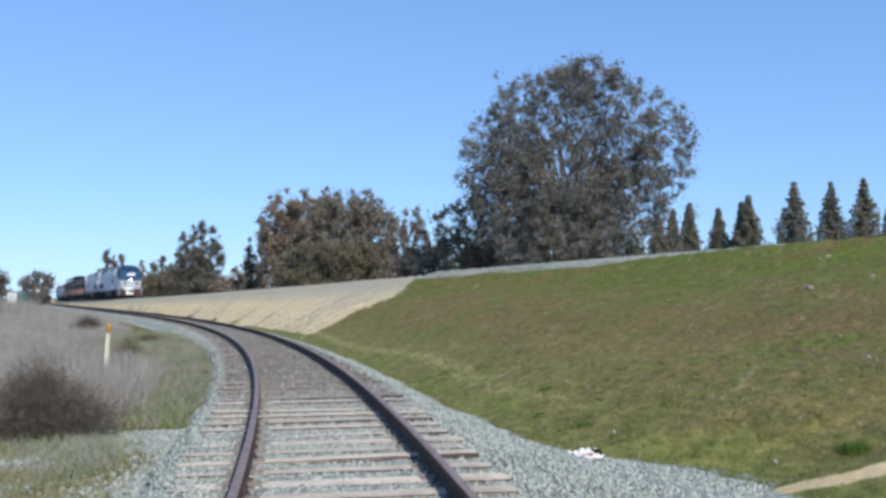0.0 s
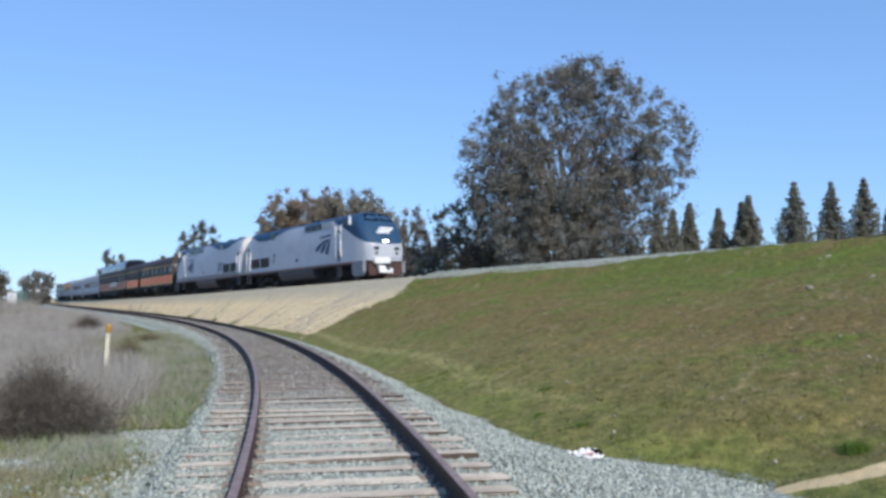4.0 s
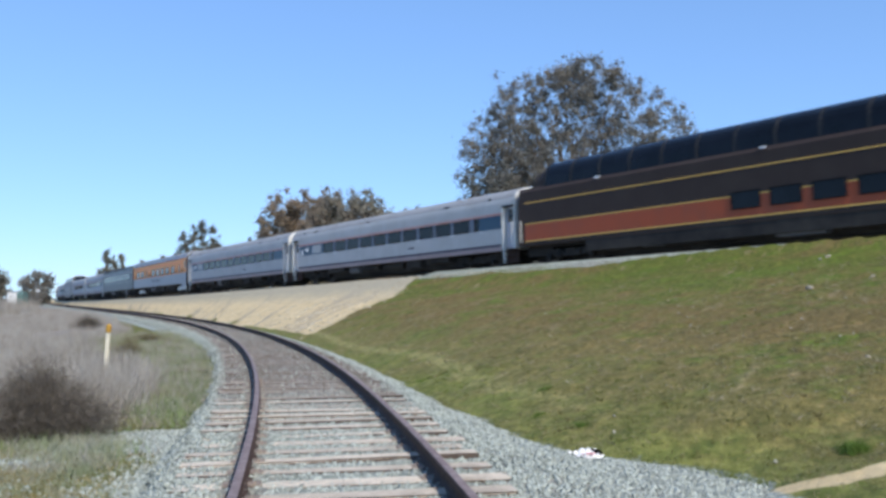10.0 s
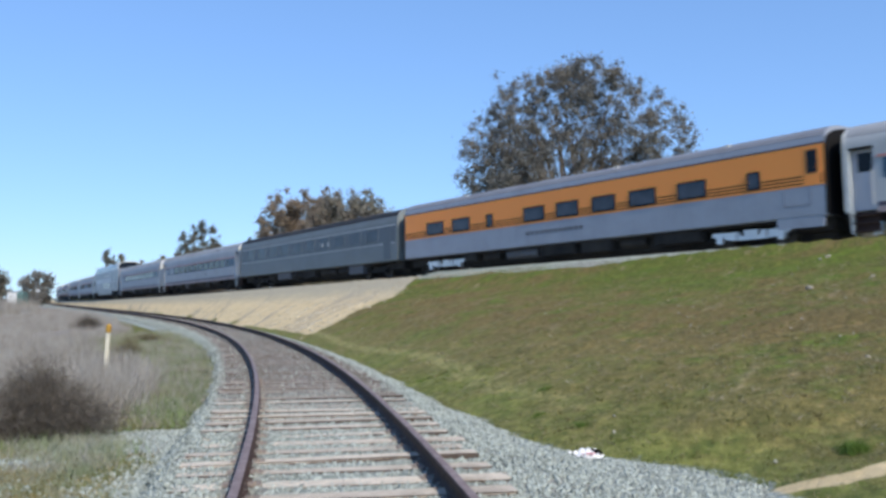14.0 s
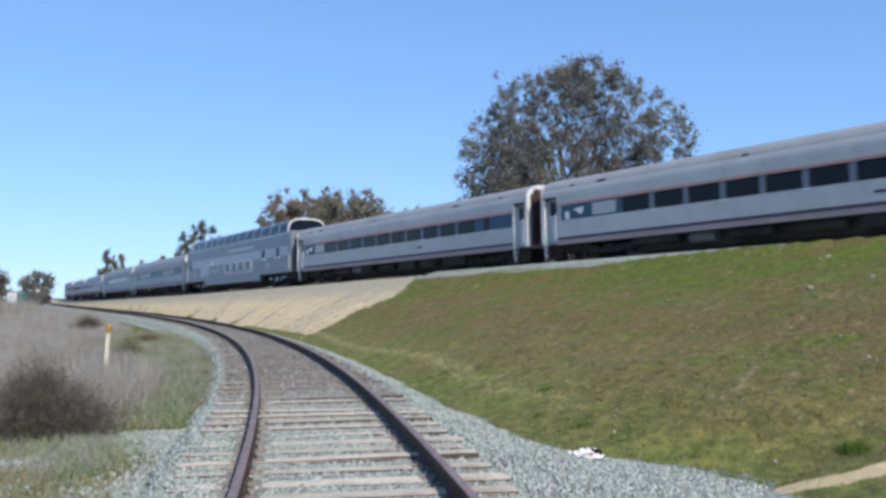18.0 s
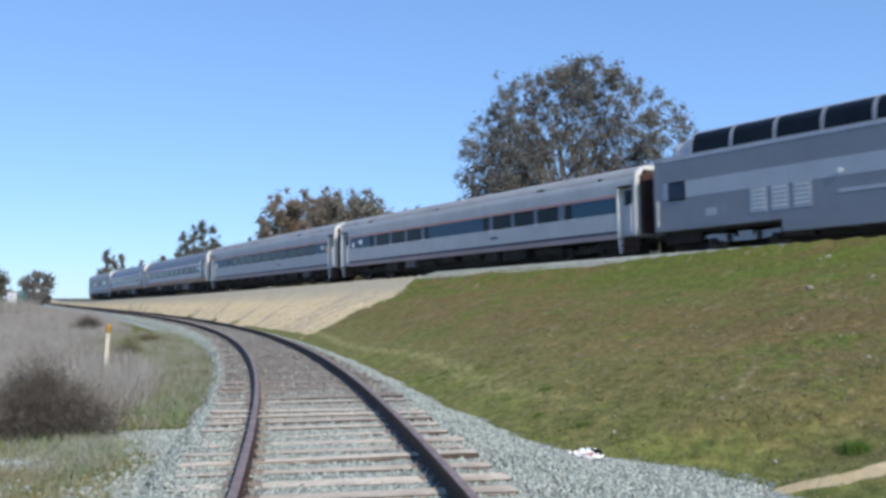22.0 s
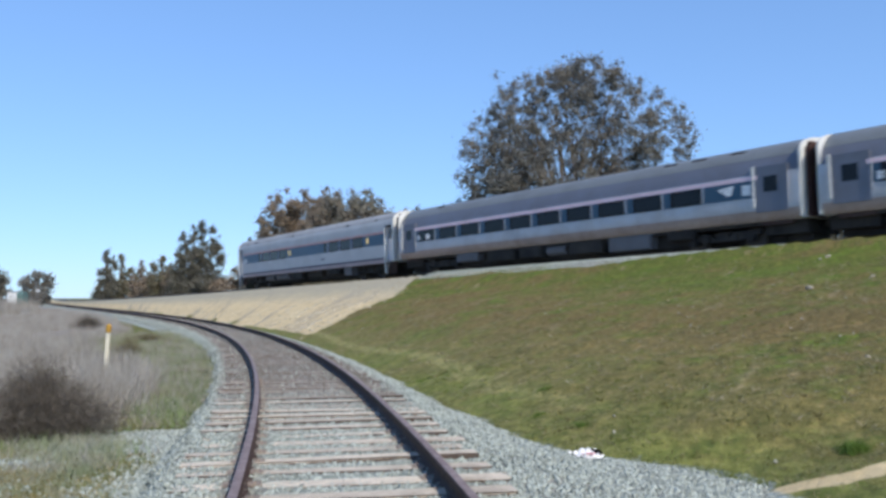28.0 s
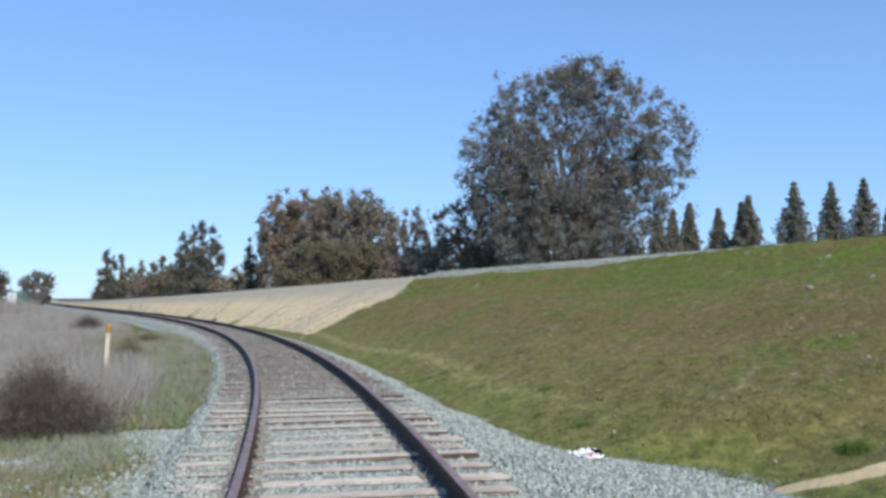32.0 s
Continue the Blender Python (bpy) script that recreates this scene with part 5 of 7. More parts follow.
def golden_coach():
    """A golden orange over silver sleeping car."""
    L, F = 25.6, 12.97
    h = L / 2
    car = tagged(new("sleeping_car"), "golden orange and silver car with black pinstripes", "train car", "cars of the train")
    side = 1.52
    put("body", car, M["silver_low"], lambda b: prism(b, roofed(side, 0.98, 3.45, 4.14, 12, power=2.8), -h, h))
    roof = [(y * 1.004, z + 0.006) for y, z in roofed(side, 0.98, 3.45, 4.14, 12, power=2.8) if z > 3.47]
    put("roof", car, M["roof_grey"], lambda b: prism(b, roof + [(y * 0.97, z - 0.05) for y, z in reversed(roof)], -h + 0.02, h - 0.02), "dull grey roof")
    strip(car, "orange_band", M["yellow_side"], -h + 0.05, h - 0.02, 2.03, 3.43, side, 0.006, "golden orange upper side")
    for i in range(3):
        z = 2.12 + i * 0.12
        strip(car, "pinstripe", M["rubber"], -h + 0.1, h - 0.05, z, z + 0.04, side, 0.010, "thin black stripe")
    strip(car, "stripe", M["rubber"], -h + 0.05, h - 0.02, 3.44, 3.48, side, 0.010, "thin black stripe")
    for u0, u1 in ((5.0, 6.4), (7.45, 8.9), (9.65, 11.05), (11.85, 13.3), (14.05, 15.55), (19.7, 21.25), (22.0, 23.6)):
        window(car, F - u1 + 0.06, F - u0 - 0.06, 2.2, 2.78, side + 0.008, glass=M["glass_slate"])
    for u0, u1 in ((2.72, 3.17), (17.9, 18.3)):
        window(car, F - u1, F - u0, 2.2, 2.75, side + 0.008, glass=M["glass_slate"])
    for s in (-1, 1):
        y0, y1 = sorted((s * (side - 0.02), s * (side + 0.012)))
        ob = put("side_door", car, M["yellow_side"], lambda b: box(b, F - 0.98, F - 0.36, y0, y1, 2.05, 3.36, 0.006))
        y2, y3 = sorted((s * (side + 0.010), s * (side + 0.020)))
        y4, y5 = sorted((s * (side - 0.02), s * (side + 0.008)))
        put("step_hatch", car, M["roof_grey"], lambda b: (box(b, F - 1.75, F - 0.75, y4, y5, 1.38, 1.42), box(b, F - 1.78, F - 1.74, y4, y5, 1.38, 1.95), box(b, F - 0.78, F - 0.74, y4, y5, 1.38, 1.95)), "outlined step hatch")
        put("pane", ob, M["glass"], lambda b: box(b, F - 0.86, F - 0.45, y2, y3, 2.46, 3.26))
    b = B()
    for i in range(12):
        box(b, -2.4 + i * 0.32, -2.4 + i * 0.32 + 0.22, -side - 0.008, -side + 0.01, 1.50, 1.68)
    part("name_board", b, M["skirt"], car, "row of grey bars in place of a name")
    for d, xe in ((1, h), (-1, -h)):
        end_frame(car, xe, d, side, 1.0, 4.02, M["rubber"], "black end wall")
        coupler(car, xe, d)
        end_gear(car, xe, d)
        bogie(car, d * (h - 3.3), mat=M["bright_steel"], bright=M["bright_steel"])
    for y in (-side + 0.01, side - 0.06):
        put("skirt", car, M["silver_low"], lambda b: box(b, h - 1.9, h - 0.1, y, y + 0.05, 0.62, 1.0))
    for x in (-7.5, 3.0, 8.6):
        put("roof_vent", car, M["white_end"], lambda b: box(b, x, x + 0.3, -1.32, -1.15, 3.90, 4.03, 0.03))
    underfloor(car, L, 14)
    return car


def green_coach():
    """A grey-green heavyweight-style car with pale stripes."""
    L, F = 25.0, 12.9
    h = L / 2
    car = tagged(new("lounge_car"), "grey-green car with thin cream stripes", "train car", "cars of the train")
    side = 1.52
    pro = roofed(side, 0.98, 3.3, 4.08, 12, power=2.6)
    put("body", car, M["olive"], lambda b: prism(b, pro, -h, h))
    roof = [(y * 1.004, z + 0.006) for y, z in pro if z > 3.42]
    put("roof", car, M["olive_dark"], lambda b: prism(b, roof + [(y * 0.97, z - 0.05) for y, z in reversed(roof)], -h + 0.02, h - 0.02), "dark roof")
    for z in (2.0, 3.04):
        strip(car, "stripe", M["cream"], -h + 0.2, h - 0.2, z, z + 0.06, side, 0.010, "thin cream stripe")
    for k in range(10):
        x = F - 2.7 - k * 2.19
        window(car, x - 1.4, x, 2.24, 2.92, side + 0.006, M["olive_band"], glass=M["glass_slate"])
    for u in (9.4, 10.3):
        put("notice", car, M["beige"], lambda b: box(b, F - u - 0.1, F - u + 0.1, -side - 0.03, -side, 2.40, 2.64), "small pale notice")
    strip(car, "band_panel", M["olive_band"], -h + 0.2, h - 0.2, 2.06, 3.04, side, 0.004, "slate-green window band")
    put("side_door", car, M["olive_band"], lambda b: box(b, h - 1.6, h - 0.7, -side - 0.012, -side + 0.02, 1.1, 3.0, 0.006))
    for d, xe in ((1, h), (-1, -h)):
        end_frame(car, xe, d, side, 1.0, 4.05, M["olive"], "grey-green end wall")
        coupler(car, xe, d)
        end_gear(car, xe, d)
        bogie(car, d * (h - 3.4))
    underfloor(car, L, 21)
    return car


def text_mesh(words, size, depth=0.008):
    cu = bpy.data.curves.new("letters", "FONT")
    cu.body, cu.size, cu.extrude, cu.align_x = words, size, depth, "CENTER"
    cu.offset = 0.016
    ob = bpy.data.objects.new("letters", cu)
    scene.collection.objects.link(ob)
    me = bpy.data.meshes.new_from_object(ob.evaluated_get(bpy.context.evaluated_depsgraph_get()))
    bpy.data.objects.remove(ob)
    return me


def locomotive(label, number, number_u, vents, louvre, nose_mat, grilles, door_u, tail, roof_u):
    """A long-nosed passenger diesel: silver body with a blue crown that dips and swells."""
    L = 21.0
    h = L / 2
    loco = tagged(new("locomotive"), label, "locomotive", "locomotives of the train")
    W = 1.51
    U = np.concatenate([np.array([0, 0.12, 0.3, 0.55, 0.8, 1.1, 1.4, 1.75, 2.1]), np.arange(2.5, tail - 0.2, 0.45), [tail]])

    def top(u):
        return float(np.interp(u, [0, 0.12, 0.3, 0.55, 0.8, 1.1, 1.4, 1.75, 2.1, 2.6, 21], [2.30, 2.55, 2.92, 3.36, 3.74, 4.06, 4.26, 4.38, 4.43, 4.42, 4.40]))

    def wide(u):
        return float(np.interp(u, [0, 0.12, 0.3, 0.8, 1.4, tail - 0.25, tail], [1.10, 1.22, 1.33, 1.45, W, W, W - 0.06]))

    def edge(u):
        return float(np.interp(u, [0, 0.5, 1.7, 3.0, 4.4, 5.0, 11.0, 12.0, 13.3, 14.6, 15.6, 17.4, tail], [2.26, 2.42, 2.92, 3.5, 3.93, 4.03, 4.1, 4.04, 3.8, 3.58, 3.50, 3.56, 4.32]))

    def across(z, u):
        t, w = top(u), wide(u)
        zs = t - min(0.8, (t - 1.2) * 0.55)
        if z <= zs:
            return w
        return w * max(0.0, 1 - ((z - zs) / (t - zs)) ** 2.4) ** (1 / 2.4)
    low, high = B(), B()
    rows = []
    for u in U:
        t, e = top(u), min(edge(u), top(u) - 0.03)
        zl = list(np.linspace(1.2, e, 5))
        zh = list(e + (t - e) * (1 - (1 - np.linspace(0, 1, 9)) ** 1.8))
        rows.append((u, zl, zh))

    def loft(b, pick):
        prev = None
        for u, zl, zh in rows:
            zs = zl if pick == 0 else zh
            right = [(-across(z, u), z) for z in zs]
            left = [(across(z, u), z) for z in zs]
            if pick:
                pts = right[:-1] + [(0.0, zs[-1])] + left[:-1][::-1]
                cur = [[b.verts.new((h - u, y, z)) for y, z in pts]]
            else:
                cur = [[b.verts.new((h - u, y, z)) for y, z in right], [b.verts.new((h - u, y, z)) for y, z in left]]
            if prev:
                for pa, ca in zip(prev, cur):
                    for i in range(len(pa) - 1):
                        b.faces.new((pa[i], pa[i + 1], ca[i + 1], ca[i]))
            else:
                loop = cur[0] if pick else cur[0] + cur[1][::-1]
                b.faces.new(loop)
            prev = cur
        loop = prev[0] if pick else prev[0] + prev[1][::-1]
        b.faces.new(loop[::-1])
    loft(low, 0)
    loft(high, 1)
    part("body", low, M["loco_silver"], loco, "silver-grey painted body", True)
    part("blue_crown", high, M["blue"], loco, "deep blue roof and nose", True)
    X = lambda u: h - u
    for y in (-W - 0.012, W - 0.05):
        put("side_sill", loco, M["sill_brown"], lambda b: box(b, X(tail - 0.05), X(1.6), y, y + 0.062, 1.08, 1.21), "dull red-brown sill")
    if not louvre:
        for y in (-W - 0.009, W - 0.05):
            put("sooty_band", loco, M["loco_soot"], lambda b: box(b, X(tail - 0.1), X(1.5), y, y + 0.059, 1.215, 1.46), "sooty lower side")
        put("nose_soot", loco, M["tank"], lambda b: box(b, X(0.20), X(-0.09), -1.14, 1.14, 0.95, 1.52, 0.04), "dark lower nose plate")
    put("under_tray", loco, M["under"], lambda b: box(b, X(tail - 0.9), X(1.3), -0.62, 0.62, 0.14, 0.5, 0.04))
    put("floor_frame", loco, M["under"], lambda b: (box(b, X(tail - 0.05), X(0.3), -1.4, 1.4, 0.95, 1.2), box(b, X(19.8), X(1.4), -0.6, 0.6, 0.5, 0.95)))
    put("fuel_tank", loco, M["tank"], lambda b: prism(b, [(-1.42, 1.18), (-1.46, 0.8), (-1.2, 0.38), (1.2, 0.38), (1.46, 0.8), (1.42, 1.18)], X(13.6), X(7.6)), "grey fuel tank and skirt")
    for s in (-1, 1):
        ys = lambda a, c: sorted((s * a, s * c))
        q = ys(1.30, 1.5)
        put("pilot_skirt", loco, M["skirt_pale"] if louvre else M["grille"], lambda b: slab(b, [(X(0.25), 1.2), (X(1.75), 1.2), (X(1.7), 0.45), (X(1.45), 0.26), (X(0.5), 0.26), (X(0.25), 0.5)], q[0], q[1]))
        q = ys(W - 0.02, W + 0.012)
        put("side_door", loco, M["loco_silver"], lambda b: box(b, X(3.92), X(3.08), q[0], q[1], 1.3, 3.55, 0.005))
        for u in ((3.12, 3.86) if louvre else (3.45, 4.08)):
            put("handrail", loco, M["white"], lambda b: (tube(b, (X(u), s * (W + 0.07), 1.6), (X(u), s * (W + 0.07), 3.62), 0.036, 0.036, 6), tube(b, (X(u), s * W, 1.7), (X(u), s * (W + 0.08), 1.7), 0.03, 0.03, 6),
                                                         tube(b, (X(u), s * W, 3.55), (X(u), s * (W + 0.08), 3.55), 0.03, 0.03, 6)), "white handrail")

        def ladder(b):
            for i in range(7):
                box(b, X(3.70), X(3.28), min(s * (W - 0.12), s * (W + 0.02)), max(s * (W - 0.12), s * (W + 0.02)), 0.36 + 0.25 * i, 0.40 + 0.25 * i)
            for u in (3.28, 3.70):
                tube(b, (X(u), s * (W - 0.02), 0.32), (X(u), s * (W - 0.02), 1.95), 0.03, 0.03, 6)
        put("step", loco, M["skirt"], ladder)
        q = ys(W - 0.02, W + 0.015)
        put("door_recess", loco, M["tank"], lambda b: box(b, X(3.66), X(3.32), q[0], q[1], 1.32, 2.02), "dark foot recess")
        put("door_pane", loco, M["glass"], lambda b: box(b, X(3.64), X(3.36), q[0], q[1], 3.02, 3.40, 0.01))

        def rear_ladder(b):
            for i in range(4):
                tube(b, (X(door_u + 0.35), s * (W - 0.02), 0.4 + 0.25 * i), (X(door_u - 0.3), s * (W - 0.02), 0.4 + 0.25 * i), 0.025, 0.025, 6)
            for u in (door_u - 0.3, door_u + 0.35):
                tube(b, (X(u), s * (W - 0.02), 0.35), (X(u), s * (W - 0.02), 1.3), 0.03, 0.03, 6)
        put("step", loco, M["skirt"], rear_ladder)
        q = ys(W - 0.02, W + 0.012)
        rear = put("rear_side_door", loco, M["loco_silver"], lambda b: box(b, X(door_u + 0.35), X(door_u - 0.35), q[0], q[1], 1.3, 3.3, 0.005))
        q = ys(W + 0.0, W + 0.018)
        put("pane", rear, M["glass"], lambda b: slab(b, [(X(door_u) + 0.23 * math.cos(a), 2.84 + 0.34 * math.sin(a)) for a in np.linspace(0, 2 * math.pi, 16, endpoint=False)], q[0], q[1]))
        for u in (door_u - 0.39, door_u + 0.39):
            put("rear_handrail", loco, M["white"], lambda b: (tube(b, (X(u), s * (W + 0.07), 1.4), (X(u), s * (W + 0.07), 2.75), 0.034, 0.034, 6), tube(b, (X(u), s * W, 1.48), (X(u), s * (W + 0.08), 1.48), 0.025, 0.025, 6),
                                                              tube(b, (X(u), s * W, 2.7), (X(u), s * (W + 0.08), 2.7), 0.025, 0.025, 6)), "white handrail")
        # upper engine-room windows
        for u0, u1 in vents:
            q = ys(1.28, W + 0.004)
            put("vent_window", loco, M["glass"], lambda b: box(b, X(u1), X(u0), q[0], q[1], 3.60, 4.0, 0.01))
        q = ys(1.3, W + 0.006)
        if louvre:
            put("grille", loco, M["beige"], lambda b: box(b, X(6.1), X(4.35), q[0], q[1], 3.62, 3.98, 0.01), "pale grey louvre")
        for u0, u1 in grilles:
            q = ys(W - 0.03, W + 0.006)
            ob = put("radiator_grille", loco, M["grille"], lambda b: box(b, X(u1), X(u0), q[0], q[1], 1.5, 2.24))
            q2 = ys(W - 0.01, W + 0.02)
            put("louvre_bank", ob, M["grille"], lambda b: [box(b, X(u1) + 0.05, X(u0) - 0.05, q2[0], q2[1], 1.55 + i * 0.095, 1.595 + i * 0.095) for i in range(7)])
        q = ys(1.2, W + 0.005)
        put("roof_window", loco, M["glass"], lambda b: box(b, X(roof_u + 0.85), X(roof_u), q[0], q[1], 3.5, 3.98, 0.01))
        # emblem: bowed bars under a line of plain bars
        q = ys(W + 0.002, W + 0.012)
        slim = 1.0 if louvre else 0.86
        XE = (lambda u: X(5.9 + (u - 5.9) * slim)) if s < 0 else (lambda u: X(5.85 - (u - 5.9) * slim))

        for i in range(3):
            def swoosh(b, i=i):
                lo0, hi0 = 7.15 - i * 0.80, 5.35 - i * 0.26
                wide_lo, wide_hi = 0.46, 0.13
                pts = []
                for k in range(7):
                    f = k / 6
                    pts.append((XE(lo0 + (hi0 - lo0) * f), 2.22 - 0.15 * i + f ** (0.62 + 0.1 * i) * (0.66 + 0.15 * i)))
                for k in reversed(range(7)):
                    f = k / 6
                    pts.append((XE(lo0 - wide_lo + (hi0 - wide_hi - lo0 + wide_lo) * f), 2.12 - 0.15 * i + f ** (0.80 + 0.1 * i) * (0.74 + 0.15 * i)))
                slab(b, pts, q[0], q[1])
            put("emblem", loco, M["blue"], swoosh, "dark blue slanted bar")

        def bars(b):
            for i in range(6):
                box(b, min(XE(6.35 - i * 0.3), XE(6.12 - i * 0.3)), max(XE(6.35 - i * 0.3), XE(6.12 - i * 0.3)), q[0], q[1], 2.98 + 0.015 * i, 3.10 + 0.015 * i)
        put("lettering", loco, M["blue"], bars, "small dark blue bars")
        me = text_mesh(number, 1.08, 0.014)
        me.transform(Matrix.Diagonal((0.80, 1, 1, 1)))
        me.materials.append(M["band"])
        ob = new("fleet_number", me)
        ob.parent = loco
        ob.matrix_basis = Matrix.Translation((X(number_u), s * (W + 0.008), 1.66)) @ Matrix.Rotation(radians(90), 4, "X") if s < 0 else Matrix.Translation((X(number_u), s * (W + 0.008), 1.66)) @ Matrix.Rotation(radians(180), 4, "Z") @ Matrix.Rotation(radians(90), 4, "X")
        q = ys(W - 0.05, W + 0.006)
        put("filler_hatch", loco, M["rubber"], lambda b: box(b, X(10.3), X(10.0), q[0], q[1], 1.62, 1.85, 0.01))
        # cab side windows and mirror
        put("cab_window", loco, M["glass"], lambda b: box(b, X(3.0), X(2.1), *ys(1.2, 1.515), 3.52, 3.98, 0.02))
        put("mirror", loco, M["white"], lambda b: box(b, X(2.0), X(1.8), *ys(1.5, 1.62), 3.55, 4.08, 0.02), "white-backed mirror")
    # nose: windscreens, emblem, lamps and pilot
    for s in (-1, 1):
        b = B()
        p = []
        for u, z, y in ((0.82, 3.70, 0.08), (0.95, 3.70, 1.02), (1.52, 4.20, 0.86), (1.42, 4.22, 0.08)):
            p.append(b.verts.new((X(u) + 0.06, s * y, z + 0.05)))
        b.faces.new(p)
        bmesh.ops.solidify(b, geom=list(b.faces), thickness=0.03)
        part("windscreen", b, M["glass"], loco)
    put("nose_emblem", loco, M["white"], lambda b: [slab(b, [(X(0.34 - 0.02 * i), 2.95 + i * 0.13), (X(0.29 - 0.02 * i), 2.95 + i * 0.13), (X(0.36), 3.06 + i * 0.13), (X(0.41), 3.06 + i * 0.13)], -0.5 + 0.1 * i, 0.45 + 0.1 * i) for i in range(3)], "white slanted bars")
    put("anticlimber", loco, M["loco_silver"], lambda b: box(b, X(0.15), X(-0.06), -1.12, 1.12, 1.35, 2.2, 0.04), "nose plate")
    for y in (-0.72, 0.72):
        put("headlight", loco, M["glass"], lambda b: tube(b, (X(-0.05), y, 1.66), (X(-0.10), y, 1.66), 0.10, 0.10, 14), "dark headlight")
        put("lamp_housing", loco, M["under"], lambda b: box(b, X(-0.04), X(-0.085), y - 0.17, y + 0.17, 1.86, 2.06))
    # white bar added to paint the sun's reflection on the lower nose
    put("nose_bumper", loco, M["jamb"], lambda b: box(b, X(0.10), X(-0.16), -0.9, 0.25, 1.0, 1.42, 0.06), "white bar standing for sun glare on the nose")
    put("top_lamp", loco, M["lamp"], lambda b: box(b, X(0.10), X(0.02), -0.18, 0.18, 2.36, 2.48, 0.02), "lit nose lamp")
    put("pilot", loco, M["well"], lambda b: prism(b, [(-1.1, 0.28), (1.1, 0.28), (1.2, 0.75), (1.1, 1.3), (-1.1, 1.3), (-1.2, 0.75)], X(0.45), X(0.12)), "dark rusty pilot plate")
    put("plow", loco, nose_mat, lambda b: slab(b, [(X(0.1), 0.95), (X(-0.2), 0.85), (X(-0.34), 0.45), (X(-0.1), 0.42)], -0.62, 0.30), "pale plow blade")
    put("pilot_step", loco, M["under"], lambda b: box(b, X(0.12), X(-0.05), -0.5, 0.5, 0.55, 1.1, 0.03))
    put("rear_wall", loco, M["white_end"], lambda b: prism(b, [(-1.46, 1.15), (-1.46, 3.7), (-1.2, 4.15), (-0.6, 4.36), (0.6, 4.36), (1.2, 4.15), (1.46, 3.7), (1.46, 1.15)], X(tail + 0.07), X(tail - 0.01)), "pale white end wall")
    put("rear_diaphragm", loco, M["rubber"], lambda b: box(b, X(20.9), X(tail + 0.07), -0.6, 0.6, 1.1, 3.2))
    for u in (3.7, tail - 2.9):
        bogie(loco, X(u), 2.85, 0.51)
    for u in (11.6, 14.8, 17.6):
        put("roof_fan", loco, M["rubber"], lambda b: tube(b, (X(u), 0, 4.36), (X(u), 0, 4.46), 0.75, 0.7, 16))
    put("exhaust", loco, M["under"], lambda b: box(b, X(10.2), X(8.8), -0.4, 0.4, 4.36, 4.52, 0.05))
    coupler(loco, h - 0.1, 1)
    coupler(loco, -h + 0.55, -1)
    return loco


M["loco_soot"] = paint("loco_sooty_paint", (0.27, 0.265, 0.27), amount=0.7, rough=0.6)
M["loco_silver"] = paint("loco_silver_paint", (0.46, 0.47, 0.50), amount=0.2, rough=0.4, metal=0.15)
TRAIN = []


def couple(thing, front, length, turned=False):
    TRAIN.append((thing, front, length, turned))
    return thing


couple(locomotive("silver and blue passenger diesel locomotive with a lit nose lamp", "7", 14.3, ((6.3, 7.25), (7.4, 8.1), (8.22, 8.85)), True, M["white_end"], ((15.25, 17.02), (17.2, 18.95)), 19.4, 19.97, 14.07), 0.0, 21.0)
couple(locomotive("silver and blue passenger diesel locomotive running cab rearwards", "177", 15.0, ((5.05, 5.78), (6.05, 6.9), (7.15, 8.3), (8.52, 9.5)), False, M["tank"], ((15.78, 17.5), (17.75, 19.48)), 19.95, 20.70, 14.85), 20.75, 21.0, True)
couple(smooth_sleeper(), 42.15, 25.8)
hh = 12.9
couple(dome_car("dome_car", "black and red-orange full-length dome car with gold stripes", False, M["brown"], M["brown"],
                [(hh - 9.0 - 1.62 * i, hh - 7.85 - 1.62 * i, 1.56, 2.14) for i in range(4)], [(hh - u - 0.5, hh - u, 2.2, 2.75) for u in (2.4, 5.1)], 3,
                [(M["brick_red"], 1.25, 2.0, "red-orange side band"), (M["gold"], 2.0, 2.05, "gold stripe"), (M["gold"], 1.18, 1.24, "gold stripe"), (M["gold"], 3.0, 3.05, "gold stripe")], M["olive_dark"]), 67.95, 25.8)
FULL = [(2.87, 3.30)] + [(3.69 + 1.68 * k, 5.11 + 1.68 * k) for k in range(10)]
h1 = couple(flat_coach("flat-sided silver coach with blue window band and red stripe", FULL, 2, wing=22.75, blank=(20.62, 21.95)), 93.55, 25.8)
couple(copy_thing(h1, Matrix()), 119.35, 25.8)
couple(golden_coach(), 145.3, 25.8)
couple(green_coach(), 171.4, 25.8)
couple(copy_thing(h1, Matrix()), 197.05, 25.8)
couple(flat_coach("flat-sided silver coach with windows set towards its rear end", FULL[:1] + [(a + 0.42, b + 0.42) for a, b in FULL[1:]], 6, wing=23.0, blank=(21.0, 22.3)), 223.2, 25.8)
couple(dome_car("dome_car", "slate and pale grey full-length dome car with white-rimmed windows", True, M["dome_grey"], M["dome_pale"],
                [(hh - 9.47 - 1.68 * i, hh - 8.25 - 1.68 * i, 1.46, 2.20) for i in range(4)], [(hh - u - 0.6, hh - u, 2.22, 2.78) for u in (2.17, 5.12)], 4,
                [(M["dome_pale"], 3.74, 3.86, "pale grey stripe"), (M["dome_pale"], 2.24, 2.88, "pale grey band")], M["dome_pale"]), 249.5, 26.2)
HALF = [(3.75, 4.2)] + [(4.62 + 1.68 * k, 6.04 + 1.68 * k) for k in range(3)] + [(9.70, 10.15), (15.1, 15.5)] + [(15.83 + 1.68 * k, 17.25 + 1.68 * k) for k in range(3)] + [(20.95, 21.43)]
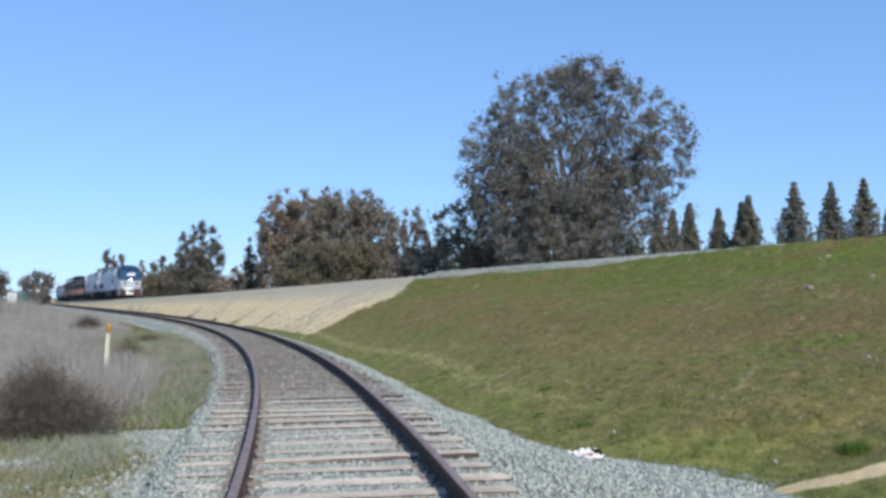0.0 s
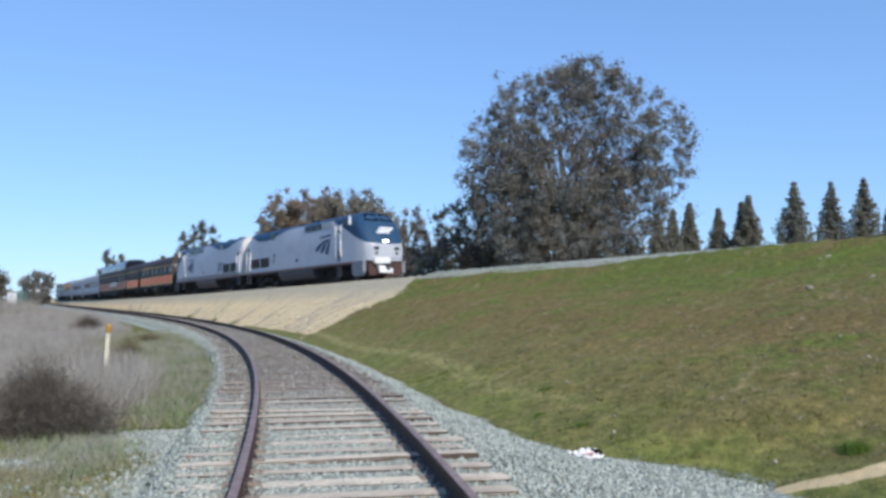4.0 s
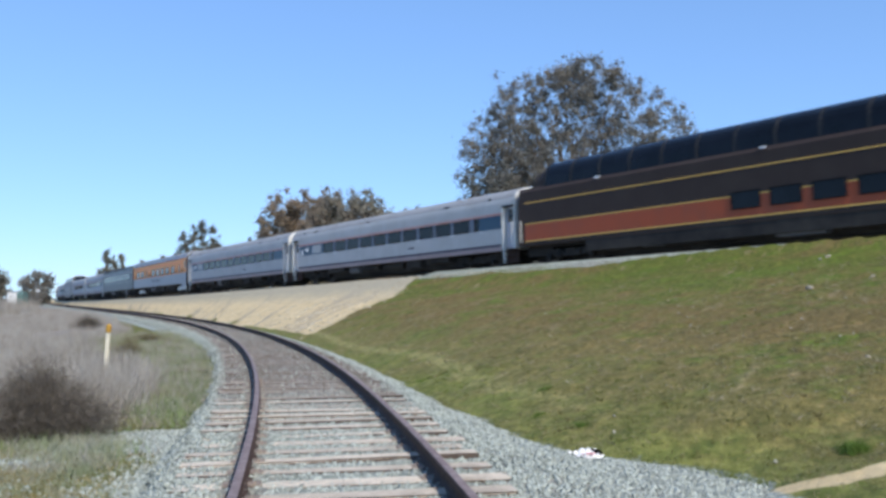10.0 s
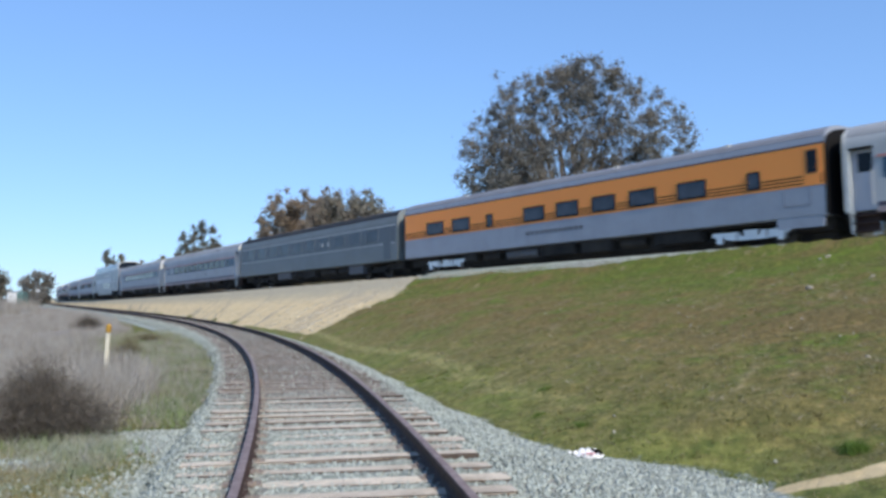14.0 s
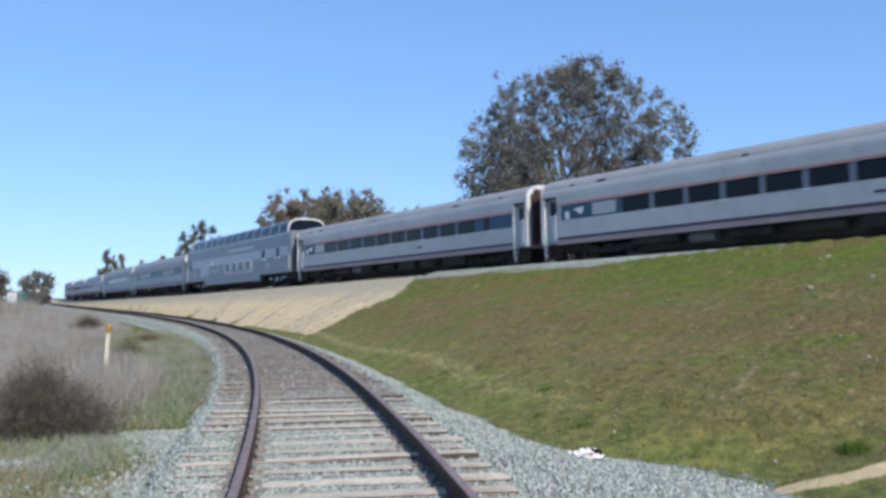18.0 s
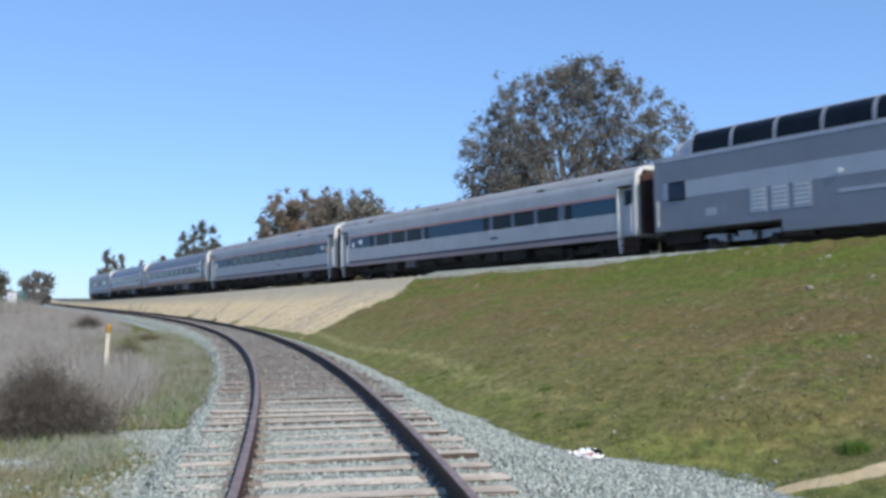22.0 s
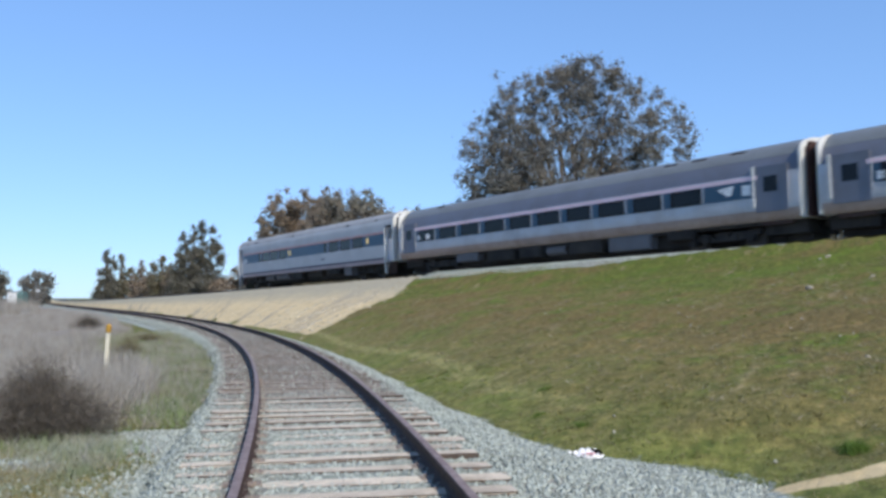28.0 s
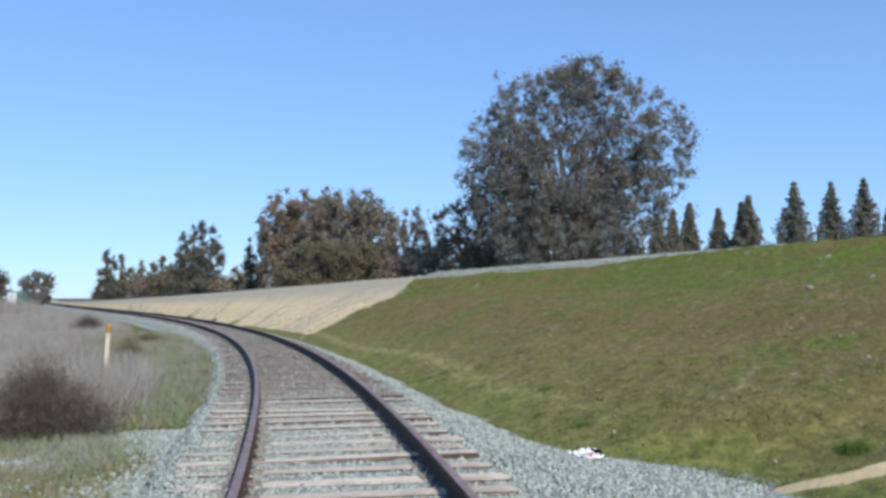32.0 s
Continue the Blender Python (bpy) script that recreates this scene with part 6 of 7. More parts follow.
couple(flat_coach("flat-sided silver coach with a blank blue panel amidships", HALF, 7, wing=22.6), 276.2, 25.8)
couple(flat_coach("flat-sided silver coach with a white wing emblem at its front end", [(2.98 + 1.69 * k, 4.42 + 1.69 * k) for k in range(10)] + [(20.0, 20.42)], 8, wing=1.85, signs=True), 302.2, 25.8)
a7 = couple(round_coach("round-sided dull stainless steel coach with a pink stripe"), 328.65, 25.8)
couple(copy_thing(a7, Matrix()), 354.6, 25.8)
LAST = [(3.70 + 1.66 * k, 5.10 + 1.66 * k) for k in range(3)] + [(8.74, 9.17)] + [(15.35 + 1.62 * k, 16.75 + 1.62 * k) for k in range(3)] + [(20.3, 20.75)]
couple(flat_coach("flat-sided silver last coach with two lit amber signs", LAST, 11, lit=(2.94, 14.7)), 380.5, 25.8)


# ---- trees ----
def leaves(centres, radii, count, size, rng, flat=1.0):
    """Many small leaf blades scattered in clumps, as corners and faces."""
    k = rng.choice(len(centres), count, p=radii ** 2 / (radii ** 2).sum())
    d = rng.normal(size=(count, 3))
    d /= np.linalg.norm(d, axis=1)[:, None]
    rr = radii[k] * np.minimum(np.abs(rng.normal(0, 0.64, count)), 1.35 + 0.3 * rng.random(count))
    c = centres[k] + d * rr[:, None] * np.array([1, 1, flat])
    u = rng.normal(size=(count, 3))
    u /= np.linalg.norm(u, axis=1)[:, None]
    w = np.cross(u, rng.normal(size=(count, 3)))
    w /= np.linalg.norm(w, axis=1)[:, None]
    s = size * rng.uniform(0.6, 1.4, count)[:, None]
    v = np.stack([c - u * s, c + w * s * 0.45, c + u * s, c - w * s * 0.45], 1).reshape(-1, 3)
    f = np.arange(count * 4).reshape(-1, 4)
    return v, f


def broadleaf(name, label, base, height, spread, lobes, count, size, mat, seed, low=0.0, trunks=1, limb_r=0.3, depth=None, clump=1.0, vase=0, outline=None, category="tree", boughs=0, thin=0.0, spires=(), core=()):
    """A tree: tapered stems, limbs to every lobe of the crown, and a crown of small leaves."""
    rng = np.random.default_rng(seed)
    tree = tagged(new(name), label, category, "trees behind the line" if category == "tree" else "shrubs under the trees")
    tree.location = base
    depth = depth or spread
    cs, rs = [], []
    def inside(t, q):
        lt, rt = (float(np.interp(t, [o[0] for o in outline], [o[i] for o in outline])) for i in (1, 2))
        return q * (rt if q > 0 else lt)

    def open_side(t, q):
        return q > 0.1 and rng.random() < thin * (1.25 if t < 0.55 else 0.7)
    while outline and boughs and len(cs) < lobes // 2:
        t, q = rng.uniform(0.04, 1.0) ** 0.85, rng.uniform(-1, 1)
        if open_side(t, q):
            continue
        y = rng.uniform(-0.5, 0.5) * depth * math.sqrt(max(0.05, 1 - q * q * 0.9)) * (1 - 0.4 * t)
        c = np.array([inside(t, q) * 0.95, y, height * t * 0.975])
        lean = np.array([0.28 * q, 0.0, 1.0])
        for _ in range(lobes // (2 * boughs)):
            up = rng.normal()
            cs.append(tuple(c + lean * up * 0.85 * clump + rng.normal(size=3) * 0.5 * clump))
            rs.append(clump * rng.uniform(0.35, 0.80) * (1.0 - 0.25 * abs(up) / 2))
    for _ in range((lobes // 2 if boughs else lobes) if outline else 0):
        t = rng.uniform(0.02, 1.0) ** 0.9
        q = rng.uniform(-1, 1)
        if open_side(t, q):
            continue
        y = rng.uniform(-0.5, 0.5) * depth * math.sqrt(max(0.05, 1 - q * q * 0.9)) * (1 - 0.4 * t)
        cs.append((inside(t, q) + rng.normal() * 0.25, y, height * t + rng.normal() * 0.3))
        rs.append(clump * rng.uniform(0.45, 1.2) * (1.1 - 0.3 * max(t, abs(q))))
    for sx, sz, rx, rz, count_here in core:
        for _ in range(count_here):
            d = rng.normal(size=3)
            d *= rng.random() ** 0.4 / np.linalg.norm(d)
            cs.append((sx + rx * d[0], 0.3 * depth * d[1], sz + rz * d[2]))
            rs.append(clump * rng.uniform(0.45, 0.95))
    for sx, tip, wide, count_here in spires:
        for _ in range(count_here):
            t = rng.uniform(0.05, 1.0)
            r = wide * float(np.interp(t, [0, 0.35, 0.75, 0.93, 1], [0.9, 1.0, 0.75, 0.42, 0.12])) * math.sqrt(rng.random())
            a = rng.uniform(0, 6.28)
            cs.append((sx + r * math.cos(a), r * math.sin(a), tip * t))
            rs.append(clump * rng.uniform(0.6, 1.15) * (1.15 - 0.5 * t))
    for _ in range(0 if outline or spires else lobes):
        t = rng.uniform(low, 1.0)
        prof = float(np.interp(t, [0, 0.3, 0.6, 0.8, 0.92, 1], [0.74, 0.95, 1.0, 0.92, 0.70, 0.30])) - 0.05
        a = rng.uniform(0, 2 * math.pi)
        q = math.sqrt(rng.uniform(0.02, 1))
        cs.append((math.cos(a) * spread * 0.5 * prof * q, math.sin(a) * depth * 0.5 * prof * q, height * (0.03 + 0.93 * t)))
        rs.append(clump * rng.uniform(0.6, 1.3) * (1.15 - 0.35 * t))
    for _ in range(vase):
        a, q = rng.uniform(0, 2 * math.pi), math.sqrt(rng.uniform(0.0, 1))
        end = np.array([math.cos(a) * spread * 0.52 * q, math.sin(a) * depth * 0.52 * q, height * (1.0 - 0.34 * q ** 2.2) * rng.uniform(0.84, 1.03)])
        for f in np.arange(rng.uniform(0.25, 0.45), 1.0, 0.075):
            bow = np.array([f ** 0.72, f ** 0.72, f])
            cs.append(tuple(end * bow + rng.normal(size=3) * 0.35))
            rs.append(clump * rng.uniform(0.5, 0.95) * (1.2 - 0.7 * f))
    cs, rs = np.array(cs), np.array(rs)
    b = B()
    for k in range(trunks):
        a = rng.uniform(0, 6.28)
        p = Vector((math.cos(a) * 0.35 * (trunks > 1), math.sin(a) * 0.35 * (trunks > 1), -0.5))
        r = limb_r
        for i in range(5):
            q = p + Vector((rng.normal() * 0.05 * height / 5 + math.cos(a) * 0.03 * height * (trunks > 1), rng.normal() * 0.04 * height / 5, height * 0.15))
            tube(b, p, q, r, r * 0.8, 7)
            p, r = q, r * 0.8
    part("trunk", b, M["bark"], tree)
    b = B()
    for c, r in zip(cs[:: max(1, len(cs) // 90)], rs[:: max(1, len(cs) // 90)]):
        z0 = max(0.1 * height, c[2] * 0.45)
        p = Vector((c[0] * 0.12, c[1] * 0.12, z0))
        m = Vector((c[0] * 0.55, c[1] * 0.55, z0 + (c[2] - z0) * 0.6))
        tube(b, p, m, limb_r * 0.28, limb_r * 0.18, 5)
        tube(b, m, Vector(c), limb_r * 0.18, limb_r * 0.06, 5)
    part("limb", b, M["bark"], tree)
    v, f = leaves(cs, rs, count, size, rng)
    ob = new("crown", raw("crown", v, f, mat))
    ob.parent = tree
    return tree


def conifer(name, label, base, height, width, count, seed, mat):
    """A pointed evergreen with drooping whorls of branches."""
    rng = np.random.default_rng(seed)
    tree = tagged(new(name), label, "tree", "evergreens in a row")
    tree.location = base
    b = B()
    tube(b, (0, 0, -0.5), (0, 0, height * 0.97), 0.24, 0.03, 7)
    part("trunk", b, M["bark"], tree)
    bb = B()
    vs = []
    lay = 26
    for i in range(lay):
        t = i / (lay - 1)
        z = height * (0.04 + 0.95 * t)
        r = width * 0.52 * (1 - t) ** 0.9 + 0.05
        k = max(4, int(11 * (1 - t)) + 3)
        for j in range(k):
            a = 2 * math.pi * (j + rng.uniform(-0.3, 0.3)) / k + i
            rr = r * rng.uniform(0.72, 1.12)
            tip = np.array([math.cos(a) * rr, math.sin(a) * rr, z - 0.12 * rr])
            tube(bb, (0, 0, z), tuple(tip), 0.035, 0.012, 4)
            m = max(5, int(count / (lay * 9)))
            q = rng.uniform(0.15, 1.0, m)[:, None]
            vs.append(tip * q + np.array([0, 0, z]) * (1 - q) * np.array([0, 0, 1]) + rng.normal(size=(m, 3)) * np.array([0.16, 0.16, 0.16]) * (0.5 + rr * 0.4))
    part("branch", bb, M["bark"], tree)
    c = np.vstack(vs)
    v, f = leaves(c, np.full(len(c), 0.22), int(len(c) * 4.2), 0.15, rng)
    ob = new("crown", raw("crown", v, f, mat))
    ob.parent = tree
    return tree


def spot(px, dist, lift=None):
    """Plan position at a bearing (tangent px) and a distance ahead, on the ground."""
    x, y = px * dist, dist
    z, *_ = terrain(np.array([x]), np.array([y]))
    return (x, y, float(z[0]) if lift is None else lift)


T = lambda x: (x - 784) / 1569.6
EUC = [(0, 6.3, 4.24), (0.2, 8.19, 5.09), (0.33, 9.03, 6.36), (0.44, 9.77, 8.06), (0.55, 10.71, 9.4), (0.62, 11.03, 10.44), (0.67, 10.92, 10.66), (0.73, 9.77, 10.55), (0.785, 9.13, 10.44), (0.84, 8.29, 8.64), (0.9, 7.13, 6.31), (0.95, 3.14, 4.61), (1.0, 0.41, 1.7)]
broadleaf("eucalyptus_tree", "large grey-green eucalyptus with several stems and open crown", spot(T(1024), 80), 22.5, 20.8, 2300, 215000, 0.115, M["leaf_euc"], 11, trunks=7, limb_r=0.30, depth=12, clump=0.92, outline=EUC, boughs=140, thin=0.24, core=((-4.6, 9.5, 4.6, 6.5, 300), (-5.6, 14.5, 3.2, 3.2, 90), (0.5, 6.5, 5.0, 4.5, 120), (1.5, 9.5, 4.5, 4.5, 110), (3.6, 13.5, 3.6, 4.5, 100)),
          spires=((3.2, 21.7, 1.1, 26), (7.6, 20.4, 0.9, 20), (9.6, 19.0, 0.8, 20), (-6.4, 19.8, 0.9, 18), (-4.4, 20.7, 0.8, 16)))
broadleaf("eucalyptus_tree", "smaller dark tree beside the large eucalyptus", spot(T(842), 84), 11.6, 9.0, 170, 20000, 0.15, M["leaf_dark"], 12, trunks=2, limb_r=0.2, clump=0.7)
broadleaf("scrub_tree", "low dark scrubby tree with bare twigs", spot(T(775), 92), 11.0, 9.6, 160, 13000, 0.15, M["leaf_euc"], 13, trunks=2, limb_r=0.18, clump=0.62, spires=((-2.2, 11.2, 1.0, 26), (0.4, 10.6, 1.2, 30), (2.4, 9.6, 1.4, 34), (-3.6, 8.8, 1.4, 30)))
broadleaf("scrub_tree", "low brownish scrubby tree with thin crown", spot(T(716), 96), 10.6, 9.6, 160, 16000, 0.16, M["leaf_brown"], 23, trunks=2, limb_r=0.18, clump=0.72, spires=((-1.8, 9.0, 1.6, 40), (0.0, 11.0, 1.0, 28), (1.8, 9.9, 1.3, 34), (3.4, 8.8, 1.5, 34)))
# shrubs at 905 and 965: dark masses added for deep shade behind the crown
for i, (bx, dist, tall, hue) in enumerate(((694, 90, 5.4, "leaf_brown"), (752, 88, 5.6, "leaf_oak"), (828, 86, 5.8, "leaf_dark"), (905, 96, 8.0, "leaf_dark"), (965, 97, 8.4, "leaf_dark"), (1010, 85, 6.3, "leaf_brown"), (1062, 85, 6.6, "leaf_brown"), (1122, 84, 6.4, "leaf_oak"))):
    broadleaf("understory_shrub", "low dark brown shrub under the trees", spot(T(bx), dist), tall, 5.6, 70, 9000, 0.14, M[hue], 70 + i, limb_r=0.1, clump=0.75, category="shrub")
OAK = [(0, 4.4, 4.4), (0.3, 5.2, 5.2), (0.75, 5.2, 5.2), (0.88, 4.9, 4.9), (0.95, 4.3, 4.3), (1, 3.4, 3.4)]
broadleaf("oak_tree", "rounded rust-brown tree with dense crown", spot(T(622), 104), 13.0, 10.4, 560, 62000, 0.165, M["leaf_oak"], 14, limb_r=0.25, clump=0.95, depth=9, outline=OAK, boughs=42, spires=((2.4, 13.4, 0.9, 16), (-1.6, 13.5, 0.9, 16)))
broadleaf("oak_tree", "rounded rust-brown tree with ragged top", spot(T(534), 110), 13.5, 10.4, 560, 62000, 0.17, M["leaf_brown"], 15, limb_r=0.25, clump=0.95, depth=9, outline=OAK, boughs=42, spires=((-3.2, 14.0, 0.7, 14), (-2.0, 15.0, 0.5, 10), (0.3, 14.9, 0.5, 10), (3.3, 13.9, 0.8, 14)))
broadleaf("oak_tree", "rounded brown tree between two others", spot(T(582), 110), 13.6, 9.0, 320, 30000, 0.175, M["leaf_brown"], 25, limb_r=0.22, clump=0.95, depth=7, outline=OAK, boughs=24)
for i, (bx, dist, tall, wide) in enumerate(((556, 97, 8.0, 6.0), (512, 99, 6.8, 4.4), (606, 96, 7.2, 5.0), (650, 97, 7.8, 5.0))):
    broadleaf("understory_shrub", "olive-green leafy shrub before the brown trees", spot(T(bx), dist), tall, wide, 34, 11000, 0.145, M["leaf_olive"], 90 + i, limb_r=0.1, clump=0.95, category="shrub")
broadleaf("scrub_tree", "thin ragged tree at the edge of the brown trees", spot(T(463), 114), 11.0, 3.2, 60, 6500, 0.17, M["leaf_dark"], 26, limb_r=0.12, clump=0.7, spires=((-1.6, 9.4, 0.7, 20), (0.0, 11.2, 0.7, 24), (-1.0, 7.0, 0.9, 20)))
broadleaf("scrub_tree", "small dark tree beside the line", spot(T(432), 122), 7.0, 5.2, 40, 5500, 0.2, M["leaf_brown"], 16, limb_r=0.15, clump=0.85, spires=((-1.2, 5.4, 1.1, 26), (0.4, 6.8, 0.7, 18), (1.4, 5.6, 1.0, 24)))
broadleaf("eucalyptus_tree", "slender dark tree with ragged top", spot(T(352), 140), 13.6, 7.6, 70, 42000, 0.18, M["leaf_dark"], 17, trunks=2, limb_r=0.22, clump=0.95, spires=((-2.4, 12.7, 0.9, 34), (-1.0, 12.9, 0.9, 36), (0.4, 13.6, 1.1, 44), (2.0, 12.5, 0.9, 34), (3.1, 11.3, 0.9, 30), (-3.4, 8.4, 1.2, 34), (0.0, 9.0, 2.6, 60)))
broadleaf("scrub_tree", "small dark rounded tree beside the line", spot(T(284), 150), 8.0, 5.0, 40, 9000, 0.2, M["leaf_olive"], 18, limb_r=0.15, clump=0.9, spires=((-1.2, 7.2, 1.2, 30), (0.4, 8.3, 0.9, 26), (1.4, 6.6, 1.2, 30)))
broadleaf("scrub_tree", "thin pale spire-shaped tree beside the line", spot(T(250), 160), 7.9, 3.2, 40, 6500, 0.2, M["leaf_brown"], 19, limb_r=0.12, clump=0.8, spires=((0.0, 8.2, 0.9, 40), (-1.6, 5.4, 1.0, 24), (1.4, 5.6, 1.0, 24)))
broadleaf("scrub_tree", "tall dark spire-shaped tree far off beside the line", spot(T(190), 165), 9.6, 4.2, 70, 9000, 0.2, M["leaf_dark"], 60, limb_r=0.15, clump=0.8, spires=((-0.2, 9.6, 0.8, 40), (1.0, 8.6, 0.9, 34), (-1.4, 6.0, 0.9, 24)))
broadleaf("scrub_tree", "tall dark spire-shaped tree far off beside the line", spot(T(215), 168), 9.3, 4.4, 70, 9000, 0.2, M["leaf_olive"], 61, limb_r=0.15, clump=0.8, spires=((-0.2, 9.6, 0.9, 44), (1.5, 7.4, 1.1, 36), (2.6, 6.0, 1.1, 28)))
broadleaf("scrub_tree", "small brownish tree beside the line", spot(T(306), 150), 6.4, 4.6, 60, 7000, 0.2, M["leaf_brown"], 63, limb_r=0.15, clump=0.9)
broadleaf("scrub_tree", "low brown tree beside the line", spot(T(266), 158), 5.2, 5.4, 60, 7000, 0.2, M["leaf_brown"], 62, limb_r=0.15, clump=0.9)
broadleaf("scrub_tree", "low brown tree beside the slender one", spot(T(400), 136), 4.4, 4.4, 50, 5000, 0.2, M["leaf_brown"], 64, limb_r=0.12, clump=0.8)
broadleaf("eucalyptus_tree", "distant grey-green tree by the line", spot(T(66), 210), 7.6, 8.5, 60, 6000, 0.34, M["leaf_euc"], 21, limb_r=0.22, clump=1.1)
broadleaf("scrub_tree", "distant dark tree at the field edge", spot(T(-12), 120), 6.4, 2.8, 40, 4000, 0.28, M["leaf_dark"], 22, limb_r=0.15, clump=1.0)
for i, (px, py, w, d) in enumerate(((1166, 384, 56, 118), (1192, 372, 52, 122), (1222, 362, 56, 125), (1273, 371, 62, 125), (1314, 360, 54, 123), (1327, 348, 74, 121), (1408, 324, 88, 125), (1474, 324, 84, 128), (1532, 317, 88, 126), (1583, 350, 80, 126))):
    g = spot(T(px), d)
    topz = CAM_Z + (528 - py) / 1569.6 * d
    conifer("pine_tree", "dark pointed evergreen standing in a row", g, topz - g[2], w / 1569.6 * d * 1.68, 11000, 40 + i, M["needle"])


# ---- plants and stones on the ground ----
def scatter(n, x0, x1, y0, y1, rng, keep):
    """Random places of the plan that pass a test on the two lines and the masks."""
    a, r = rng.uniform(x0, x1, n), np.exp(rng.uniform(np.log(y0), np.log(y1), n))
    px, py = a * r, r
    us, du = lateral(px, py, UP_X[::2], UP_Y[::2], UP_S[::2], np.sin(up_head)[::2], np.cos(up_head)[::2])
    ls, dl = lateral(px, py, LO_X[::4], LO_Y[::4], LO_S[::4], -np.sin(lo_head)[::4], np.cos(lo_head)[::4])
    z, dirt, dry, lush, stony = terrain(px, py)
    ok = keep(px, py, us, du, ls, dl, dirt, dry, rng)
    return px[ok], py[ok], z[ok]


def blades(name, label, pts, per, length, width, lean, mat, seed, category="grass"):
    """Tufts of thin upright blades, all in one mesh."""
    rng = np.random.default_rng(seed)
    px, py, pz = pts
    n = len(px) * per
    k = np.repeat(np.arange(len(px)), per)
    size = np.repeat(rng.uniform(0.6, 1.35, len(px)), per)
    root = np.stack([px[k], py[k], pz[k] - 0.02], 1) + np.concatenate([rng.normal(size=(n, 2)) * 0.05 * (length / 0.15), np.zeros((n, 1))], 1)
    up = np.stack([rng.normal(size=n) * lean, rng.normal(size=n) * lean, np.ones(n)], 1)
    up *= (length * size * rng.uniform(0.5, 1.2, n))[:, None]
    side = rng.normal(size=(n, 3)) * np.array([1, 1, 0])
    side /= np.linalg.norm(side, axis=1)[:, None] + 1e-6
    side *= width
    v = np.stack([root - side, root + side, root + up], 1).reshape(-1, 3)
    f = np.arange(n * 3).reshape(-1, 3)
    return tagged(new(name, raw(name, v, f, mat)), label, category, kind="stuff")


rng = np.random.default_rng(77)
green_bank = scatter(24000, -0.15, 0.56, 7.2, 50, rng, lambda px, py, us, du, ls, dl, di, dr, r: (dl > bank_foot(ls) + 0.1) & (du > 3.3) & (di < 0.4 + 0.3 * r.random(len(px))) & (r.random(len(px)) < 0.5 + 0.5 * np.sin(px * 0.8 + py * 0.5)))
blades("bank_grass", "short green grass on the embankment", green_bank, 5, 0.05, 0.006, 0.8, M["blade"], 1)
straw_bank = scatter(24000, -0.15, 0.56, 7.2, 50, rng, lambda px, py, us, du, ls, dl, di, dr, r: (dl > bank_foot(ls) + 0.1) & (du > 3.3) & (di < 0.6) & (r.random(len(px)) < 0.6 - 0.4 * np.sin(px * 0.8 + py * 0.5)))
blades("dry_bank_grass", "dry tan grass on the embankment", straw_bank, 5, 0.05, 0.006, 0.9, M["straw"], 2)
tuft_rng = np.random.default_rng(58)
dark_tufts = scatter(2600, -0.15, 0.56, 7.6, 44, tuft_rng, lambda px, py, us, du, ls, dl, di, dr, r: (dl > bank_foot(ls) + 0.3) & (du > 3.6) & (di < 0.4) & (r.random(len(px)) < 0.45 + 0.4 * np.sin(px * 1.1 - py * 0.7)))
blades("bank_tufts", "rough darker grass tufts dotted over the embankment", dark_tufts, 10, 0.07, 0.007, 0.8, M["tuft"], 59)
pale_tufts = scatter(2200, -0.15, 0.56, 7.6, 44, tuft_rng, lambda px, py, us, du, ls, dl, di, dr, r: (dl > bank_foot(ls) + 0.3) & (du > 3.6) & (di < 0.4) & (r.random(len(px)) < 0.4 - 0.4 * np.sin(px * 0.9 + py * 0.6)))
blades("dry_bank_tufts", "pale dead grass tufts dotted over the embankment", pale_tufts, 10, 0.07, 0.007, 1.0, M["pale_tuft"], 61)
left_green = scatter(52000, -0.56, -0.1, 5.6, 45, rng, lambda px, py, us, du, ls, dl, di, dr, r: (dl < left_edge(ls) - 0.05) & (dl > weed_edge(ls) - 0.4) & (r.random(len(px)) < 0.5 + 0.6 * np.sin(px * 1.3 + 1) * np.sin(py * 0.9)) & (terrain.stony < 0.30 + 0.35 * r.random(len(px))))
half = len(left_green[0]) // 2
blades("verge_grass", "green grass on the verge of the siding", [q[:half] for q in left_green], 5, 0.065, 0.006, 0.6, M["verge_blade"], 3)
blades("dry_verge_grass", "dry tan grass on the verge of the siding", [q[half:] for q in left_green], 5, 0.060, 0.006, 0.8, M["straw"], 13)
foot_grass = scatter(2600, -0.62, -0.33, 8.3, 10.6, rng, lambda px, py, us, du, ls, dl, di, dr, r: (px < -3.4) & (r.random(len(px)) < 0.5 + 0.5 * np.sin(px * 3 + py * 2)))
blades("shrub_grass", "tall green grass at the foot of the shrub", foot_grass, 5, 0.14, 0.006, 0.5, M["verge_blade"], 43)
edge_rng = np.random.default_rng(91)
edge_s = edge_rng.triangular(9.0, 22, 48, 16000)
edge_side = left_edge(edge_s) + 0.12 - (2.2 + 2.6 * np.clip((edge_s - 17) / 9, 0, 1)) * edge_rng.random(16000) ** 1.2
edge_pts = lo_at(edge_s, edge_side, 0 * edge_s - 0.43)
terrain(edge_pts[0], edge_pts[1])
edge_ok = (edge_side > weed_edge(edge_s) - 0.5) & (terrain.stony * (edge_s < 14) < 0.25 + 0.3 * edge_rng.random(16000))
edge_pts = [q[edge_ok] for q in edge_pts]
edge_half = len(edge_pts[0]) * 3 // 5
blades("edge_grass", "soft grey-green grass along the siding's stone", [q[:edge_half] for q in edge_pts], 6, 0.17, 0.008, 0.5, M["edge_blade"], 44)
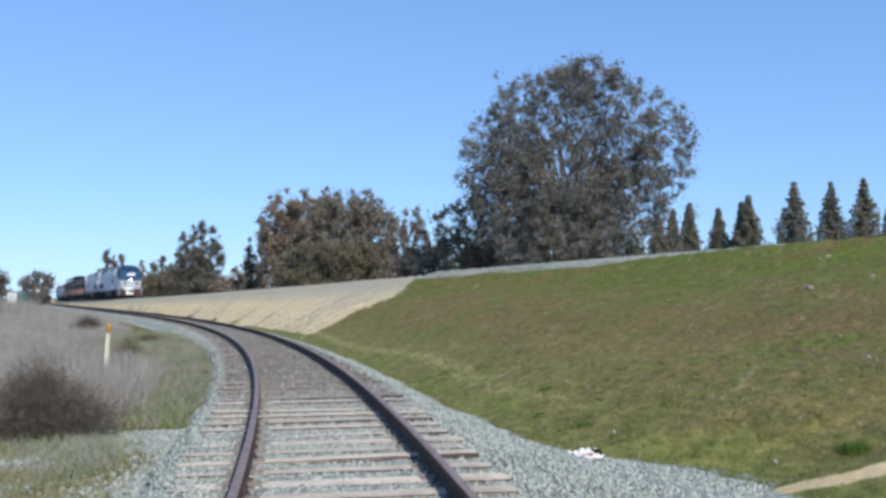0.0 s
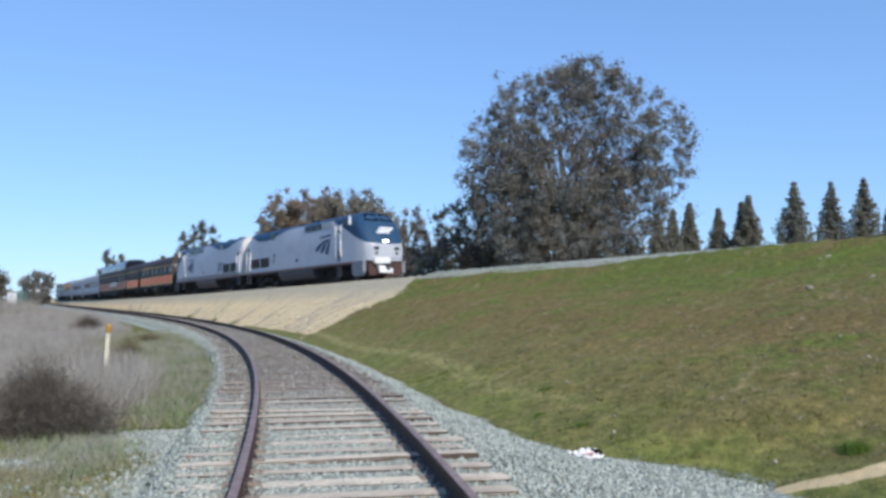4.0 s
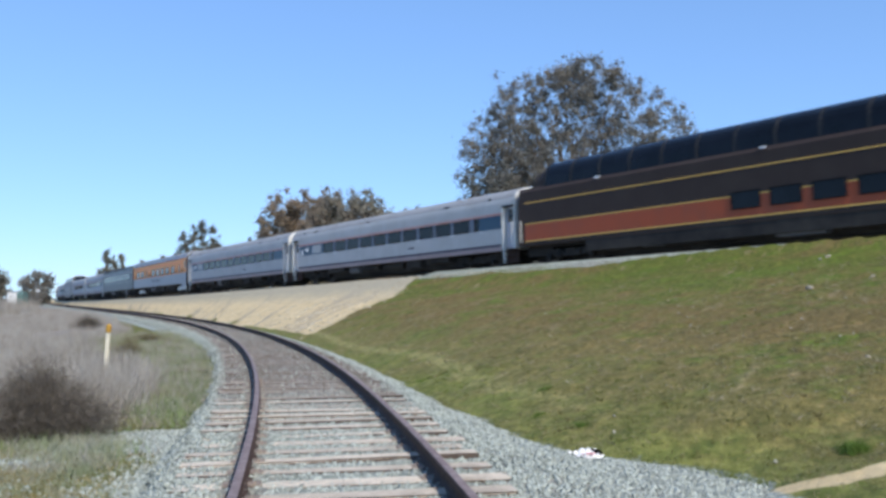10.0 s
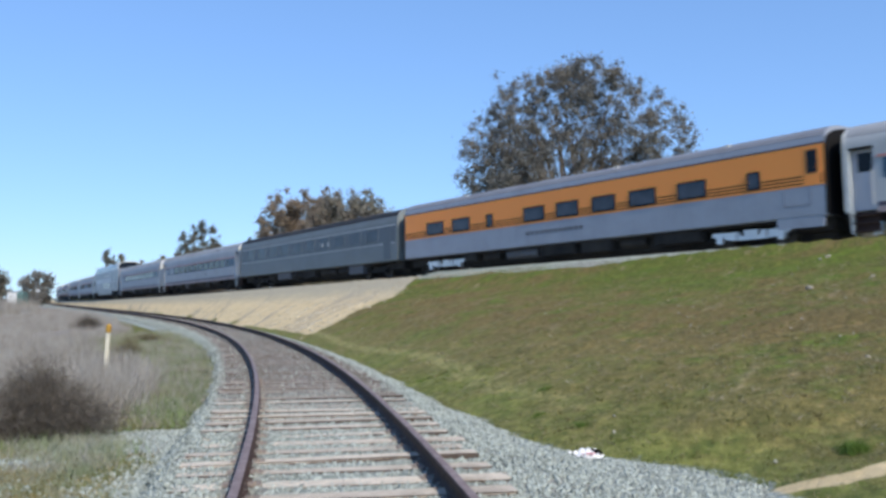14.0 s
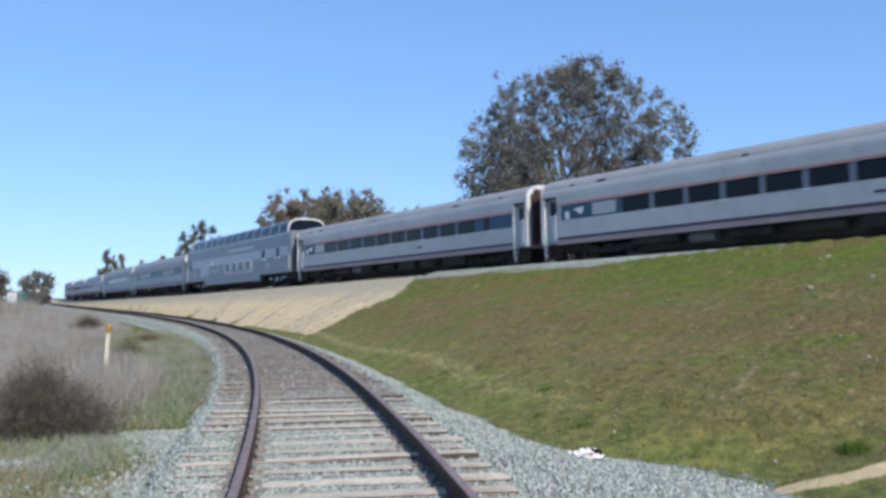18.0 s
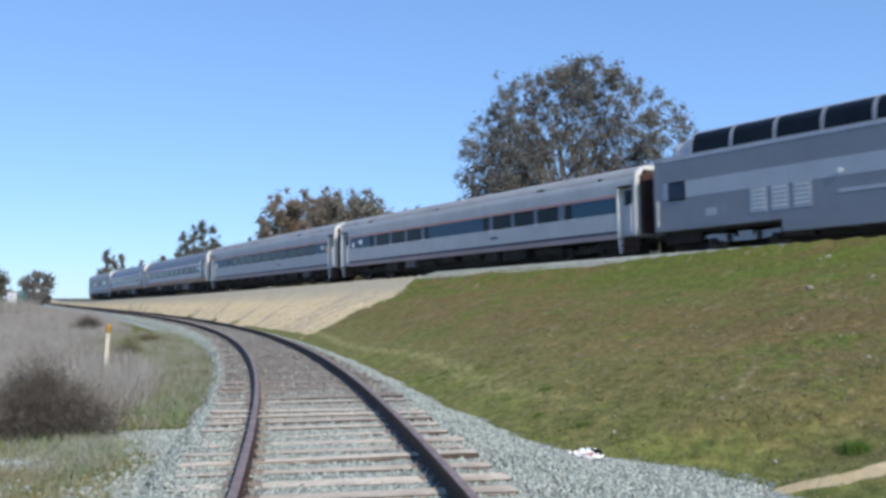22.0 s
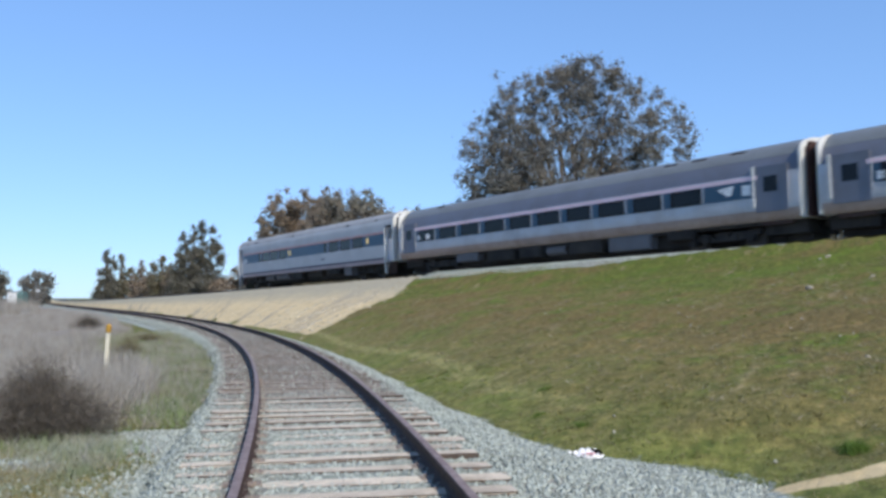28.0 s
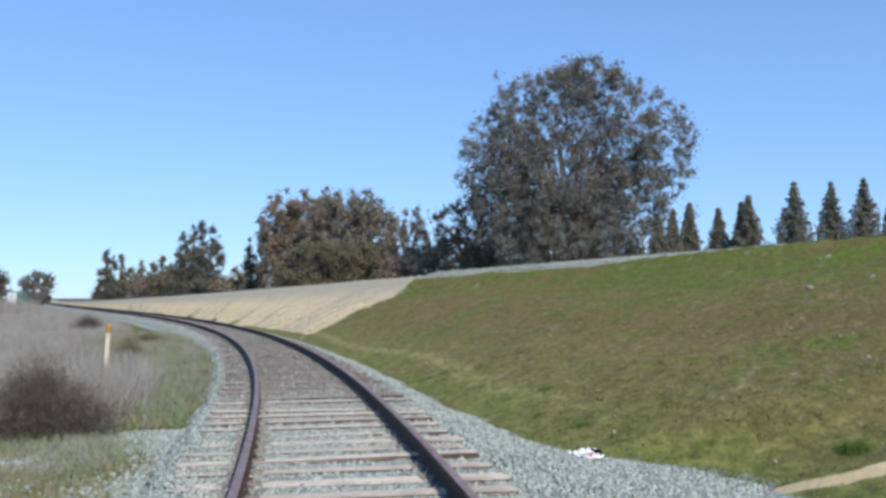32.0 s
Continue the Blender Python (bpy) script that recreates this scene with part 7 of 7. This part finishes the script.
blades("dry_edge_grass", "pale dry stalks along the siding's stone", [q[edge_half:] for q in edge_pts], 6, 0.20, 0.006, 0.6, M["weed"], 45)
toe_s = edge_rng.uniform(7.5, 34, 5200)
toe_side = bank_foot(toe_s) - 0.05 + 0.20 * np.abs(edge_rng.normal(size=5200)) - 0.14 * (np.sin(toe_s * 3.7 + 2 * np.sin(toe_s * 1.3)) > 0.2)
blades("toe_grass", "green grass tufts creeping over the stone at the bank's foot", lo_at(toe_s, toe_side, 0 * toe_s - 0.44), 6, 0.085, 0.006, 0.6, M["blade"], 46)
tuft = np.stack([(3.83 + 0.05 * rng.normal(), 8.32 + 0.06 * rng.normal()) for _ in range(60)])
blades("weed_clump", "small bright green weed clump by the path", (tuft[:, 0], tuft[:, 1], np.full(60, float(spot(3.83 / 8.32, 8.32)[2]))), 9, 0.12, 0.007, 0.6, M["green_weed"], 33, "weed")
clump_rng = np.random.default_rng(52)
for cs_, side_, wide_ in ((11.2, 2.85, 0.05), (10.1, 3.0, 0.035), (12.4, 3.3, 0.05), (16.5, 2.3, 0.06)):
    cx, cy, _ = lo_at(cs_, side_)
    qx, qy = cx + wide_ * clump_rng.normal(size=26), cy + wide_ * clump_rng.normal(size=26)
    blades("weed_clump", "small bright green weed clump on the bank's foot", (qx, qy, terrain(qx, qy)[0]), 7, 0.06, 0.007, 0.7, M["green_weed"], 60 + int(cs_), "weed")
weeds = scatter(34000, -0.62, -0.12, 7.5, 130, rng, lambda px, py, us, du, ls, dl, di, dr, r: (dl < weed_edge(ls) + 0.1) & (r.random(len(px)) < 0.9) & (np.hypot(px + 7.05, py - 18.5) > 1.2) & (np.hypot((px + 18.9) / 2.2, (py - 47.1) / 9) > 1))
blades("dead_weeds", "grey-brown dead weeds covering the field", weeds, 16, 0.50, 0.007, 0.35, M["weed"], 4, "weeds")


tall_rng = np.random.default_rng(17)
tall_y = tall_rng.uniform(98, 116, 260)
tall_x = T(tall_rng.uniform(-20, 62, 260)) * tall_y
blades("tall_weeds", "tall pale dry weeds before the hut", (tall_x, tall_y, terrain(tall_x, tall_y)[0]), 16, 1.65, 0.022, 0.25, M["weed"], 18, "weeds")


def shrub(base, w, hgt, seed, label, mat, twigs=34000, reach=0.10):
    """A leafless bush: many stems that fork into a haze of fine twigs."""
    rng = np.random.default_rng(seed)
    thing = tagged(new("shrub", None), label, "shrub")
    thing.location = base
    b = B()
    tips = []
    for i in range(90):
        a, q = rng.uniform(0, 6.28), rng.uniform(0, 1) ** 0.8
        tip = Vector((math.cos(a) * w * 0.55 * q, math.sin(a) * w * 0.4 * q, hgt * (0.25 + 0.75 * (1 - q ** 1.6)) * rng.uniform(0.5, 1.25)))
        tube(b, (tip.x * 0.15, tip.y * 0.15, -0.1), tip, 0.010, 0.003, 4)
        tips.append(tip)
    part("stem", b, mat, thing)
    tips = np.array([tuple(t) for t in tips])
    k = rng.integers(0, len(tips), twigs)
    f = rng.uniform(0.15, 1.0, twigs)
    c = tips[k] * f[:, None] + rng.normal(size=(twigs, 3)) * np.array([0.075, 0.07, 0.055]) * w * (0.5 + 0.5 * rng.random((twigs, 1)))
    c[:, 2] = np.abs(c[:, 2])
    u = tips[k] / (np.linalg.norm(tips[k], axis=1)[:, None] + 1e-6) + rng.normal(size=(twigs, 3)) * 0.55
    u *= (reach * rng.uniform(0.4, 1.2, twigs) / np.linalg.norm(u, axis=1))[:, None]
    e = np.cross(u, rng.normal(size=(twigs, 3)))
    e *= 0.0032 / (np.linalg.norm(e, axis=1)[:, None] + 1e-9)
    v = np.stack([c - e, c + e, c + u], 1).reshape(-1, 3)
    ob = new("foliage", raw("foliage", v, np.arange(twigs * 3).reshape(-1, 3), mat))
    ob.parent = thing
    return thing


def sight_point(x, y, z):
    """Plan point where the sight line through a bearing meets a level."""
    a, v = (x - 784) / 1569.6, -(y - 441) / 1569.6
    c, s = math.cos(0.0553), math.sin(0.0553)
    k = (z - CAM_Z) / (s + v * c)
    return (a * k, (c - v * s) * k, z)


shrub((-4.85, 10.7, -0.45), 1.75, 0.80, 31, "dark leafless rounded shrub", M["shrub"], 46000)
shrub((-5.75, 10.3, -0.45), 1.3, 0.62, 35, "smaller dark leafless shrub beside the rounded one", M["shrub"], 22000)
shrub(sight_point(155, 584, -0.5), 2.1, 0.75, 32, "low dark leafless shrub", M["shrub"], 26000)
shrub(sight_point(226, 636, -0.5), 1.5, 0.55, 36, "small olive-brown shrub by the post", M["shrub_olive"], 13000)
shrub(sight_point(262, 610, -0.5), 2.0, 0.42, 37, "low spreading olive-brown shrub behind the post", M["shrub_olive"], 12000)


def stones(name, label, pts, size, seed, mat, lift=0.0, foul=None):
    """Angular stones, each a squashed octahedron, in one mesh."""
    rng = np.random.default_rng(seed)
    px, py, pz = pts
    n = len(px)
    o = np.array([[1, 0, 0], [-1, 0, 0], [0, 1, 0], [0, -1, 0], [0, 0, 1], [0, 0, -1]], float)
    s = size * rng.uniform(0.55, 1.3, (n, 1, 1))
    v = o[None] * s * rng.uniform(0.6, 1.2, (n, 6, 1))
    a = rng.uniform(0, 6.28, n)
    ca, sa = np.cos(a)[:, None], np.sin(a)[:, None]
    v = np.stack([v[..., 0] * ca - v[..., 1] * sa, v[..., 0] * sa + v[..., 1] * ca + v[..., 2] * 0.4, v[..., 2] * 0.8], -1)
    v += np.stack([px, py, pz + lift], 1)[:, None]
    f0 = np.array([[0, 2, 4], [2, 1, 4], [1, 3, 4], [3, 0, 4], [2, 0, 5], [1, 2, 5], [3, 1, 5], [0, 3, 5]])
    f = (np.arange(n)[:, None, None] * 6 + f0[None]).reshape(-1, 3)
    me = raw(name, v.reshape(-1, 3), f, mat)
    if foul is not None:
        at = me.attributes.new("foul", "FLOAT", "POINT")
        at.data.foreach_set("value", np.repeat(foul, 6).astype(np.float32))
    return tagged(new(name, me), label, "gravel", kind="stuff")


def bed_points(n, at, s0, s1, left, right, profile, rng, grow=1.0):
    """Random points on a ballast bed whose edges may vary with the station."""
    s = s0 + (s1 - s0) * rng.uniform(0, 1, n) ** grow
    side = left(s) + (right(s) - left(s)) * rng.uniform(0, 1, n)
    lo, hi = left(s), right(s)
    if profile is None:
        a = np.where(side < 0, (-1.4 - side) / (-1.4 - lo), (side - 1.4) / (hi - 1.4))
        lift = np.interp(a, [0, 0.5, 1], [-0.178, -0.285, -0.46])
    else:
        lift = np.interp(side, [o[0] for o in profile], [o[1] for o in profile])
    if profile is None:
        lift = lift + 0.016 * np.exp(-((np.abs(side) - 0.76) / 0.16) ** 2)
    x, y, z = at(s, side, 0.0)
    bed_points.foul = fouled(s, side)
    return x, y, z + lift


def flat(v):
    return lambda q: v + 0 * q


siding_stone = bed_points(76000, lo_at, 4.0, 46, left_edge, lambda q: bank_foot(q) + 0.15, None, rng, 1.9)
stones("siding_gravel", "loose pale grey-green crushed stone", siding_stone, 0.025, 5, M["stone"], 0.0, bed_points.foul)
far_stone = bed_points(16000, lo_at, 30, 85, left_edge, lambda q: bank_foot(q) + 0.1, None, rng, 1.3)
stones("far_siding_gravel", "pale crushed stone further along the siding", far_stone, 0.035, 15, M["stone"], 0.0, bed_points.foul)
verge_spill = scatter(60000, -0.60, -0.16, 6.2, 15, rng, lambda px, py, us, du, ls, dl, di, dr, r: (dl < left_edge(ls) + 0.1) & (dl > -6) & (r.random(len(px)) < 1.1 * terrain.stony ** 1.5 + 0.25 * np.exp((dl - left_edge(ls)) / 0.25)) & (di < 0.3))
stones("verge_gravel", "loose stone spilled on the verge", verge_spill, 0.027, 6, M["stone"])
stones("main_line_gravel", "pale crushed stone on the embankment shoulder", bed_points(11000, up_at, 2, 22, flat(1.9), flat(3.9), [(1.6, -0.17), (2.05, -0.06), (2.65, 0.02), (3.3, -0.13), (4.1, -0.46)], rng), 0.03, 7, M["stone"])
rim_clods = scatter(26000, -0.25, 0.02, 30, 80, rng, lambda px, py, us, du, ls, dl, di, dr, r: (np.abs(terrain.furrow - 0.4 + 0.6 * r.normal(size=len(px))) < 0.55) & (du > 3.4) & (dl > 2) & (r.random(len(px)) < 0.09))
stones("edge_clods", "tan clods along the edge of the bare slope", rim_clods, 0.075, 19, M["clod"], 0.0)
clods = scatter(9000, -0.3, 0.02, 30, 110, rng, lambda px, py, us, du, ls, dl, di, dr, r: (di > 0.8) & (du > 4) & (r.random(len(px)) < 0.5))
stones("soil_clods", "tan clods of soil on the bare slope", clods, 0.07, 9, M["clod"], 0.0)
rut_rows = np.array([-31.0, -27.2, -22.5, -17.0, -13.6, -9.4, -6.2, -3.4, -1.2])
ruts = scatter(130000, -0.33, 0.02, 30, 110, rng, lambda px, py, us, du, ls, dl, di, dr, r: (di > 0.6) & (du > 4.2) & (np.abs(terrain.furrow[:, None] - rut_rows + 0.25 * np.sin(terrain.fall * 3)[:, None]).min(axis=1) < 0.16) & (np.sin(terrain.fall * 2.2 + terrain.furrow * 1.7) > -0.1) & (terrain.fall > 1.3) & (r.random(len(px)) < 0.5))
stones("rut_clods", "dark broken clods along the washed ruts of the slope", ruts, 0.085, 20, M["clod"], 0.0)
pebbles = scatter(56, -0.1, 0.56, 8, 45, rng, lambda px, py, us, du, ls, dl, di, dr, r: (dl > 3) & (du > 3.2))
stones("bank_stones", "scattered pale stones in the grass", pebbles, 0.024, 8, M["pale_stone"], 0.015)


def bank_point(x, y):
    """Where a sight line meets the embankment."""
    for d in np.arange(8.0, 48.0, 0.1):
        px, py, pz = d * (x - 784) / 1569.6, d, CAM_Z + d * (528 - y) / 1569.6
        z = float(terrain(np.array([px]), np.array([py]))[0][0])
        if pz < z:
            break
    return px, py, z


def rock(base, size, seed):
    """A worn angular stone half sunk in the grass."""
    b = B()
    bmesh.ops.create_icosphere(b, subdivisions=2, radius=1.0)
    for v in b.verts:
        n = noise.noise(v.co * 1.3 + Vector((seed, 2.0 * seed, 0.5)))
        v.co = Vector((v.co.x * 1.3, v.co.y * 0.9, v.co.z * 0.62)) * size * (1.0 + 0.55 * n)
    thing = tagged(new("rock", mesh_of("rock", b, M["pale_rock"])), "pale angular stone half sunk in the bank's grass", "rock", "stones on the bank")
    thing.location = Vector(base) + Vector((0, 0, 0.25 * size))
    thing.rotation_euler = (0.2, 0.1, seed * 1.7)


for i, (rx, ry, rs) in enumerate(((1432, 512, 0.085), (1466, 456, 0.07), (1452, 461, 0.04), (1545, 490, 0.055), (1532, 632, 0.03))):
    rock(bank_point(rx, ry), rs, i + 1)


# ---- small things ----
def marker_post(base):
    thing = tagged(new("marker_post"), "cream post with a yellow round cap beside the siding", "marker post")
    thing.location = base
    put("post", thing, M["post_white"], lambda b: box(b, -0.04, 0.04, -0.03, 0.03, -0.3, 0.98, 0.008))
    put("cap", thing, M["yellow"], lambda b: (tube(b, (0, 0, 0.95), (0, 0, 1.09), 0.062, 0.065, 12), tube(b, (0, 0, 1.09), (0, 0, 1.14), 0.065, 0.03, 12)), "yellow rounded cap")
    thing.rotation_euler = (0, radians(3), 0)
    return thing


marker_post((-7.38, 19.5, -0.45))


def litter(base):
    thing = tagged(new("plastic_bag"), "crumpled white plastic bag on the gravel", "litter")
    b = B()
    bmesh.ops.create_grid(b, x_segments=14, y_segments=9, size=0.5)
    for v in b.verts:
        n = noise.noise(v.co * 6 + Vector((3, 1, 2)))
        v.co = Vector((v.co.x * 0.33 * (1 + 0.2 * n), v.co.y * 0.28, 0.03 + 0.10 * abs(noise.noise(v.co * 7)) + 0.07 * (1 - abs(v.co.x) * 2) + 0.05 * v.co.y))
    bmesh.ops.solidify(b, geom=list(b.faces), thickness=0.004)
    part("bag", b, M["litter"], thing, smooth=False)
    # black piece added for the shadow along the bag's back edge
    put("flap", thing, M["rubber"], lambda b: box(b, -0.02, 0.15, 0.09, 0.15, 0.05, 0.13, 0.02), "black piece standing for the bag's shadow")
    put("print", thing, M["litter_red"], lambda b: box(b, -0.02, 0.10, -0.06, 0.02, 0.108, 0.116), "faded red print")
    thing.location = base
    thing.rotation_euler = (0, 0, -0.35)


litter((1.36, 8.62, -0.345))


def hut(base):
    thing = tagged(new("equipment_hut"), "small white and green trackside hut far off", "hut")
    thing.location = base
    put("wall", thing, M["wall_white"], lambda b: box(b, -1.65, -0.32, -0.9, 0.9, -0.5, 2.55, 0.03))
    put("roof", thing, M["skirt"], lambda b: box(b, -1.7, -0.28, -1.0, 1.0, 2.55, 2.62, 0.02))
    put("annex", thing, M["teal"], lambda b: prism(b, roofed(0.8, -0.5, 2.1, 2.6, 9), -0.30, 0.6), "green round-topped annex")


hut((T(39) * 130, 130, -0.4))
stake = tagged(new("signal_mast"), "thin pale mast beside the track far off", "mast")
stake.location = (T(68) * 140, 140, -0.4)
put("pole", stake, M["skirt"], lambda b: tube(b, (0, 0, -0.3), (0, 0, 2.7), 0.04, 0.03, 8))
put("box", stake, M["wall_white"], lambda b: box(b, -0.2, 0.2, -0.15, 0.15, 2.6, 3.0, 0.02))

# ---- sleepers ----
lo_ties = tagged(new("sleepers_lower"), "weathered grey-tan wooden sleepers of the siding", "sleepers", kind="structure")
ties(lo_ties, lo_at, lo_head, LO_S, -6.0, 95.0, 0.487, lambda a: a, -0.152, 2, buried=11.5, plates=16.0)
up_ties = tagged(new("sleepers_upper"), "wooden sleepers of the main line", "sleepers", kind="structure")
ties(up_ties, up_at, up_head, UP_S, -70.0, 60.0, 0.55, lambda a: -a, -0.155, 3)


# ---- what moves ----
def run(t):
    """Distance of the train's front along the upper line at t seconds."""
    q = (t - 16) / 16
    w = min(1.0, max(0.0, (t - 26.0) / 2.0))
    late = -0.34 * math.tanh((t - 29) / 0.9) * w * w * (3 - 2 * w)
    late += 0.3 * max(0.0, (t - 31.5) / 0.5)
    return late + 200.408 + 252.326 * q - 31.676 * q ** 2 + 9.875 * q ** 3 + 6.506 * q ** 4 - 6.156 * q ** 5


def car_pose(t, front, length, turned):
    s = run(t) - front
    a, b = (Vector([float(c) for c in up_at(s - length * f)]) for f in (0.16, 0.84))
    fwd = (a - b).normalized()
    left = Vector((0, 0, 1)).cross(fwd).normalized()
    up = fwd.cross(left)
    if turned:
        fwd, left = -fwd, -left
    m = Matrix((fwd, left, up)).transposed().to_4x4()
    m.translation = (a + b) / 2
    return m


def rolling(r, x, turned):
    """Poses of a wheelset on its car for every moment of the run."""
    rows = []
    for i in range(32 * FPS + 1):
        a = (run(i / FPS) - run(0)) / r * (-1 if turned else 1)
        rows.append((i / FPS, pose(x, 0, r, 0, math.degrees(a), 0)))
    return rows


def motions():
    for thing, front, length, turned in TRAIN:
        walk(thing, [(t, car_pose(t, front, length, turned)) for t in np.arange(0, 32.01, 0.5)])
        for child in thing.children:
            if child.name.startswith("wheelset"):
                walk(child, rolling(child.location.z, child.location.x, turned))


motions()
